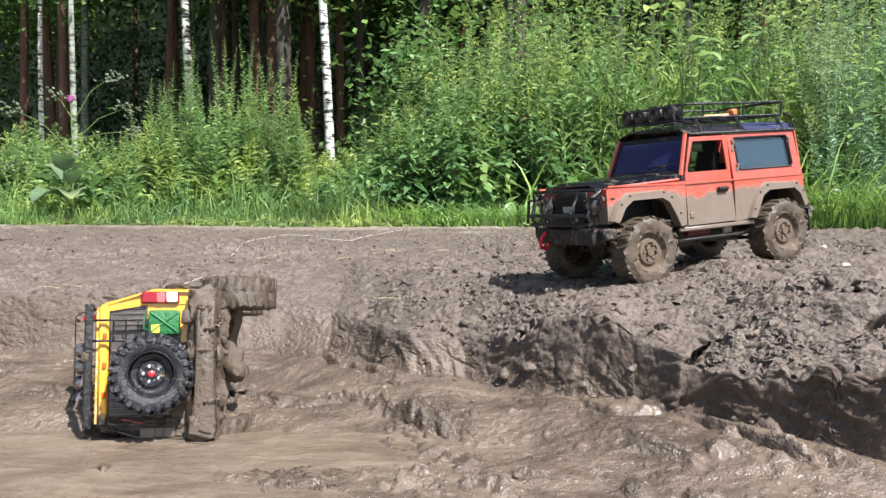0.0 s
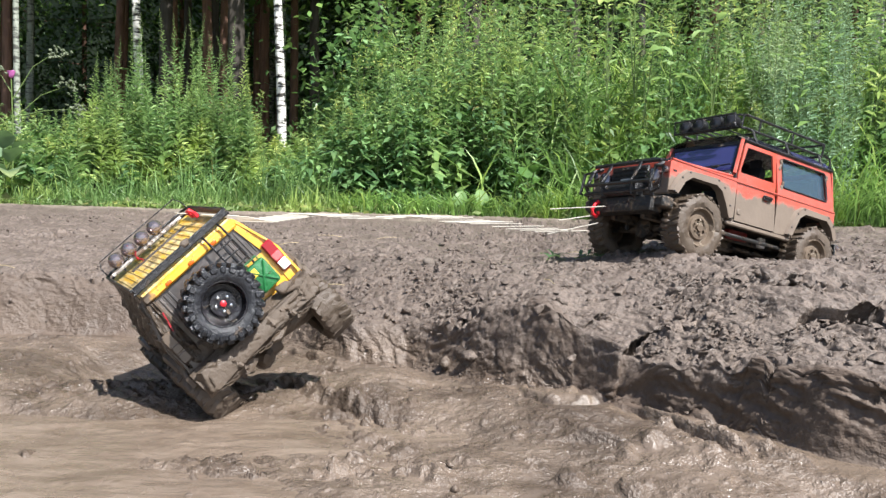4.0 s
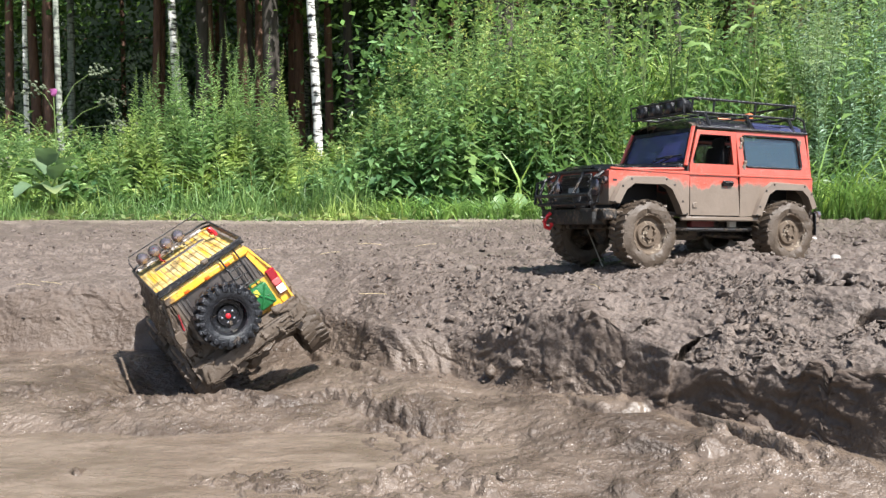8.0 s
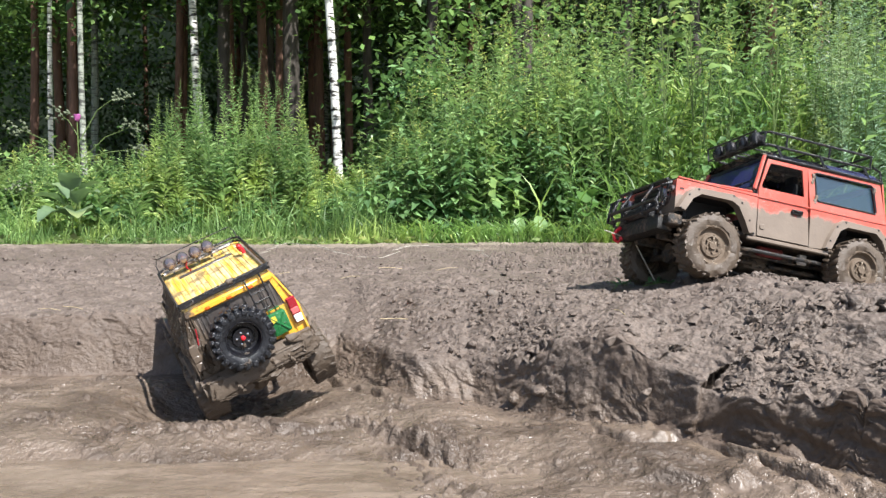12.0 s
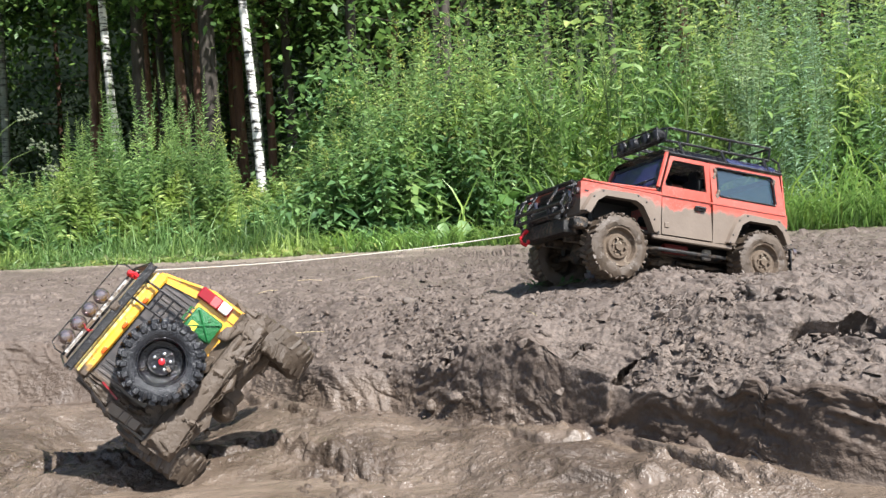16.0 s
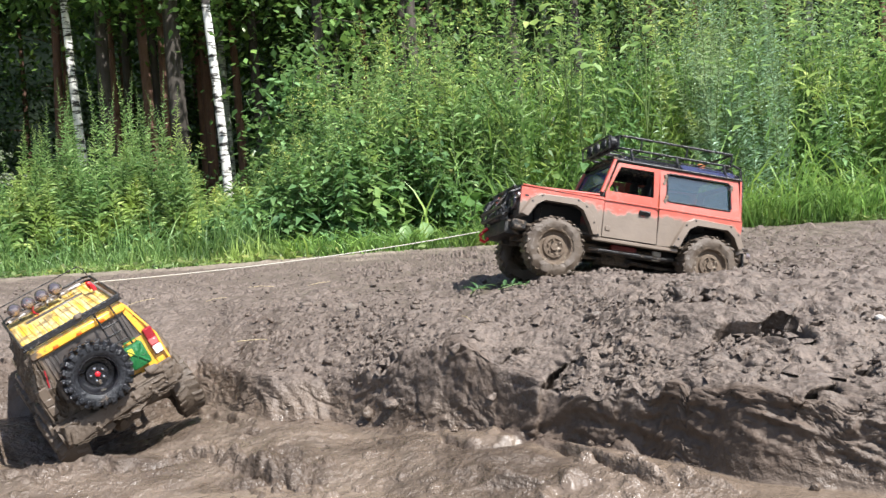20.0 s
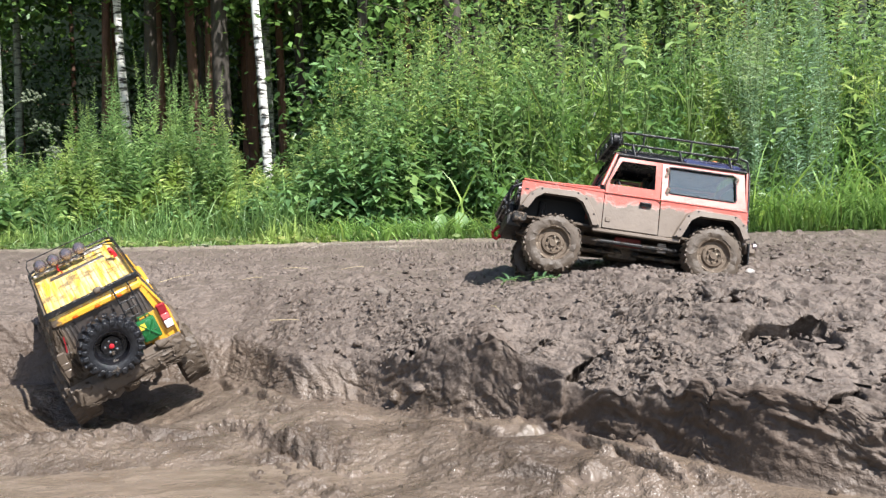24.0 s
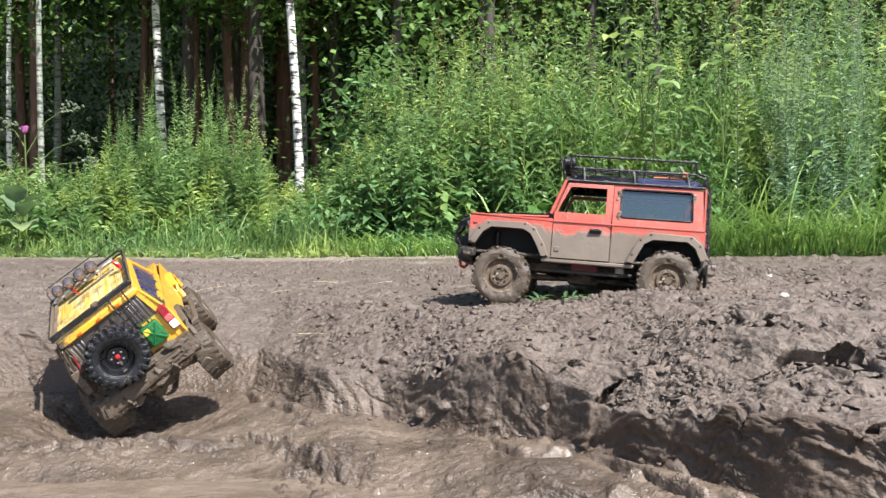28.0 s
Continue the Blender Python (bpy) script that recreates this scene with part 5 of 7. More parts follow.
def build_yellow():
    car = thing("yellow_off_roader", "yellow model off-roader, mud-soaked, with a spare wheel on its tailgate", "model car")

    def width(z):
        return 0.105 - max(0.0, z - 0.0) * 0.32 - max(0.0, -0.03 - z) * 0.08
    X0, X1 = 0.032, 0.47
    for sd in (1, -1):
        def side(u, v, t, sd=sd):
            return (u, sd * (width(v) - t), v)
        low = [(X0, -0.05), (0.03, -0.045), (0.035, -0.03), (0.05, -0.018), (0.12, -0.018), (0.138, -0.03), (0.145, -0.06), (0.335, -0.06), (0.342, -0.03), (0.358, -0.018), (0.43, -0.018), (0.445, -0.03), (0.45, -0.05), (X1, -0.05), (X1, 0.005), (X0, 0.012)]
        low[0] = (X0 - 0.004, -0.05)
        part("flank", plate(low, 0.003, side), YELLOW_PAINT, car, "yellow flank under wet mud")
        up = [(X0, 0.0125), (0.31, 0.0125), (0.275, 0.090), (X0 + 0.008, 0.070)]
        hole = [(0.06, 0.022), (0.29, 0.022), (0.262, 0.074), (0.064, 0.059)]
        part("upper_side", plate(up, 0.003, side, hole), YELLOW_PAINT, car)
        part("side_glass", plate(hole, 0.001, lambda u, v, t, sd=sd: (u, sd * (width(v) - 0.0035 - t), v)), FRONT_GLASS, car, "dark muddy side windows")
        for x in (0.135, 0.21):
            part("window_post", plate([(x, 0.02), (x + 0.01, 0.02), (x + 0.008, 0.06), (x - 0.002, 0.06)], 0.004, lambda u, v, t, sd=sd: (u, sd * (width(v) + 0.0006 - t), v)), REAR_BLACK, car)
        # rear corner with its louvred vent
        vent = part("corner_vent", plate([(0.036, 0.012), (0.062, 0.012), (0.062, 0.058), (0.044, 0.058)], 0.004, lambda u, v, t, sd=sd: (u, sd * (width(v) + 0.0012 - t), v)), REAR_BLACK, car, "black louvred corner vent")
        for i in range(6):
            z = 0.016 + 0.0075 * i
            part("louvre", block((0.022, 0.003, 0.0022), (0.05 + i * 0.0012, sd * (width(z) + 0.002), z), 0.0006), REAR_BLACK, vent)
        for cx in (0.085, 0.395):
            arc = [(cx + 0.055 * math.cos(a), sd * 0.108, -0.072 + 0.055 * math.sin(a)) for a in np.linspace(0.15, math.pi - 0.15, 11)]
            part("wheel_arch", tube(arc, 0.0065, 6), WET_MUD_METAL if cx < 0.2 else YELLOW_PAINT, car)
        lamp = part("tail_lamp", block((0.008, 0.0165, 0.05), (0.0325, sd * 0.0925, -0.008), 0.002), LENS_RED if sd < 0 else LENS_MUD, car, "red and white tail lamp", False)
        part("reversing_lens", block((0.009, 0.0145, 0.0155), (0.0318, sd * 0.0928, -0.0235), 0.0015), LENS_WHITE if sd < 0 else LENS_MUD, lamp, "white lens")
        part("amber_lens", block((0.009, 0.0145, 0.012), (0.0318, sd * 0.0922, -0.0085), 0.0015), PALE_LENS if sd < 0 else LENS_MUD, lamp)
        # rear panel's yellow uprights
        part("rear_upright", plate([(0.083, -0.05), (0.104, -0.05), (0.1045, 0.0), (0.085, 0.066), (0.073, 0.066), (0.084, 0.0)], 0.006, lambda u, v, t, sd=sd: (0.034 + max(0, v) * 0.10 + t, sd * u, v)), YELLOW_PAINT, car)
        part("side_step", tube([(0.15, sd * 0.1, -0.072), (0.165, sd * 0.113, -0.075), (0.315, sd * 0.113, -0.075), (0.33, sd * 0.1, -0.072)], 0.006, 8), WET_MUD_METAL, car)
        part("headlight", block((0.006, 0.03, 0.026), (0.472, sd * 0.072, -0.015), 0.003), SMOKED, car)
        for rx, rz in ((0.03, -0.075), (0.44, -0.075)):
            part("chassis_horn", block((0.03, 0.014, 0.014), (rx, sd * 0.045, rz), 0.003), WET_MUD_METAL, car)
        part("chassis_rail", block((0.44, 0.012, 0.02), (0.24, sd * 0.045, -0.075), 0.003), WET_MUD_METAL, car)
        part("axle_link", tube([(0.085, sd * 0.05, -0.115), (0.22, sd * 0.035, -0.085)], 0.004, 6), WET_MUD_METAL, car)
        part("axle_link", tube([(0.395, sd * 0.05, -0.115), (0.26, sd * 0.035, -0.085)], 0.004, 6), WET_MUD_METAL, car)
        for ax in YEL_AXLES:
            part("shock_absorber", join(tube([(ax, sd * 0.058, -0.105), (ax + 0.012, sd * 0.05, -0.03)], 0.0045, 8), tube([(ax + 0.006, sd * 0.054, -0.07), (ax + 0.012, sd * 0.05, -0.03)], 0.008, 8)), WET_MUD_METAL, car)
    # tailgate
    gate = plate([(-0.086, -0.05), (0.086, -0.05), (0.086, 0.0), (0.076, 0.058), (-0.076, 0.058), (-0.086, 0.0)], 0.004, lambda u, v, t: (0.037 + max(0, v) * 0.10 + t, u, v))
    part("tailgate", gate, REAR_BLACK, car, "black ribbed tailgate")
    for s in (-1, 1):
        for i in range(5):
            part("rib", block((0.004, 0.004, 0.042), (0.0385 + 0.0025, s * (0.048 + 0.0075 * i), 0.034), 0.001, (0, 6, 0)), REAR_BLACK, car)
    part("gate_strip", plate([(0.03, -0.05), (0.0855, -0.05), (0.0855, -0.036), (0.03, -0.036)], 0.003, lambda u, v, t: (0.0355 + t, -u, v)), YELLOW_PAINT, car)
    part("gate_panel", plate([(0.046, -0.036), (0.0855, -0.036), (0.0855, 0.009), (0.046, 0.009)], 0.003, lambda u, v, t: (0.0357 + t, -u, v)), YELLOW_PAINT, car)
    part("top_band", block((0.012, 0.164, 0.013), (0.041, 0, 0.0655), 0.003), YELLOW_PAINT, car, "yellow band over the tailgate")
    for y in (-0.04, 0.0, 0.04):
        part("marker_lamp", block((0.005, 0.009, 0.005), (0.0345, y, 0.064), 0.0015, seg=2), LENS_ORANGE, car, "small orange marker lamp")
    # roof, bonnet, screen, nose
    part("roof", rise(block((0.255, 0.160, 0.008), (0.168, 0, 0.072), 0.003, seg=2)), ROOF_YELLOW, car, "yellow roof streaked with mud")
    part("bonnet", block((0.155, 0.19, 0.012), (0.392, 0, 0.008), 0.004, seg=2), YELLOW_PAINT, car)
    part("windscreen", plate([(-0.088, 0.012), (0.088, 0.012), (0.075, 0.09), (-0.075, 0.09)], 0.003, lambda u, v, t: (0.315 - (v - 0.012) * 0.5 - t, u, v)), FRONT_GLASS, car)
    part("nose", block((0.008, 0.2, 0.055), (0.468, 0, -0.02), 0.003), REAR_BLACK, car)
    for i in range(7):
        part("grille_bar", block((0.006, 0.006, 0.036), (0.473, -0.042 + 0.014 * i, -0.014), 0.001), CHROME, car)
    part("floor_pan", block((0.43, 0.19, 0.006), (0.25, 0, -0.056), 0.002), WET_MUD_METAL, car)
    # bumpers hung with mud
    rb = join(block((0.034, 0.19, 0.03), (0.02, 0, -0.068), 0.006, seg=3), block((0.03, 0.03, 0.034), (0.018, 0.088, -0.066), 0.006, seg=3), block((0.03, 0.03, 0.034), (0.018, -0.088, -0.066), 0.006, seg=3))
    bmesh.ops.subdivide_edges(rb, edges=rb.edges, cuts=3)
    part("rear_bumper", rough_up(rough_up(rb, 0.006, 60, 3), 0.0045, 150, 4), WET_MUD_METAL, car, "rear bumper dripping with wet mud")
    for y in (-0.05, 0.05):
        part("shackle", tube([(0.006 + 0.006 * math.cos(a), y + 0.004 * math.sin(a), -0.078 + 0.011 * math.sin(a)) for a in np.linspace(0, 2 * math.pi, 12)[:-1]], 0.0035, 6, True), WET_MUD_METAL, car)
    chain = []
    for i in range(18):
        y = -0.085 + 0.01 * i
        z = -0.083 - 0.005 * math.sin(i * 0.9)
        chain.append(tube([(0.003 + 0.002 * math.cos(a), y + 0.006 * math.cos(a), z + 0.002 * math.sin(a)) for a in np.linspace(0, 2 * math.pi, 9)[:-1]], 0.0009, 5, True))
    part("chain", join(*chain), WET_MUD_METAL, car, "mud-coated chain along the bumper")
    part("front_bumper", block((0.03, 0.19, 0.03), (0.485, 0, -0.065), 0.006, seg=2), WET_MUD_METAL, car)
    part("skid_plate", rough_up(block((0.06, 0.13, 0.02), (0.055, 0, -0.075), 0.006, seg=2), 0.004, 80, 5), WET_MUD_METAL, car)
    part("gearbox", block((0.08, 0.06, 0.036), (0.24, 0, -0.085), 0.008, seg=2), WET_MUD_METAL, car)
    part("drive_shaft", tube([(0.09, 0, -0.108), (0.24, 0, -0.09), (0.39, 0, -0.108)], 0.005, 8), WET_MUD_METAL, car)
    drips = []
    dr = random.Random(3)
    for i in range(64):
        yy = dr.uniform(-0.1, 0.1)
        k = bmesh.new()
        bmesh.ops.create_icosphere(k, subdivisions=2, radius=1)
        bmesh.ops.scale(k, vec=(dr.uniform(.003, .006), dr.uniform(.006, .018), dr.uniform(.004, .012)), verts=k.verts)
        bmesh.ops.translate(k, vec=(dr.uniform(0.002, 0.05), yy, dr.uniform(-0.094, -0.045)), verts=k.verts)
        drips.append(k)
    tagged(part("mud_cake", rough_up(join(*drips), 0.006, 90, 2), WET_MUD_METAL, car), "clinging lumps of wet mud", kind="stuff")
    part("mud_coat", mud_coat(56, 22, lambda u, v, o: (0.025 + 0.29 * u, width(-0.05 + 0.125 * v) + o, -0.05 + 0.125 * v + 0.017 * u * v), 0.008, 1.0), FLANK_MUD, car, "thick wet mud over the flank")
    part("mud_coat", mud_coat(40, 12, lambda u, v, o: (0.004 - o + 0.03 * (2 * v - 1) ** 2 * 0.6, -0.102 + 0.208 * u, -0.090 + 0.045 * v), 0.007, 7.0), WET_MUD_METAL, car, "wet mud hanging on the bumper")
    part("mud_coat", mud_coat(16, 26, lambda u, v, o: (0.033 - o + max(0.0, -0.05 + 0.118 * v) * 0.10, 0.070 + (0.036 - 0.016 * v) * u, -0.05 + 0.118 * v), 0.006, 3.0), FLANK_MUD, car, "wet mud over the rear corner")
    part("mud_coat", mud_coat(30, 8, lambda u, v, o: (0.034 - o, -0.03 + 0.12 * u, -0.052 + 0.03 * v), 0.003, 4.0), WET_MUD_METAL, car, "wet mud on the tailgate's foot")
    # spare wheel on its carrier
    carrier = part("spare_carrier", join(block((0.03, 0.03, 0.03), (0.024, 0, 0), 0.003), tube([(0.03, -0.03, -0.03), (0.03, 0.03, 0.03)], 0.004)), BLACK_TRIM, car)
    spare = part("spare_wheel", lathe([(-0.006, 0.012), (0.016, 0.012)], 16, "x"), BLACK_RIM, car, "black spare wheel with chunky clean tyre")
    ty = tyre_mesh(0.0545, 0.040, 23, 0.0006, 0.0065)
    bmesh.ops.rotate(ty, cent=(0, 0, 0), matrix=Matrix.Rotation(radians(90), 3, "Z"), verts=ty.verts)
    part("tyre", ty, CLEAN_RUBBER, spare, "black knobbly tyre")
    p = [(-0.0165, 0.0315), (-0.0175, 0.0305), (-0.017, 0.029), (-0.012, 0.0275), (-0.003, 0.026), (-0.001, 0.0185), (-0.006, 0.017), (-0.0065, 0.003), (-0.007, 0.0005)]
    part("rim", lathe(p, 40, "x", open_start=True), BLACK_RIM, spare, "glossy black rim")
    for i in range(5):
        a = 2 * math.pi * i / 5 + 0.3
        part("wheel_nut", lathe([(-0.0062, 0.002), (-0.0088, 0.002), (-0.0095, 0.0008)], 6, "x", (0, 0.0105 * math.cos(a), 0.0105 * math.sin(a))), CHROME, spare)
    part("hub_cap", lathe([(-0.006, 0.0045), (-0.0095, 0.004), (-0.011, 0.0015)], 14, "x"), HOOK_RED, spare, "red hub cap")
    # jerry can with its straps
    can = part("jerry_can", block((0.016, 0.034, 0.042), (0.024, -0.069, -0.014), 0.004, seg=2), CAN_GREEN, car, "small green jerry can")
    for s in (-1, 1):
        part("can_rib", tube([(0.0155, -0.069 + 0.013 * s, -0.031), (0.0155, -0.069 - 0.013 * s, 0.003)], 0.0017, 5), CAN_GREEN, can)
    part("can_handle", tube([(0.024, -0.08, 0.008), (0.024, -0.08, 0.013), (0.024, -0.06, 0.013), (0.024, -0.06, 0.008)], 0.0015, 5), CAN_GREEN, can)
    part("sticker", block((0.001, 0.011, 0.011), (0.0148, -0.0605, -0.003), 0.0002), STICKER, can, "plain yellow sticker")
    # ladder up the tailgate
    lad = [tube([(0.026, y, -0.02), (0.024, y, 0.03), (0.03, y, 0.074), (0.04, y, 0.082)], 0.0018, 6) for y in (-0.045, -0.073)]
    lad += [tube([(0.0245, -0.045, z), (0.0245, -0.073, z)], 0.0014, 5) for z in (0.02, 0.036, 0.052)]
    part("ladder", join(*lad), BLACK_TRIM, car, "thin black tailgate ladder")
    part("side_strap", tube([(0.034, 0.073, 0.04), (0.033, 0.08, 0.012)], 0.0016, 5), LENS_RED, car)
    # roof basket, its wires, lamps and hook
    z0, z1 = 0.081, 0.0885
    rim = [tube([(0.036, -0.083, z), (0.255, -0.083, z), (0.27, -0.071, z), (0.27, 0.071, z), (0.255, 0.083, z), (0.036, 0.083, z)], 0.0021, 6, True) for z in (z0, z1)]
    part("basket_rim", rise(join(*rim)), BLACK_TRIM, car)
    part("basket_tail", block((0.004, 0.164, 0.010), (0.036, 0, 0.0845), 0.0012), BLACK_TRIM, car, "black rear board of the roof basket")
    for s in (-1, 1):
        part("basket_side", rise(block((0.2, 0.004, 0.009), (0.14, s * 0.0825, 0.085), 0.0012)), caked("basket_mud", (0.015, 0.015, 0.015), 0.85, 0.5, wet=0.3), car)
    for i in range(16):
        y = -0.0735 + 0.0098 * i
        part("basket_wire", rise(tube([(0.038, y, 0.0768), (0.27, y, 0.0768)], 0.0005, 5)), WIRE_STRAW, car)
    part("roof_slot", rise(block((0.012, 0.105, 0.003), (0.215, 0, 0.0765), 0.001)), REAR_BLACK, car, "dark slot across the roof")
    part("lamp_bar", tube([(0.236, -0.06, 0.105), (0.236, 0.075, 0.105)], 0.003, 6), CHROME_MUD, car)
    for i in range(4):
        y = -0.0195 + 0.0253 * i
        lamp = part("roof_lamp", lathe([(0.224, 0.001), (0.225, 0.006), (0.230, 0.010), (0.238, 0.012), (0.243, 0.012), (0.2435, 0.0105), (0.246, 0.006), (0.247, 0.001)], 18, "x", (0, y, 0.119)), SMOKED, car, "round smoked-chrome roof lamp")
        part("bracket", tube([(0.236, y, 0.109), (0.236, y, 0.098)], 0.002, 5), HOOK_RED if i == 2 else BLACK_TRIM, lamp)
    part("lamp_hoop", tube([(0.25, 0.08, 0.105), (0.262, 0.08, 0.122), (0.265, 0.074, 0.132), (0.265, -0.074, 0.132), (0.262, -0.08, 0.122), (0.25, -0.08, 0.105)], 0.0011, 6), BLACK_TRIM, car)
    part("lamp_cable", tube([(0.226, 0.03 + 0.003 * math.sin(i * 1.7), 0.126 - 0.005 * i) for i in range(8)], 0.0011, 4), LENS_RED, car, "thin red cable")
    hook = tube([(0.17, -0.07, 0.092), (0.172, -0.07, 0.1), (0.175, -0.068, 0.108), (0.183, -0.066, 0.108), (0.185, -0.066, 0.101), (0.18, -0.067, 0.097)], 0.0034, 7)
    part("tow_hook", hook, HOOK_RED, car, "red hook clipped to the roof basket")
    mudlump = block((0.016, 0.014, 0.01), (0.04, -0.012, 0.088), 0.003, seg=2)
    part("mud_clod", rough_up(mudlump, 0.004, 120, 9), WET_MUD_METAL, car)
    # wheels
    td = mesh_of(tyre_mesh(0.055, 0.048, 26, 0.003, 0.0015, 4, False), WET_RUBBER, "tyre")
    rd = {o: mesh_of(rim_mesh(0.055, 0.048, o), WET_MUD_METAL, "rim") for o in (1, -1)}
    wheels = []
    for ax in YEL_AXLES:
        dif = join(lathe([(-0.026, 0.006), (-0.02, 0.012), (-0.008, 0.017), (0.006, 0.017), (0.016, 0.012), (0.022, 0.005)], 14, "x", (ax, 0.012, YEL_HUB_Z)), block((0.024, 0.05, 0.026), (ax, 0.004, YEL_HUB_Z + 0.004), 0.006, (8, 0, 0), 2), lathe([(-0.004, 0.019), (0.004, 0.019)], 14, "x", (ax - 0.004, 0.012, YEL_HUB_Z)))
        part("axle", rough_up(join(tube([(ax, -0.09 + 0.0075 * k, YEL_HUB_Z - 0.004 + 0.032 * k / 24) for k in range(25)], 0.010, 10), dif), 0.005, 60), WET_MUD_METAL, car, "axle coated in wet mud")
        for s in (1, -1):
            w = wheel_at(car, (ax, s * 0.10, YEL_HUB_Z + YEL_LEAN[s]), s, 0.055, 0.048, WET_RUBBER, WET_MUD_METAL, 0.002, WET_MUD_METAL, td, rd[s], "tyre coated in wet mud", "mud-filled rim")
            wheels.append((w, ax, s))
    # the spare and the can hang off centre: the body lies to the right of the spare's hub
    for ob in car.children:
        if not ob.name.startswith(("spare_", "jerry_", "ladder")):
            ob.location.y -= YEL_SHIFT
    return car, wheels


yellow_car, yellow_wheels = build_yellow()

# ---- the tow rope ----
ROPE_PIECE = 0.105
rope = thing("tow_rope", "thin pale tow rope between the two cars", "rope")
rope_pieces = []
_piece = None
for _i in range(44):
    if _piece is None:
        _piece = part("strand", tube([(-ROPE_PIECE / 2, 0, 0), (ROPE_PIECE / 2, 0, 0)], 0.0011, 6), ROPE_WHITE, rope)
        ob = _piece
    else:
        ob = new("strand", _piece.data)
        ob.parent = rope
    rope_pieces.append(ob)
# where it lies when slack, from the red car on: place in plan and height over the mud
SLACK_FIRST = ((0.12, 2.6, 0.03), (0.05, 3.5, 0.016), (-0.06, 3.85, 0.012), (-0.16, 3.7, 0.012), (-0.25, 3.25, 0.012), (-0.34, 2.85, 0.004), (-0.38, 2.8, -0.012), (-0.43, 2.85, 0.006), (-0.50, 3.05, 0.012), (-0.56, 3.15, 0.012), (-0.61, 3.1, 0.012), (-0.64, 2.6, 0.006), (-0.62, 2.2, -0.02))
SLACK_LATER = ((0.12, 2.4, -0.03), (0.11, 2.95, -0.02), (0.08, 3.1, 0.010), (-0.05, 3.4, 0.012), (-0.16, 3.62, 0.012), (-0.22, 3.72, 0.012), (-0.26, 3.55, 0.012), (-0.28, 3.3, 0.004), (-0.31, 3.2, -0.02), (-0.50, 3.25, -0.02), (-0.54, 3.35, 0.008), (-0.65, 3.65, 0.012), (-0.85, 4.0, 0.010), (-0.86, 3.6, -0.02), (-0.7, 2.6, -0.03))


# ---- leaves in bulk ----
def leaf_arrays(base, way, L, W, fold=0.25, droop=0.25, rng=None):
    """Two bent halves for each leaf; arrays of n rows."""
    n = len(base)
    way = way / np.linalg.norm(way, axis=1, keepdims=True)
    up = np.tile((0.0, 0.0, 1.0), (n, 1))
    side = np.cross(way, up)
    side /= np.linalg.norm(side, axis=1, keepdims=True) + 1e-9
    nrm = np.cross(side, way)
    roll = (rng.random(n) - 0.5)[:, None] * 1.2
    side = side * np.cos(roll) + nrm * np.sin(roll)
    L, W = L[:, None], W[:, None]
    mid = base + way * L * 0.42 + up * L * droop * 0.12
    tip = base + way * L - up * L * droop
    a = mid + side * W * 0.5 - nrm * W * fold
    b = mid - side * W * 0.5 - nrm * W * fold
    co = np.stack([base, a, tip, b], 1).reshape(-1, 3)
    i = np.arange(n)[:, None] * 4
    tri = np.concatenate([i + (0, 1, 2), i + (0, 2, 3)], 1).reshape(-1, 3)
    return co, tri


def blade_arrays(base, way, L, W, bend, rng):
    """Grass blades: narrow strips that arch over."""
    n = len(base)
    az = np.arctan2(way[:, 1], way[:, 0])
    out = np.stack([np.cos(az), np.sin(az), 0 * az], 1)
    turn = rng.random(n) * 6.28
    side = np.stack([np.cos(turn), np.sin(turn), 0 * turn], 1)
    rows = []
    for k, (f, w) in enumerate(((0, 0.8), (0.4, 1.0), (0.75, 0.7), (1.0, 0.05))):
        c = base + np.array((0, 0, 1.0)) * (L * (f - 0.55 * bend * f * f))[:, None] + out * (L * bend * f * f)[:, None]
        rows += [c - side * (W * w / 2)[:, None], c + side * (W * w / 2)[:, None]]
    co = np.stack(rows, 1).reshape(-1, 3)
    i = np.arange(n)[:, None] * 8
    quad = np.concatenate([i + (2 * k, 2 * k + 1, 2 * k + 3, 2 * k + 2) for k in range(3)], 1).reshape(-1, 4)
    return co, quad


def leaf_material(name, low, high, through=0.35, dry=0.0, rough=0.42):
    s = Shade(name)
    r = s.island()
    # random leaf tones; the extremes paint in shaded gaps and sunlit leaves
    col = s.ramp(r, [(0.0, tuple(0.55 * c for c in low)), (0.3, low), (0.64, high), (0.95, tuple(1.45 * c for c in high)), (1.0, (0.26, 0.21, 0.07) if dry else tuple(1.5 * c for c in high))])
    # dark clumps: shade between the plants put into the colour
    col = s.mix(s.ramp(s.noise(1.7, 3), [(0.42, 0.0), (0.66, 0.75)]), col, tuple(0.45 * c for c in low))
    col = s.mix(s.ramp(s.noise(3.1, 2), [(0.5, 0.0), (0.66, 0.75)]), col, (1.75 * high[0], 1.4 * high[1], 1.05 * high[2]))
    s.to("Base Color", col)
    s.to("Roughness", rough)
    tr = s.t.nodes.new("ShaderNodeBsdfTranslucent")
    s.link(s.mix(0.5, col, (0.18, 0.32, 0.08)), tr.inputs["Color"])
    mx = s.t.nodes.new("ShaderNodeMixShader")
    mx.inputs[0].default_value = through
    s.link(s.b.outputs[0], mx.inputs[1])
    s.link(tr.outputs[0], mx.inputs[2])
    s.link(mx.outputs[0], s.t.nodes["Material Output"].inputs["Surface"])
    return s.m


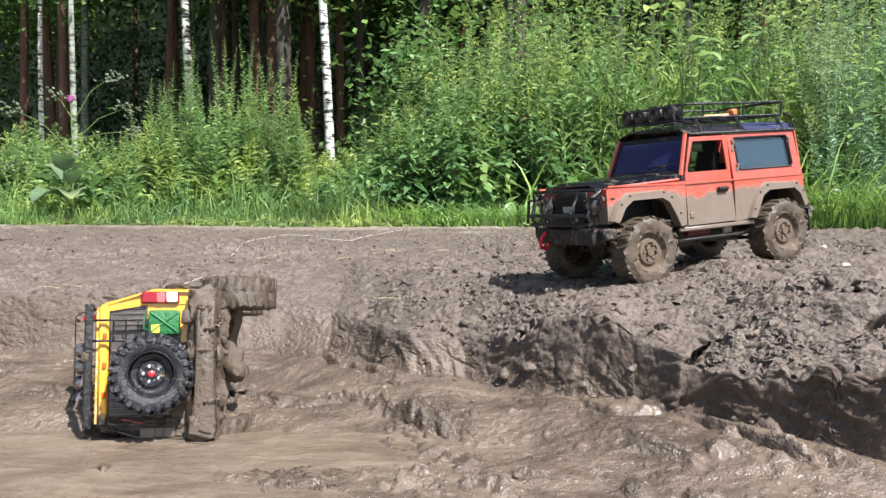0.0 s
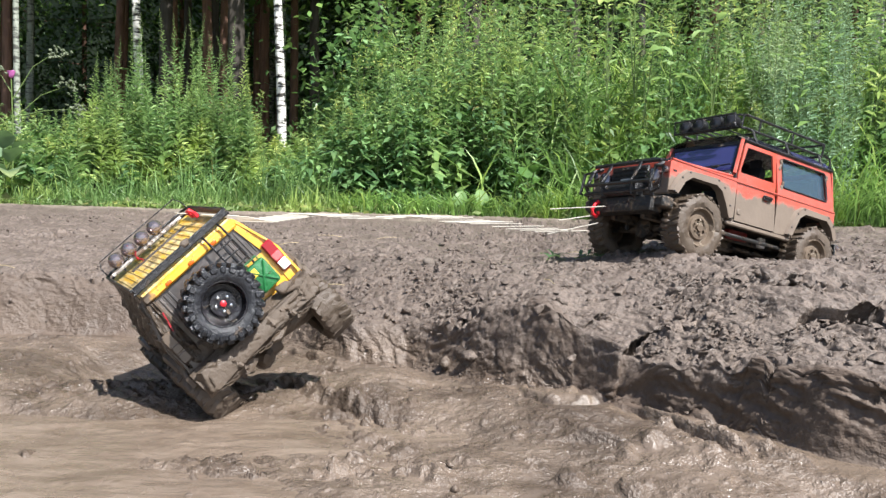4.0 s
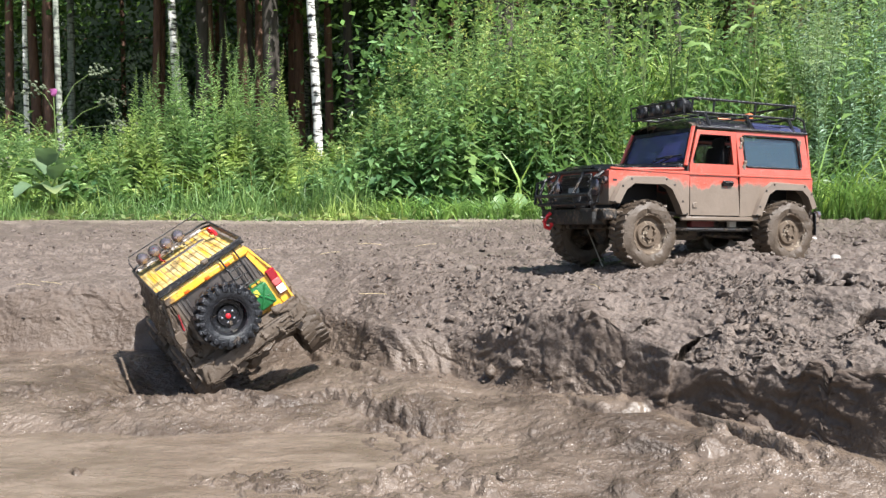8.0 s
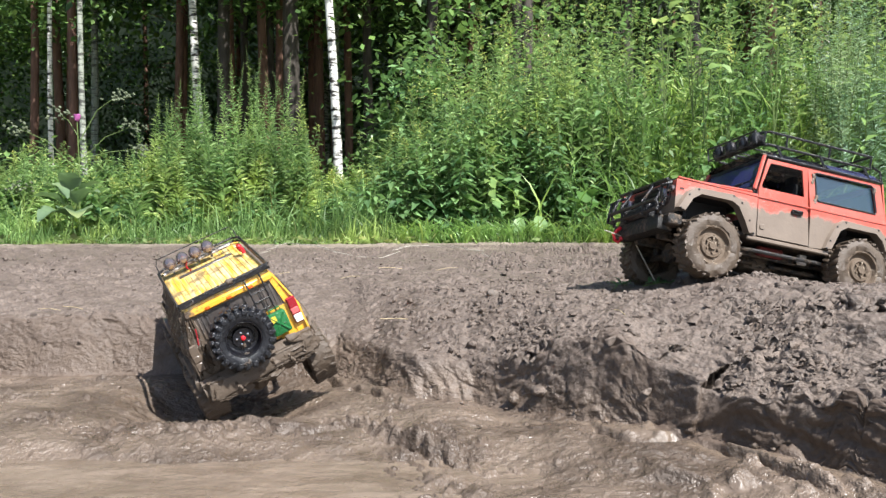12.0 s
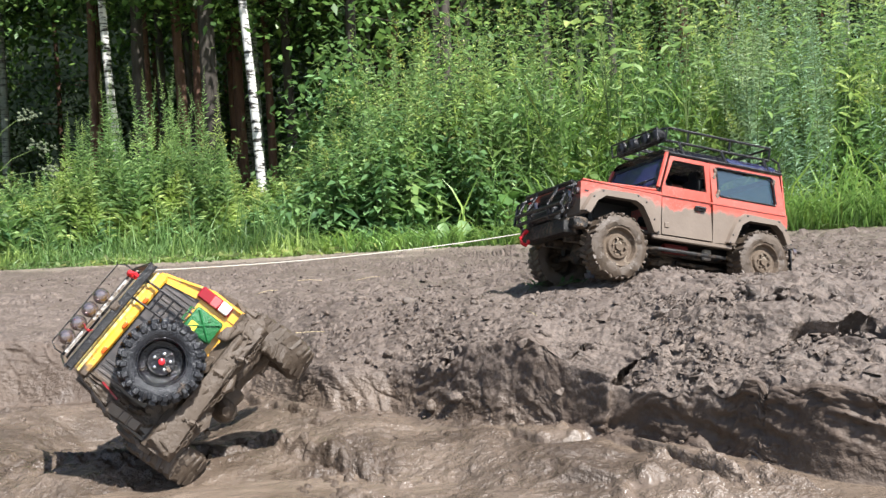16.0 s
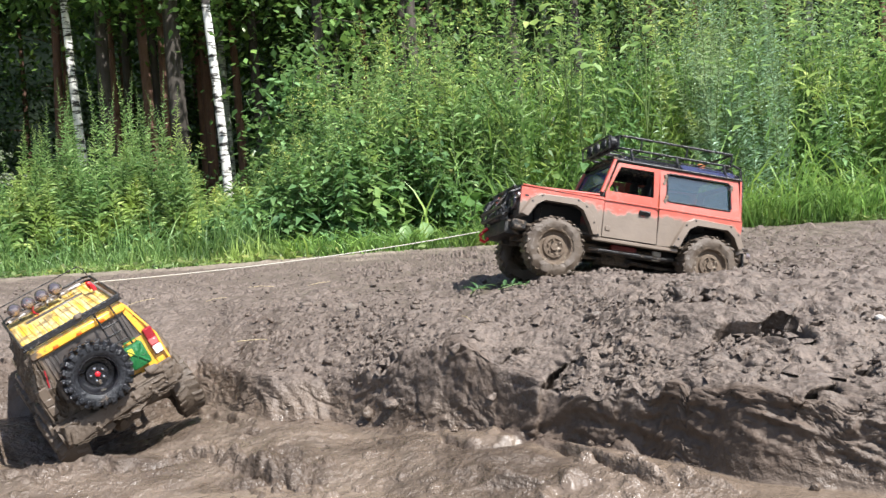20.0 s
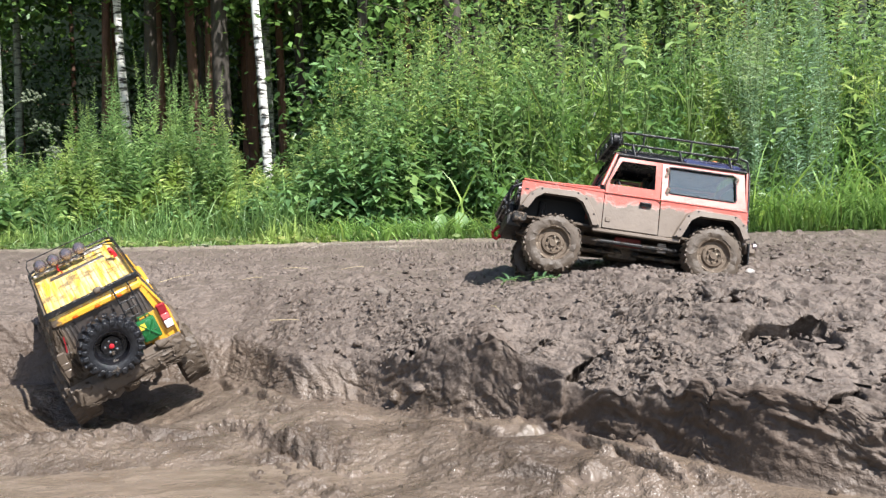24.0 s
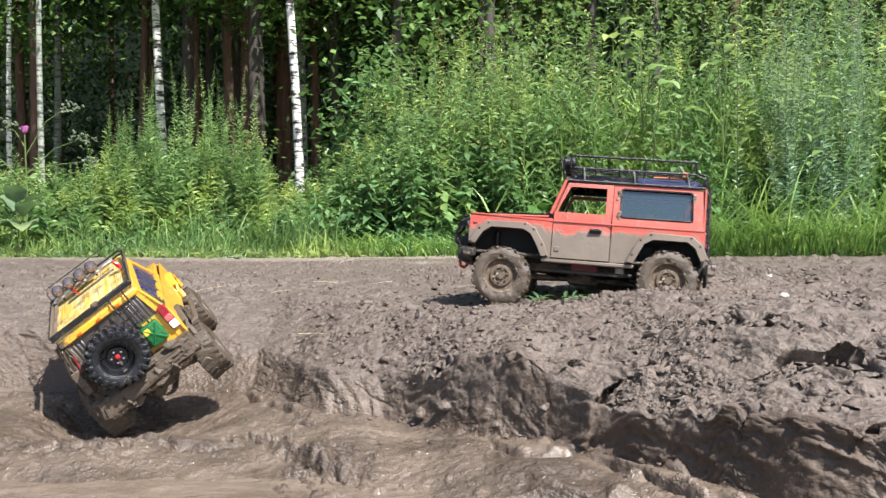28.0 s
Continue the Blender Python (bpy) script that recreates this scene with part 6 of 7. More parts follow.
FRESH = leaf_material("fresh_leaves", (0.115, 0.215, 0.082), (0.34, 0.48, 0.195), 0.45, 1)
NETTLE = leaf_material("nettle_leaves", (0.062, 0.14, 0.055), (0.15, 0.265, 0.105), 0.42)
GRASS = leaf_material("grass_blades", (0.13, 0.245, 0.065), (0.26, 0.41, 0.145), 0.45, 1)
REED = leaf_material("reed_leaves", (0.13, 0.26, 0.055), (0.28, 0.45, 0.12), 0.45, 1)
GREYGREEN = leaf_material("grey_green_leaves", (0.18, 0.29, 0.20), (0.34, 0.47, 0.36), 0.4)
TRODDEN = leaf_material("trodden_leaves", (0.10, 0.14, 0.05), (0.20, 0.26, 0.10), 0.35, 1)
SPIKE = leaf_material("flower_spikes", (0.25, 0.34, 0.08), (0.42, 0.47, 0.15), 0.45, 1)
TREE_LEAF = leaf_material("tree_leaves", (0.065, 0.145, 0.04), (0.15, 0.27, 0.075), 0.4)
STEM = material("green_stem", (0.10, 0.15, 0.04), 0.6)


def stuff(name, co, faces, mat, label, category):
    me = bpy.data.meshes.new(name)
    fill_mesh(me, co, faces)
    me.materials.append(mat)
    return tagged(new(name, me), label, category, kind="stuff")


def merge(parts):
    cos, tris, k = [], [], 0
    for co, tri in parts:
        cos.append(co)
        tris.append(tri + k)
        k += len(co)
    return np.concatenate(cos), np.concatenate(tris)


def tall(x):
    """How high the weeds stand along the verge."""
    return np.interp(x, (-9, -2.6, -1.75, -1.45, -0.9, -0.78, -0.62, -0.45, -0.2, 0.1, 0.6, 1.2, 2.5, 6, 10), (0.46, 0.42, 0.42, 0.5, 0.5, 0.34, 0.36, 0.6, 0.9, 1.05, 1.2, 1.4, 1.6, 1.6, 1.5))


def weeds(n, xr, yr, kind, rng, hk=1.0, keep=None):
    """Stalks with leaves all the way up; gives leaf, spike and stem arrays."""
    x, y = rng.uniform(*xr, n), rng.uniform(*yr, n)
    if keep is not None:
        k = rng.random(n) < keep(x, y)
        x, y, n = x[k], y[k], int(k.sum())
    y = y + 0.06 * np.sin(x * 3)
    h = tall(x * 4.9 / y) * hk * rng.uniform(0.4, 1.15, n) * np.clip(0.75 + 0.35 * (y - 4.4), 0.6, 1.6)
    z = land(x, y, False)
    lean = rng.normal(0, 0.05 if kind == "spire" else 0.10, (n, 2))
    per = {"lance": 46, "nettle": 30, "feather": 140, "spire": 130}[kind]
    f = (np.arange(per)[None, :] + rng.random((n, per))) / per
    f = 0.06 + 0.94 * f ** 0.85
    px = x[:, None] + lean[:, :1] * h[:, None] * f ** 2
    py = y[:, None] + lean[:, 1:] * h[:, None] * f ** 2
    pz = z[:, None] + h[:, None] * f
    az = rng.random((n, 1)) * 6.28 + np.arange(per)[None, :] * (2.4 if kind != "nettle" else 1.57) + rng.normal(0, 0.3, (n, per))
    rise = {"lance": 0.75, "nettle": 0.1, "feather": 0.7, "spire": 0.8}[kind] + rng.normal(0, 0.25, (n, per))
    way = np.stack([np.cos(az), np.sin(az), rise], -1).reshape(-1, 3)
    base = np.stack([px, py, pz], -1).reshape(-1, 3)
    size = (1 - (0.94 if kind == "spire" else 0.72) * f ** (1.1 if kind == "spire" else 1.6)) * rng.uniform(0.65, 1.2, (n, per))
    L = {"lance": 0.145, "nettle": 0.115, "feather": 0.065, "spire": 0.13}[kind] * size.ravel()
    W = L * {"lance": 0.24, "nettle": 0.46, "feather": 0.16, "spire": 0.28}[kind]
    co, tri = leaf_arrays(base, way, L, W, 0.2, 0.3 if kind != "nettle" else 0.4, rng)
    # stems: three-sided
    top = np.stack([x + lean[:, 0] * h, y + lean[:, 1] * h, z + h], 1)
    bot = np.stack([x, y, z], 1)
    sx = np.array((0.0025, 0, 0))
    sy = np.array((0, 0.0025, 0))
    mid = (top + bot) / 2 - np.stack([lean[:, 0] * h * 0.25, lean[:, 1] * h * 0.25, 0 * h], 1)
    sco = np.stack([bot - sx, bot + sx, mid + sx * 0.8, mid - sx * 0.8, top + sx * 0.2, top - sx * 0.2, bot - sy, bot + sy, mid + sy * 0.8, mid - sy * 0.8, top + sy * 0.2, top - sy * 0.2], 1).reshape(-1, 3)
    i = np.arange(n)[:, None] * 12
    sq = np.concatenate([i + (0, 1, 2, 3), i + (3, 2, 4, 5), i + (6, 7, 8, 9), i + (9, 8, 10, 11)], 1).reshape(-1, 4)
    # loose flower spikes at the tips
    m = 26
    g = rng.random((n, m))
    sp = top[:, None, :] + np.stack([rng.normal(0, 0.006, (n, m)), rng.normal(0, 0.006, (n, m)), -g * 0.16 * np.minimum(1, h)[:, None]], -1)
    sp[..., :2] += (rng.normal(0, 0.016, (n, m, 2)) * g[..., None])
    sway = np.concatenate([rng.normal(0, 0.6, (n, m, 2)), rng.uniform(0.1, 0.9, (n, m, 1))], -1)
    pco, ptri = leaf_arrays(sp.reshape(-1, 3), sway.reshape(-1, 3), rng.uniform(0.012, 0.028, n * m), rng.uniform(0.004, 0.009, n * m), 0.2, 0.1, rng)
    return (co, tri), (pco, ptri), (sco, sq)


def build_verge():
    rng = np.random.default_rng(5)
    left = lambda x, y: np.where(x * 4.9 / y < -0.45, 1.0, 0.25)
    right = lambda x, y: np.where(x * 4.9 / y < -0.45, 0.25, 1.0)
    a1, s1, t1 = weeds(760, (-4.2, 4.6), (4.5, 5.6), "lance", rng, 1.0)
    a2, s2, t2 = weeds(520, (-6, 6.5), (5.4, 7.2), "lance", rng, 0.9, lambda x, y: np.where(x * 4.9 / y < -0.6, 0.35, 1.0))
    a3, s3, t3 = weeds(110, (-1.75, -0.80), (4.55, 5.2), "spire", rng, 1.85)
    a4, s4, t4 = weeds(60, (-0.5, 0.7), (4.7, 5.4), "spire", rng, 1.05)
    a5, s5, t5 = weeds(90, (-2.9, -1.7), (4.6, 5.4), "spire", rng, 1.15)
    stuff("willowherb", *merge([a1, a2, a3, a4, a5]), FRESH, "dense tall light-green weeds with narrow leaves", "weeds")
    stuff("flower_spikes", *merge([s1, s2, s4]), SPIKE, "yellow-green flower spikes on the tall weeds", "flowers")
    b1, _, u1 = weeds(420, (-4.2, 4.2), (4.42, 5.4), "nettle", rng, 0.72)
    b2, _, u2 = weeds(170, (-0.7, 0.6), (4.4, 5.0), "nettle", rng, 0.85)
    b3, _, u3 = weeds(260, (-6, 6), (5.2, 6.8), "nettle", rng, 0.8)
    stuff("nettles", *merge([b1, b2, b3]), NETTLE, "dark-green nettles along the track's edge", "nettles")
    c1, _, w1 = weeds(110, (1.5, 4.0), (4.5, 5.8), "feather", rng, 1.0)
    c2, _, w2 = weeds(70, (1.85, 2.5), (4.4, 4.8), "feather", rng, 1.05)
    stuff("wormwood", *merge([c1, c2]), GREYGREEN, "grey-green feathery wormwood", "weeds")
    stuff("weed_stems", *merge([t1, t2, t3, t4, t5, u1, u2, u3, w1, w2]), STEM, "thin green stems of the weeds", "stems")
    # verge grass
    n = 30000
    x = rng.uniform(-4.5, 5.0, n)
    y = verge(x) + np.abs(rng.normal(0, 0.28, n)) - 0.03 + 0.05 * vnoise(x, x * 0, 6, 3)
    base = np.stack([x, y, land(x, y, False) - 0.005], 1)
    L = rng.lognormal(math.log(0.13), 0.5, n).clip(0.03, 0.36) * (0.8 + 0.55 * vnoise(x, y, 3.5, 9)) * np.clip(0.35 + (y - verge(x)) * 4, 0.4, 1.1)
    way = rng.normal(0, 1, (n, 3))
    co, q = blade_arrays(base, way, L, rng.uniform(0.003, 0.007, n), rng.uniform(0.05, 1.0, n), rng)
    stuff("verge_grass", co, q, GRASS, "bright green grass along the muddy track", "grass")
    n = 1300
    x = rng.uniform(-2.5, 3.2, n)
    y = verge(x) + rng.normal(0.03, 0.09, n)
    base = np.stack([x, y, land(x, y, False) + rng.uniform(0.0, 0.03, n)], 1)
    way = np.concatenate([rng.normal(0, 1, (n, 2)), rng.normal(0.3, 0.4, (n, 1))], 1)
    L = rng.uniform(0.02, 0.055, n)
    co, t = leaf_arrays(base, way, L, L * rng.uniform(0.3, 0.8, n), 0.15, 0.2, rng)
    stuff("low_leaves", co, t, TRODDEN, "small trodden leaves at the verge", "leaves")
    # long arching reeds to the right
    n = 6000
    x, y = rng.uniform(0.1, 5.2, n), rng.uniform(4.25, 5.9, n)
    k = rng.random(n) < smooth(0.1, 1.4, x)
    x, y = x[k], y[k]
    n = len(x)
    base = np.stack([x, y, land(x, y, False) + rng.uniform(0, 0.75, n) * smooth(4.3, 4.9, y)], 1)
    co, q = blade_arrays(base, rng.normal(0, 1, (n, 3)), rng.uniform(0.22, 0.62, n), rng.uniform(0.005, 0.012, n), rng.uniform(0.3, 1.0, n), rng)
    stuff("reed_grass", co, q, REED, "long arching reed grass", "grass")
    # their outer rank leans out over the track
    n = 2600
    x, y = rng.uniform(-0.3, 4.5, n), rng.uniform(4.08, 4.35, n)
    base = np.stack([x, y, land(x, y, False)], 1)
    way = np.stack([rng.normal(-0.1, 0.5, n), rng.uniform(-1.0, 0.1, n), rng.normal(0, 0.3, n)], 1)
    co, q = blade_arrays(base, way, rng.uniform(0.16, 0.42, n) * (0.5 + 0.5 * smooth(0.6, 1.0, x)), rng.uniform(0.004, 0.010, n), rng.uniform(0.5, 1.2, n), rng)
    stuff("leaning_reed_grass", co, q, REED, "reed grass leaning over the edge of the track", "grass")


build_verge()


# ---- broad-leaved plants that can be told apart ----
def big_leaf(length, width, wave=0.12, cup=0.18, n=9):
    b = bmesh.new()
    rows = []
    for i in range(n):
        f = i / (n - 1)
        w = width * 0.5 * (math.sin(math.pi * min(1, f ** 0.62)) ** 0.7 if 0 < f < 1 else 0.04)
        row = []
        for j in range(-3, 4):
            u = j / 3
            row.append(b.verts.new((f * length, u * w, length * (0.16 * math.sin(f * 2.6) - cup * f * f) + abs(u) * w * 0.35 + wave * w * math.sin(f * 15 + j) * abs(u))))
        rows.append(row)
    for p, q in zip(rows, rows[1:]):
        for j in range(6):
            b.faces.new((p[j], p[j + 1], q[j + 1], q[j]))
    return b


BROAD = leaf_material("broad_leaf", (0.09, 0.155, 0.08), (0.16, 0.235, 0.13), 0.25, rough=0.4)
BRIGHT = leaf_material("bright_broad_leaf", (0.045, 0.115, 0.014), (0.06, 0.15, 0.02), 0.25, rough=0.75)
PALE = leaf_material("pale_broad_leaf", (0.19, 0.31, 0.11), (0.23, 0.36, 0.14), 0.4, rough=0.45)


def burdock(at, leaves, mat, label):
    plant = thing("burdock", label, "plant", "broad-leaved plants")
    plant.location = at
    for az, tilt, L, W, h in leaves:
        m = Matrix.Translation((0, 0, h)) @ Matrix.Rotation(radians(az), 4, "Z") @ Matrix.Rotation(radians(-tilt), 4, "Y")
        b = big_leaf(L, W)
        bmesh.ops.translate(b, vec=(0.03, 0, 0), verts=b.verts)
        bmesh.ops.transform(b, matrix=m, verts=b.verts)
        part("leaf", b, mat, plant)
        part("stalk", tube([(0, 0, 0), Vector((0, 0, h * 0.6)), m @ Vector((0.04, 0, 0))], 0.003, 5), STEM, plant)
    return plant


def ground_at(x, y):
    return (x, y, float(land(np.array(x), np.array(y), False)))


burdock(ground_at(-1.95, 4.32), [(200, 20, 0.17, 0.14, 0.17), (250, -5, 0.19, 0.16, 0.14), (300, 5, 0.2, 0.17, 0.12), (340, 25, 0.16, 0.13, 0.18), (280, 40, 0.14, 0.11, 0.24), (170, 35, 0.15, 0.12, 0.2), (20, 30, 0.14, 0.12, 0.22)], BROAD, "large grey-green burdock leaves at the track's edge")
burdock(ground_at(0.61, 4.27), [(105, 40, 0.10, 0.095, 0.17), (50, 20, 0.09, 0.085, 0.15), (160, 25, 0.09, 0.085, 0.16), (255, 5, 0.085, 0.08, 0.12), (300, 30, 0.08, 0.075, 0.2)], BRIGHT, "dark green plant with round leaves beside the track")
burdock(ground_at(0.27, 4.25), [(80, 60, 0.09, 0.065, 0.02), (20, 40, 0.07, 0.05, 0.015), (150, 45, 0.07, 0.05, 0.02)], PALE, "small pale leaf beside the track")
burdock(ground_at(0.38, 4.25), [(100, 60, 0.095, 0.07, 0.025), (30, 45, 0.07, 0.05, 0.02), (170, 35, 0.08, 0.055, 0.015)], PALE, "small pale leaf beside the track")
for _x, _y, _z, _az in ((1.22, 4.45, 0.86, -60), (1.36, 4.55, 0.74, -20), (1.62, 4.6, 0.98, 210), (1.2, 4.6, 1.05, 160), (1.9, 4.7, 0.8, -90), (1.05, 4.6, 1.12, -120)):
    burdock(ground_at(_x, _y), [(_az, -10, 0.15, 0.075, _z), (_az + 150, 0, 0.13, 0.065, _z - 0.1), (_az + 70, 10, 0.11, 0.055, _z + 0.06)], FRESH, "tall broad-leaved weed among the reeds")


DRY_UMBEL = material("dry_umbel", (0.10, 0.12, 0.07), 0.8)


def umbel_plant(at):
    """A tall dry stalk with branching grey umbels and one pink thistle head."""
    plant = thing("hogweed", "tall grey-green hogweed stalk with dry umbels", "plant")
    plant.location = at
    rng = random.Random(4)
    part("stalk", tube([(0, 0, 0), (0.01, 0, 0.3), (0.0, 0, 0.62)], 0.005, 6, taper=0.003), STEM, plant)
    for i, (dx, dz, z0) in enumerate(((-0.28, 0.22, 0.36), (0.28, 0.20, 0.40), (-0.14, 0.12, 0.55), (0.2, 0.26, 0.5), (0.32, 0.06, 0.42), (-0.36, -0.02, 0.3))):
        tip = Vector((dx, rng.uniform(-0.1, 0.1), z0 + dz))
        part("branch", tube([(0, 0, z0), Vector((dx * 0.5, tip.y * 0.5, z0 + dz * 0.7)), tip], 0.003, 5, taper=0.0015), STEM, plant)
        cl = []
        for k in range(26):
            p = tip + Vector((rng.gauss(0, 0.035), rng.gauss(0, 0.03), rng.gauss(0, 0.018)))
            cl.append(block((0.014, 0.012, 0.007), p, 0, (rng.uniform(0, 60), rng.uniform(0, 60), rng.uniform(0, 90))))
        tagged(part("umbel", join(*cl), DRY_UMBEL, plant), "dry grey umbel", kind="stuff")
    part("thistle_head", rough_up(lathe([(0.0, 0.004), (0.006, 0.012), (0.02, 0.016), (0.035, 0.02), (0.04, 0.008)], 10, "z", (0.0, 0, 0.62)), 0.004, 60), material("pink_flower", (0.4, 0.1, 0.3), 0.6), plant, "pink thistle flower")
    return plant


umbel_plant(ground_at(-2.02, 4.55))


# ---- trees ----
def bark(name, a, b, marks=None, stretch=(14, 14, 2.2)):
    s = Shade(name)
    mp = s.t.nodes.new("ShaderNodeMapping")
    mp.inputs["Scale"].default_value = stretch
    s.link(s.pos, mp.inputs["Vector"])
    n = s.noise(1.6, 6, 0.65, mp.outputs[0])
    col = s.mix(s.ramp(n, [(0.35, 0.0), (0.65, 1.0)]), a, b)
    if marks:
        m2 = s.t.nodes.new("ShaderNodeMapping")
        m2.inputs["Scale"].default_value = (5, 5, 22)
        s.link(s.pos, m2.inputs["Vector"])
        col = s.mix(s.ramp(s.noise(1.3, 4, 0.6, m2.outputs[0]), [(0.51, 0.0), (0.58, 1.0)]), col, marks)
    s.to("Base Color", col)
    s.to("Roughness", 0.85)
    s.bump(n, 0.6, 0.02)
    return s.m


BIRCH = bark("birch_bark", (0.55, 0.53, 0.48), (0.75, 0.73, 0.68), (0.035, 0.03, 0.026))
GREY_BARK = bark("grey_green_bark", (0.18, 0.2, 0.16), (0.34, 0.36, 0.30), (0.07, 0.07, 0.06))
PINE = bark("pine_bark", (0.10, 0.050, 0.035), (0.20, 0.105, 0.07))
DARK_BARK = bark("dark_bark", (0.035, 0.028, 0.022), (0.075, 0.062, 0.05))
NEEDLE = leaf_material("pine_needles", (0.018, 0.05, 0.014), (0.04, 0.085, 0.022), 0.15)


def tree(x, y, r, mat, label, lean=(0, 0), h=9.0, crown=5200, crown_at=(3.2, 8.5), spread=1.5, leaf=TREE_LEAF, size=0.10, seed=0, name="birch_tree"):
    rng = np.random.default_rng(100 + seed)
    t = thing(name, label, "tree", "trees of the wood")
    t.location = (x, y, float(land(np.array(x), np.array(y), False)) - 0.05)
    k = 12
    pts = [(lean[0] * f * h + 0.04 * math.sin(f * 7 + seed), lean[1] * f * h + 0.03 * math.sin(f * 5 + seed * 2), f * h) for f in (i / k for i in range(k + 1))]
    part("trunk", tube(pts, r, 10, taper=r * 0.25), mat, t)
    tips = []
    for i in range(7):
        f = rng.uniform(crown_at[0] / h, 0.9)
        b = Vector(pts[int(f * k)])
        az = rng.uniform(0, 6.28)
        d = Vector((math.cos(az), math.sin(az), rng.uniform(-0.1, 0.5))) * spread * rng.uniform(0.5, 1.0)
        part("limb", tube([b, b + d * 0.5 + Vector((0, 0, 0.08)), b + d], r * 0.22, 5, taper=r * 0.05), mat, t)
        tips += [np.array(b + d * u) for u in (0.45, 0.75, 1.0)]
    tips = np.array(tips)
    c = tips[rng.integers(0, len(tips), crown)] + rng.normal(0, 1, (crown, 3)) * (0.3 * spread, 0.3 * spread, 0.32)
    top = rng.random(crown) < 0.35
    c[top] = np.stack([rng.normal(0, 0.45 * spread, crown), rng.normal(0, 0.45 * spread, crown), rng.uniform(*crown_at, crown)], 1)[top] + np.array((lean[0] * h * 0.7, lean[1] * h * 0.7, 0))
    way = np.concatenate([rng.normal(0, 1, (crown, 2)), rng.normal(-0.3, 0.5, (crown, 1))], 1)
    L = size * rng.uniform(0.7, 1.3, crown)
    co, tri = leaf_arrays(c, way, L, L * (0.65 if leaf is TREE_LEAF else 0.4), 0.15, 0.2, rng)
    me = bpy.data.meshes.new("crown")
    fill_mesh(me, co, tri)
    me.materials.append(leaf)
    ob = new("crown", me)
    ob.parent = t
    return t


def build_wood():
    rng = random.Random(11)
    b = "slender white birch trunk with dark marks and a leafy crown"
    tree(-1.22, 8.4, 0.047, BIRCH, b, (-0.035, 0.0), seed=1)
    tree(-3.45, 11.5, 0.066, BIRCH, b, (-0.02, 0.0), seed=2)
    tree(-3.92, 9.0, 0.034, GREY_BARK, "thin grey-green young tree trunk", (0.0, 0.0), seed=3, crown=3000, crown_at=(2.0, 7.5), size=0.065, name="young_tree")
    tree(-4.82, 10.2, 0.032, BIRCH, b, (0.0, 0), seed=4, crown=3500, crown_at=(2.2, 8), size=0.07)
    tree(-5.05, 9.0, 0.05, BIRCH, b, (-0.01, 0), seed=5, crown=3500, crown_at=(2.0, 8), size=0.065)
    p = "straight reddish-brown pine trunk"
    for i, (x, y, r) in enumerate(((-3.75, 14, 0.09), (-2.92, 13, 0.085), (-2.74, 13.2, 0.08), (-3.3, 14.5, 0.06), (-4.9, 15, 0.09), (-6.3, 14, 0.09), (-2.0, 15, 0.08), (-7.4, 16, 0.1))):
        tree(x, y, r, PINE, p, (0.008 * (-1) ** i, 0), 11, 3200, (4.4, 10.5), 1.8, NEEDLE, 0.2, 20 + i, "pine_tree")
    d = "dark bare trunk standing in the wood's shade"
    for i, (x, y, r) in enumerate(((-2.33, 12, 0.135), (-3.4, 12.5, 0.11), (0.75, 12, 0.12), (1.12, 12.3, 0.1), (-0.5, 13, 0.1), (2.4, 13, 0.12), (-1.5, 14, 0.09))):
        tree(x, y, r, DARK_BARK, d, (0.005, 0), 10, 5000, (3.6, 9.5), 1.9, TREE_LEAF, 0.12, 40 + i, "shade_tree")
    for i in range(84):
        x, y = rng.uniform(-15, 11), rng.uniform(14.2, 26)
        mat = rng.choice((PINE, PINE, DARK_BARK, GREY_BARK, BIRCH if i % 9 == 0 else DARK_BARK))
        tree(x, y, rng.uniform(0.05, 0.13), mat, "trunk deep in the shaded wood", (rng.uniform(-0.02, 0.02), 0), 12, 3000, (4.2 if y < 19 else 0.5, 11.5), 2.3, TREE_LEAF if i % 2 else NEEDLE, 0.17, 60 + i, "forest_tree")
    # trees over the right-hand weeds and their hanging boughs
    for i, (x, y) in enumerate(((0.6, 8.6), (2.4, 9.2), (4.4, 9.0), (6.5, 9.5), (-0.3, 9.8))):
        tree(x, y, 0.07, DARK_BARK, "leafy young tree behind the weeds", (0.0, 0), 7, 2600, (1.2, 6.5), 1.3, TREE_LEAF, 0.085, 150 + i, "young_tree")
    # bush with oval leaves at the weeds' left end
    r2 = np.random.default_rng(77)
    bush = thing("bush", "dark-green bush with oval leaves", "bush")
    bush.location = ground_at(-0.36, 5.4)
    tips = []
    for i in range(16):
        az, ln = r2.uniform(0, 6.28), r2.uniform(0.25, 0.55)
        tip = Vector((math.cos(az) * ln * 0.6, math.sin(az) * ln * 0.4, r2.uniform(0.5, 1.2)))
        part("branch", tube([(0, 0, 0), tip * 0.5 + Vector((0, 0, 0.1)), tip], 0.008, 5, taper=0.002), DARK_BARK, bush)
        tips += [np.array(tip * u) for u in (0.6, 0.8, 1.0)]
    tips = np.array(tips)
    n = 1500
    c = tips[r2.integers(0, len(tips), n)] + r2.normal(0, 0.09, (n, 3))
    way = np.concatenate([r2.normal(0, 1, (n, 2)), r2.normal(-0.2, 0.4, (n, 1))], 1)
    L = r2.uniform(0.045, 0.08, n)
    co, tri = leaf_arrays(c, way, L, L * 0.6, 0.15, 0.2, r2)
    me = bpy.data.meshes.new("foliage")
    fill_mesh(me, co, tri)
    me.materials.append(NETTLE)
    ob = new("foliage", me)
    ob.parent = bush
    # undergrowth in the shade
    n = 26000
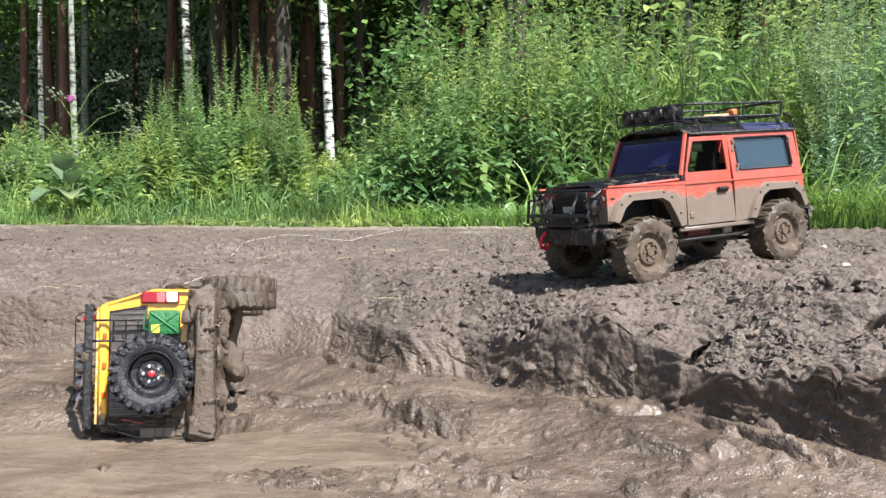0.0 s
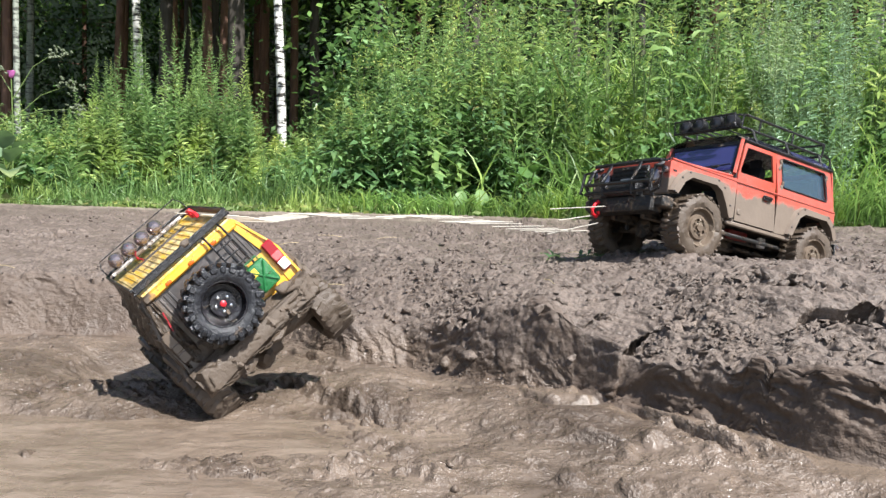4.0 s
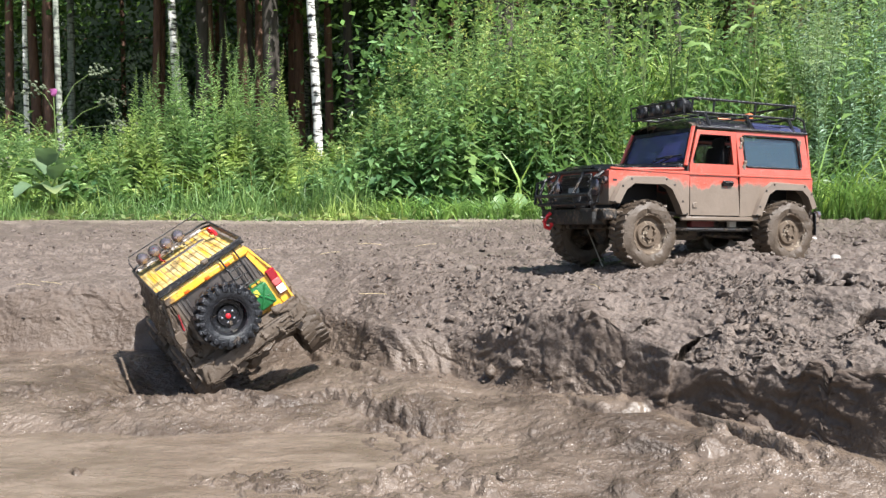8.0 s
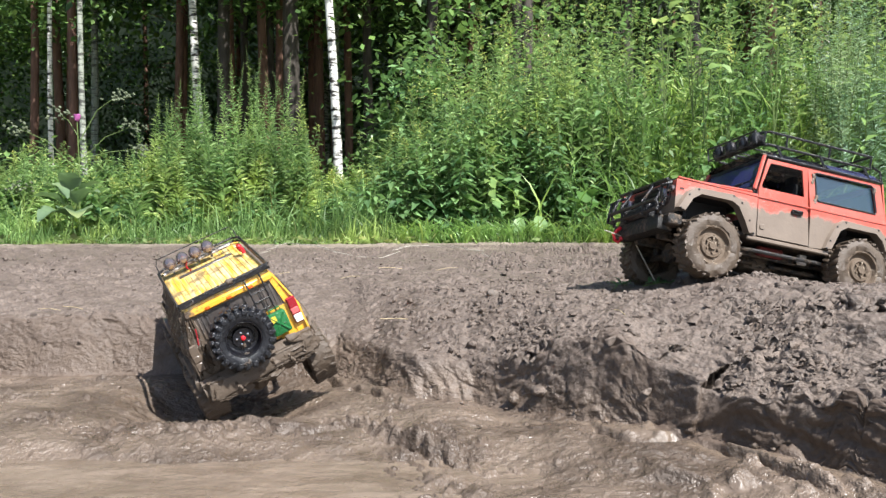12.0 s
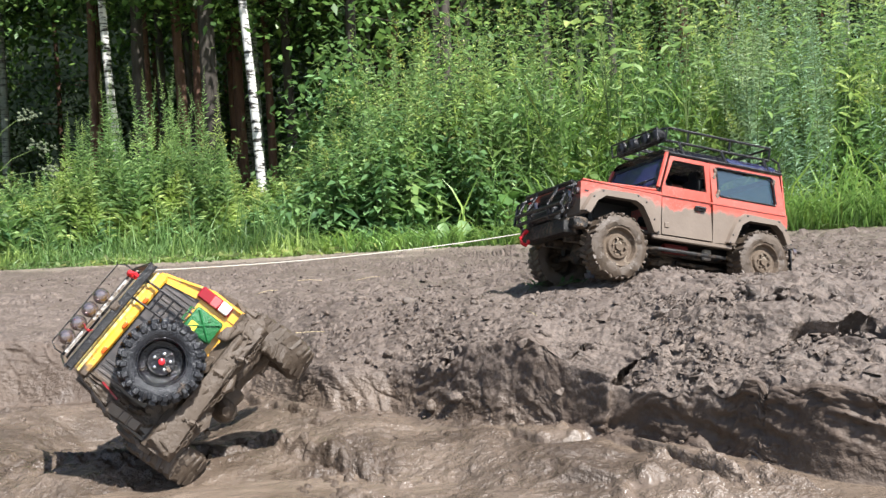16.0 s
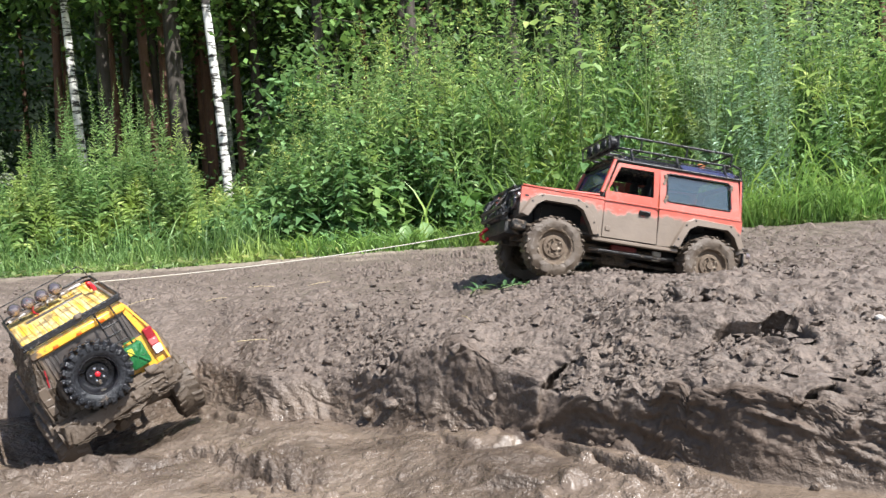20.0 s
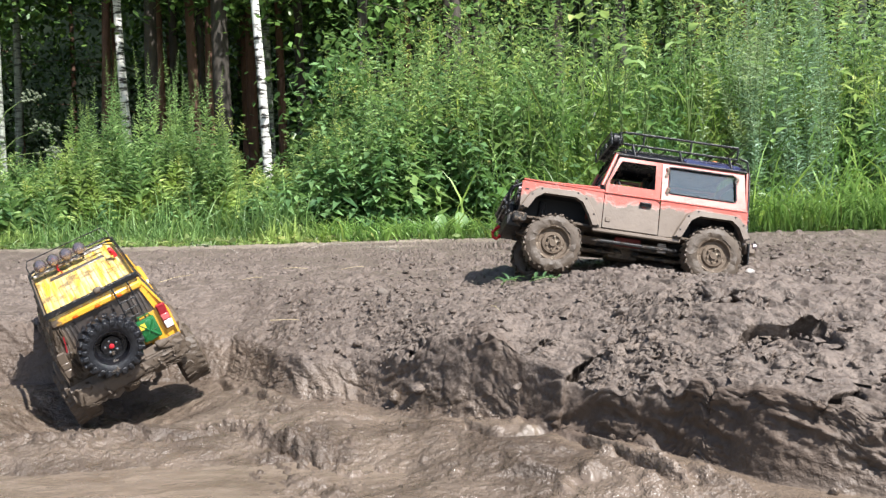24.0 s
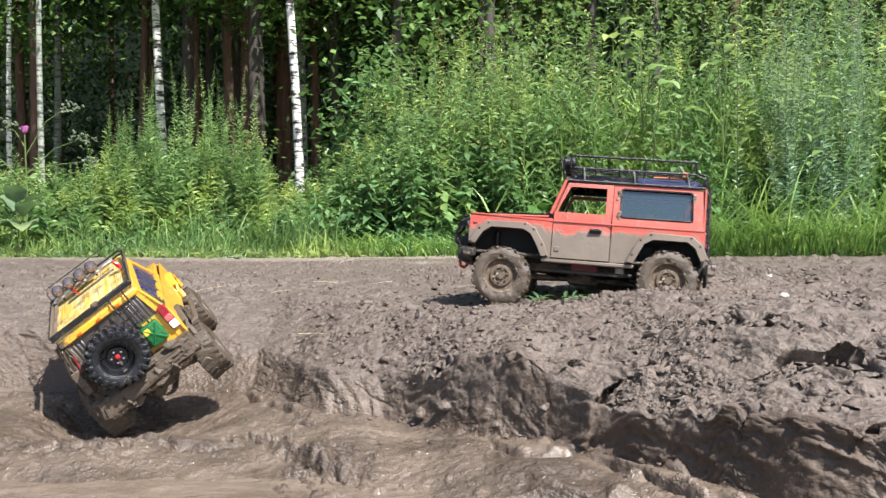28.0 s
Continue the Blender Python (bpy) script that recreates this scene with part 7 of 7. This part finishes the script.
    x, y = r2.uniform(-14, 12, n), r2.uniform(9, 20, n)
    z = 0.3 + np.abs(r2.normal(0, 0.42, n))
    co, tri = leaf_arrays(np.stack([x, y, z], 1), r2.normal(0, 1, (n, 3)), r2.uniform(0.06, 0.15, n), r2.uniform(0.03, 0.08, n), 0.15, 0.2, r2)
    stuff("undergrowth", co, tri, TREE_LEAF, "shaded undergrowth between the trunks", "undergrowth")
    # a curved sheet added behind the trees, forest shade put into its colour
    s = Shade("wood_shade_sheet")
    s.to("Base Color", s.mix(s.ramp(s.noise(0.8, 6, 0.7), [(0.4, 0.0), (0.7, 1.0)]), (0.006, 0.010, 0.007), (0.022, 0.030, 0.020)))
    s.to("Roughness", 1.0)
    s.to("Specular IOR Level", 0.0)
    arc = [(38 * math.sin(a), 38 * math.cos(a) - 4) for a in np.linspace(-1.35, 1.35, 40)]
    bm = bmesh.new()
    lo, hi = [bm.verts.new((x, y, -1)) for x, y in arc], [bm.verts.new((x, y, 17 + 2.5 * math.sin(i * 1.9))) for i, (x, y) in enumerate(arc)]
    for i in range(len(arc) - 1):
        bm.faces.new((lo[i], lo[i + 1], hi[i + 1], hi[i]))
    tagged(link_mesh("backdrop", bm, s.m), "sheet behind the trees, painted dark as the wood's shade", "backdrop", kind="structure")


build_wood()


# ---- loose things on the mud ----
def scatter_clods():
    rng = np.random.default_rng(21)
    ph = (1 + 5 ** 0.5) / 2
    ico = np.array([(-1, ph, 0), (1, ph, 0), (-1, -ph, 0), (1, -ph, 0), (0, -1, ph), (0, 1, ph), (0, -1, -ph), (0, 1, -ph), (ph, 0, -1), (ph, 0, 1), (-ph, 0, -1), (-ph, 0, 1)]) / 1.9
    tri = np.array([(0, 11, 5), (0, 5, 1), (0, 1, 7), (0, 7, 10), (0, 10, 11), (1, 5, 9), (5, 11, 4), (11, 10, 2), (10, 7, 6), (7, 1, 8), (3, 9, 4), (3, 4, 2), (3, 2, 6), (3, 6, 8), (3, 8, 9), (4, 9, 5), (2, 4, 11), (6, 2, 10), (8, 6, 7), (9, 8, 1)])
    n = 9000
    x = rng.uniform(-1.6, 1.7, n)
    y = rng.uniform(0.75, 3.2, n) ** 1.0
    s = y - np.interp(x, BANK_X, FOOT_Y)
    dens = np.where((s > -0.03) & (s < 0.02) & (x > 0.2), 0.9, np.where(s < 0.0, 0.04, np.where(x > -0.05, 0.8, 0.4))) * (0.12 + 0.88 * smooth(-0.1, 0.35, fbm(x, y, 5, 3, 201))) * np.clip(1.6 - 0.45 * (y - 1), 0.15, 1)
    k = rng.random(n) < dens
    x, y = x[k], y[k]
    n = len(x)
    z = land(x, y) + 0.004
    heap = np.exp(-(((x - 0.05) / 0.08) ** 2 + ((y - 1.70) / 0.09) ** 2)) + smooth(0.3, 0.5, x) * (1 - smooth(1.3, 1.6, y))
    r = np.clip(rng.lognormal(math.log(0.0026), 0.62, n), 0.0012, 0.011) * (1 + 0.5 * np.minimum(1, heap))
    shape = ico[None] * rng.uniform(0.35, 1.65, (n, 12, 1)) * rng.uniform(0.6, 1.4, (n, 1, 3)) * r[:, None, None]
    shape[..., 2] *= 0.75
    co = (shape + np.stack([x, y, z - r * 0.1], 1)[:, None, :]).reshape(-1, 3)
    faces = (tri[None] + np.arange(n)[:, None, None] * 12).reshape(-1, 3)
    me = bpy.data.meshes.new("mud_clods")
    fill_mesh(me, co, faces)
    a = me.attributes.new("wet", "FLOAT", "POINT")
    a.data.foreach_set("value", np.repeat((z < 0.06) * 0.9, 12).astype(np.float32))
    a = me.attributes.new("damp_shade", "FLOAT", "POINT")
    a.data.foreach_set("value", np.repeat((rng.random(n) < 0.15) * 0.4, 12).astype(np.float32))
    me.materials.append(MUD)
    tagged(new("mud_clods", me), "small crumbly mud clods scattered over the track", "clods", kind="stuff")


scatter_clods()


def scatter_shreds():
    """Torn flakes of stiff mud that stand up out of the churned mound."""
    rng = np.random.default_rng(57)
    n = 110000
    x, y = rng.uniform(-0.2, 1.15, n), rng.uniform(0.62, 2.1, n)
    s = y - np.interp(x, BANK_X, FOOT_Y)
    w = np.interp(x, BANK_X, EDGE_W)
    dens = smooth(-0.01, 0.0, s) * smooth(0.8, 1.1, s / w) * (0.3 + 0.7 * smooth(-0.05, 0.3, x)) * (1 - 0.8 * smooth(0.25, 0.55, s)) * (0.12 + 0.88 * smooth(-0.2, 0.3, vnoise(x, y, 9, 211) + 0.5 * vnoise(x, y, 24, 212)))
    k = rng.random(n) < 0.55 * dens
    x, y = x[k], y[k]
    n = len(x)
    z = land(x, y)
    L = np.clip(rng.lognormal(math.log(0.0041), 0.45, n), 0.002, 0.0105)
    # a bent flake, thick at the root and thin at its torn edge
    root = np.array([(-0.95, -0.45, -0.7), (0.95, -0.45, -0.7), (0.95, 0.55, -0.7), (-0.95, 0.55, -0.7), (-0.65, -0.16, 0.2), (0.7, -0.16, 0.15), (0.6, 0.27, 0.15), (-0.6, 0.27, 0.2), (-0.3, 0.05, 0.75), (0.4, 0.1, 0.6)])
    tri = np.array([(0, 1, 5), (0, 5, 4), (1, 2, 6), (1, 6, 5), (2, 3, 7), (2, 7, 6), (3, 0, 4), (3, 4, 7), (4, 5, 9), (4, 9, 8), (5, 6, 9), (6, 7, 8), (6, 8, 9), (7, 4, 8)])
    shape = root[None] * rng.uniform(0.65, 1.4, (n, 10, 3)) * rng.uniform(0.6, 1.5, (n, 1, 3)) * L[:, None, None]
    lean = rng.normal(0.7, 0.35, n)
    c, sn = np.cos(lean)[:, None], np.sin(lean)[:, None]
    shape = np.stack([shape[..., 0], shape[..., 1] * c - shape[..., 2] * sn, shape[..., 1] * sn + shape[..., 2] * c], -1)
    a = rng.normal(0.5, 0.9, n)
    c, sn = np.cos(a)[:, None], np.sin(a)[:, None]
    shape = np.stack([shape[..., 0] * c - shape[..., 1] * sn, shape[..., 0] * sn + shape[..., 1] * c, shape[..., 2]], -1)
    co = (shape + np.stack([x, y, z - 0.05 * L], 1)[:, None]).reshape(-1, 3)
    me = bpy.data.meshes.new("mud_shreds")
    fill_mesh(me, co, (tri[None] + np.arange(n)[:, None, None] * 10).reshape(-1, 3))
    me.materials.append(MUD)
    me.polygons.foreach_set("use_smooth", np.ones(len(me.polygons), bool))
    tagged(new("mud_shreds", me), "torn shreds of stiff grey mud on the churned mound", "clods", kind="stuff")


scatter_shreds()


def pebble(x, y, r, color, label, seed):
    bm = bmesh.new()
    bmesh.ops.create_icosphere(bm, subdivisions=2, radius=r)
    for v in bm.verts:
        v.co *= 1 + 0.35 * noise.noise(v.co * (1.2 / r) + Vector((seed, 0, 0)))
        v.co.z *= 0.7
    s = Shade("pebble_stone")
    s.to("Base Color", s.mix(s.noise(90, 4), tuple(0.7 * c for c in color), color))
    s.to("Roughness", 0.7)
    ob = link_mesh("pebble", bm, s.m, None, True)
    ob.location = (x, y, float(land(np.array(x), np.array(y))) + r * 0.25)
    tagged(ob, label, "stone", "pebbles on the track")


pebble(0.508, 1.416, 0.0085, (0.55, 0.5, 0.45), "pale pebble half sunk in the mud", 1)
pebble(0.525, 1.405, 0.005, (0.5, 0.42, 0.36), "small buff pebble in the mud", 2)
pebble(0.70, 1.02, 0.006, (0.5, 0.46, 0.42), "small grey pebble on the mound", 3)
pebble(0.86, 1.9, 0.011, (0.42, 0.39, 0.36), "grey pebble on the track", 4)
pebble(0.98, 2.3, 0.012, (0.45, 0.42, 0.38), "grey pebble on the track", 5)
# a clod of mud, shaped like the pebbles
pebble(0.055, 1.725, 0.012, (0.17, 0.14, 0.115), "smooth grey clod of mud on the track", 6)
STRAW = material("dry_straw", (0.42, 0.34, 0.2), 0.8)
_r = random.Random(9)
for _i in range(15):
    _x, _y = _r.uniform(-1.1, 1.0), _r.uniform(1.25, 2.6)
    if _y < np.interp(_x, BANK_X, FOOT_Y) + 0.1:
        continue
    _z = float(land(np.array(_x), np.array(_y))) + 0.007
    _a, _l = _r.uniform(0, 3.14), _r.uniform(0.015, 0.05)
    _d = Vector((math.cos(_a), math.sin(_a), _r.uniform(-0.1, 0.2))) * _l
    _p = Vector((_x, _y, _z))
    _ob = link_mesh("straw", tube([_p - _d, _p + Vector((0, 0, 0.003)), _p + _d], 0.0006, 4), STRAW)
    tagged(_ob, "dry straw lying on the mud", "straw", "straws on the track")


def sprig(x, y, turn, n, seed):
    """A torn-off green shoot lying on the mud."""
    r = random.Random(seed)
    plant = thing("sprig", "torn green shoot with narrow leaves lying on the mud", "sprig", "sprigs on the track")
    plant.location = (x, y, float(land(np.array(x), np.array(y), False)) + 0.006)
    plant.rotation_euler = (0, 0, turn)
    part("stem", tube([(-0.04, 0, 0), (0, 0.004, 0.006), (0.045, 0, 0.004)], 0.0011, 5), STEM, plant)
    for i in range(n):
        b = big_leaf(r.uniform(0.022, 0.036), r.uniform(0.006, 0.009), n=5)
        m = Matrix.Translation((-0.035 + 0.075 * i / n, 0, 0.004)) @ Matrix.Rotation(r.uniform(0.5, 1.2) * (1 if i % 2 else -1), 4, "Z") @ Matrix.Rotation(-r.uniform(0.0, 0.6), 4, "Y")
        bmesh.ops.transform(b, matrix=m, verts=b.verts)
        part("leaf", b, NETTLE, plant)


sprig(0.372, 1.66, 0.3, 9, 1)
sprig(0.30, 1.69, 1.1, 6, 2)
pebble(0.825, 1.55, 0.007, (0.5, 0.46, 0.42), "small pale pebble on the mound", 7)


def motions():
    walk(red_car, [(t, pose(*p)) for t, *p in RED_ROWS])
    walk(yellow_car, [(t, pose(*p)) for t, *p in YELLOW_ROWS])
    # the red car's wheels roll with its way and sink on their springs
    spin, rows = 0.0, []
    last = None
    for t, x, y, z, rx, ry, rz in RED_ROWS:
        if last:
            d = Vector((x - last[0], y - last[1]))
            spin += max(-80, min(80, math.degrees(d.dot(Vector((math.cos(radians(rz)), math.sin(radians(rz))))) / (0.0535 * RED_SIZE))))
        last = (x, y)
        rows.append((t, spin))
    for w, ax, s in red_wheels:
        front = ax > 0.1
        drop = [(t, np.interp(t, *((0, 5.5, 10, 20, 21, 25, 28), (0, 0.004, -0.002, 0.0, -0.009, -0.012, -0.009)) if front else ((0, 8, 14, 28), (0.006, 0.005, 0.009, 0.006)))) for t, _ in rows]
        if s == 0:
            walk(w, [(t, pose(0, 0, dz)) for t, dz in drop])
        else:
            walk(w, [(t, pose(ax, s * 0.088, dz, 0, a, 0)) for (t, a), (_, dz) in zip(rows, drop)])
    # the yellow car's wheels churn whenever it struggles
    for w, ax, s in yellow_wheels:
        a, rows, prev = 0.0, [], 0.0
        for t, *p in YELLOW_ROWS:
            busy = np.interp(t, (0, 3.5, 5.5, 8.5, 11, 12, 17, 19, 22, 24.5, 26, 28), (0, 0.1, 0.6, 0.2, 0.6, 0.7, 0.3, 0.9, 0.3, 0.6, 0.4, 1.0))
            a += 75 * busy * min(1.0, (t - prev) / 0.5)
            prev = t
            rows.append((t, pose(ax, s * 0.10 - YEL_SHIFT, YEL_HUB_Z + YEL_LEAN[s], 0, a, 0)))
        walk(w, rows)

    # the tow rope follows both hooks: taut at times, else lying slack in the mud
    def hook(rows, t, at):
        i = max(k for k, r in enumerate(rows) if r[0] <= t)
        return pose(*rows[i][1:]) @ Vector(at)
    ends = [(r[0], hook(RED_ROWS, r[0], Vector((0.384, -0.045, 0.026)) * RED_SIZE), hook(YELLOW_ROWS, r[0], (0.178, -0.08, 0.105)), Vector(r[1:4])) for r in RED_ROWS]

    def along(points, n):
        """n + 1 even steps along a line through points."""
        d = np.concatenate([[0], np.cumsum([(q - p).length for p, q in zip(points, points[1:])])])
        want = np.linspace(0, d[-1], n + 1)
        return [Vector([np.interp(u, d, [p[i] for p in points]) for i in range(3)]) for u in want]
    n = len(rope_pieces)
    lines = []
    for t, a, b, c in ends:
        pull = float(np.interp(t, (0, 0.5, 1, 3.5, 5.5, 13, 13.5, 20, 20.5), (0, 0.15, 1, 1, 0, 0, 1, 1, 0)))
        inset = 0.5 * ROPE_PIECE / (b - a).length
        tight = [a.lerp(b, inset + (1 - 2 * inset) * k / n) - Vector((0, 0, 0.03 * (k / n) * (1 - k / n))) for k in range(n + 1)]
        lie = SLACK_FIRST if t < 2 else SLACK_LATER
        deep = a.lerp(c, 0.3)
        head = [a] if t < 2 else [a, a + Vector((-0.035, 0.0, -0.012)), deep, deep - Vector((0, 0, 0.25))]
        loose = along(head + [Vector((x, y, float(land(np.array(x), np.array(y))) + up)) for x, y, up in lie] + [b], n)
        lines.append((t, [p.lerp(q, 1 - pull) for p, q in zip(tight, loose)]))
    for k, piece in enumerate(rope_pieces):
        walk(piece, [(t, Matrix.Translation((row[k] + row[k + 1]) / 2) @ (row[k + 1] - row[k]).to_track_quat("X", "Z").to_matrix().to_4x4()) for t, row in lines])


motions()
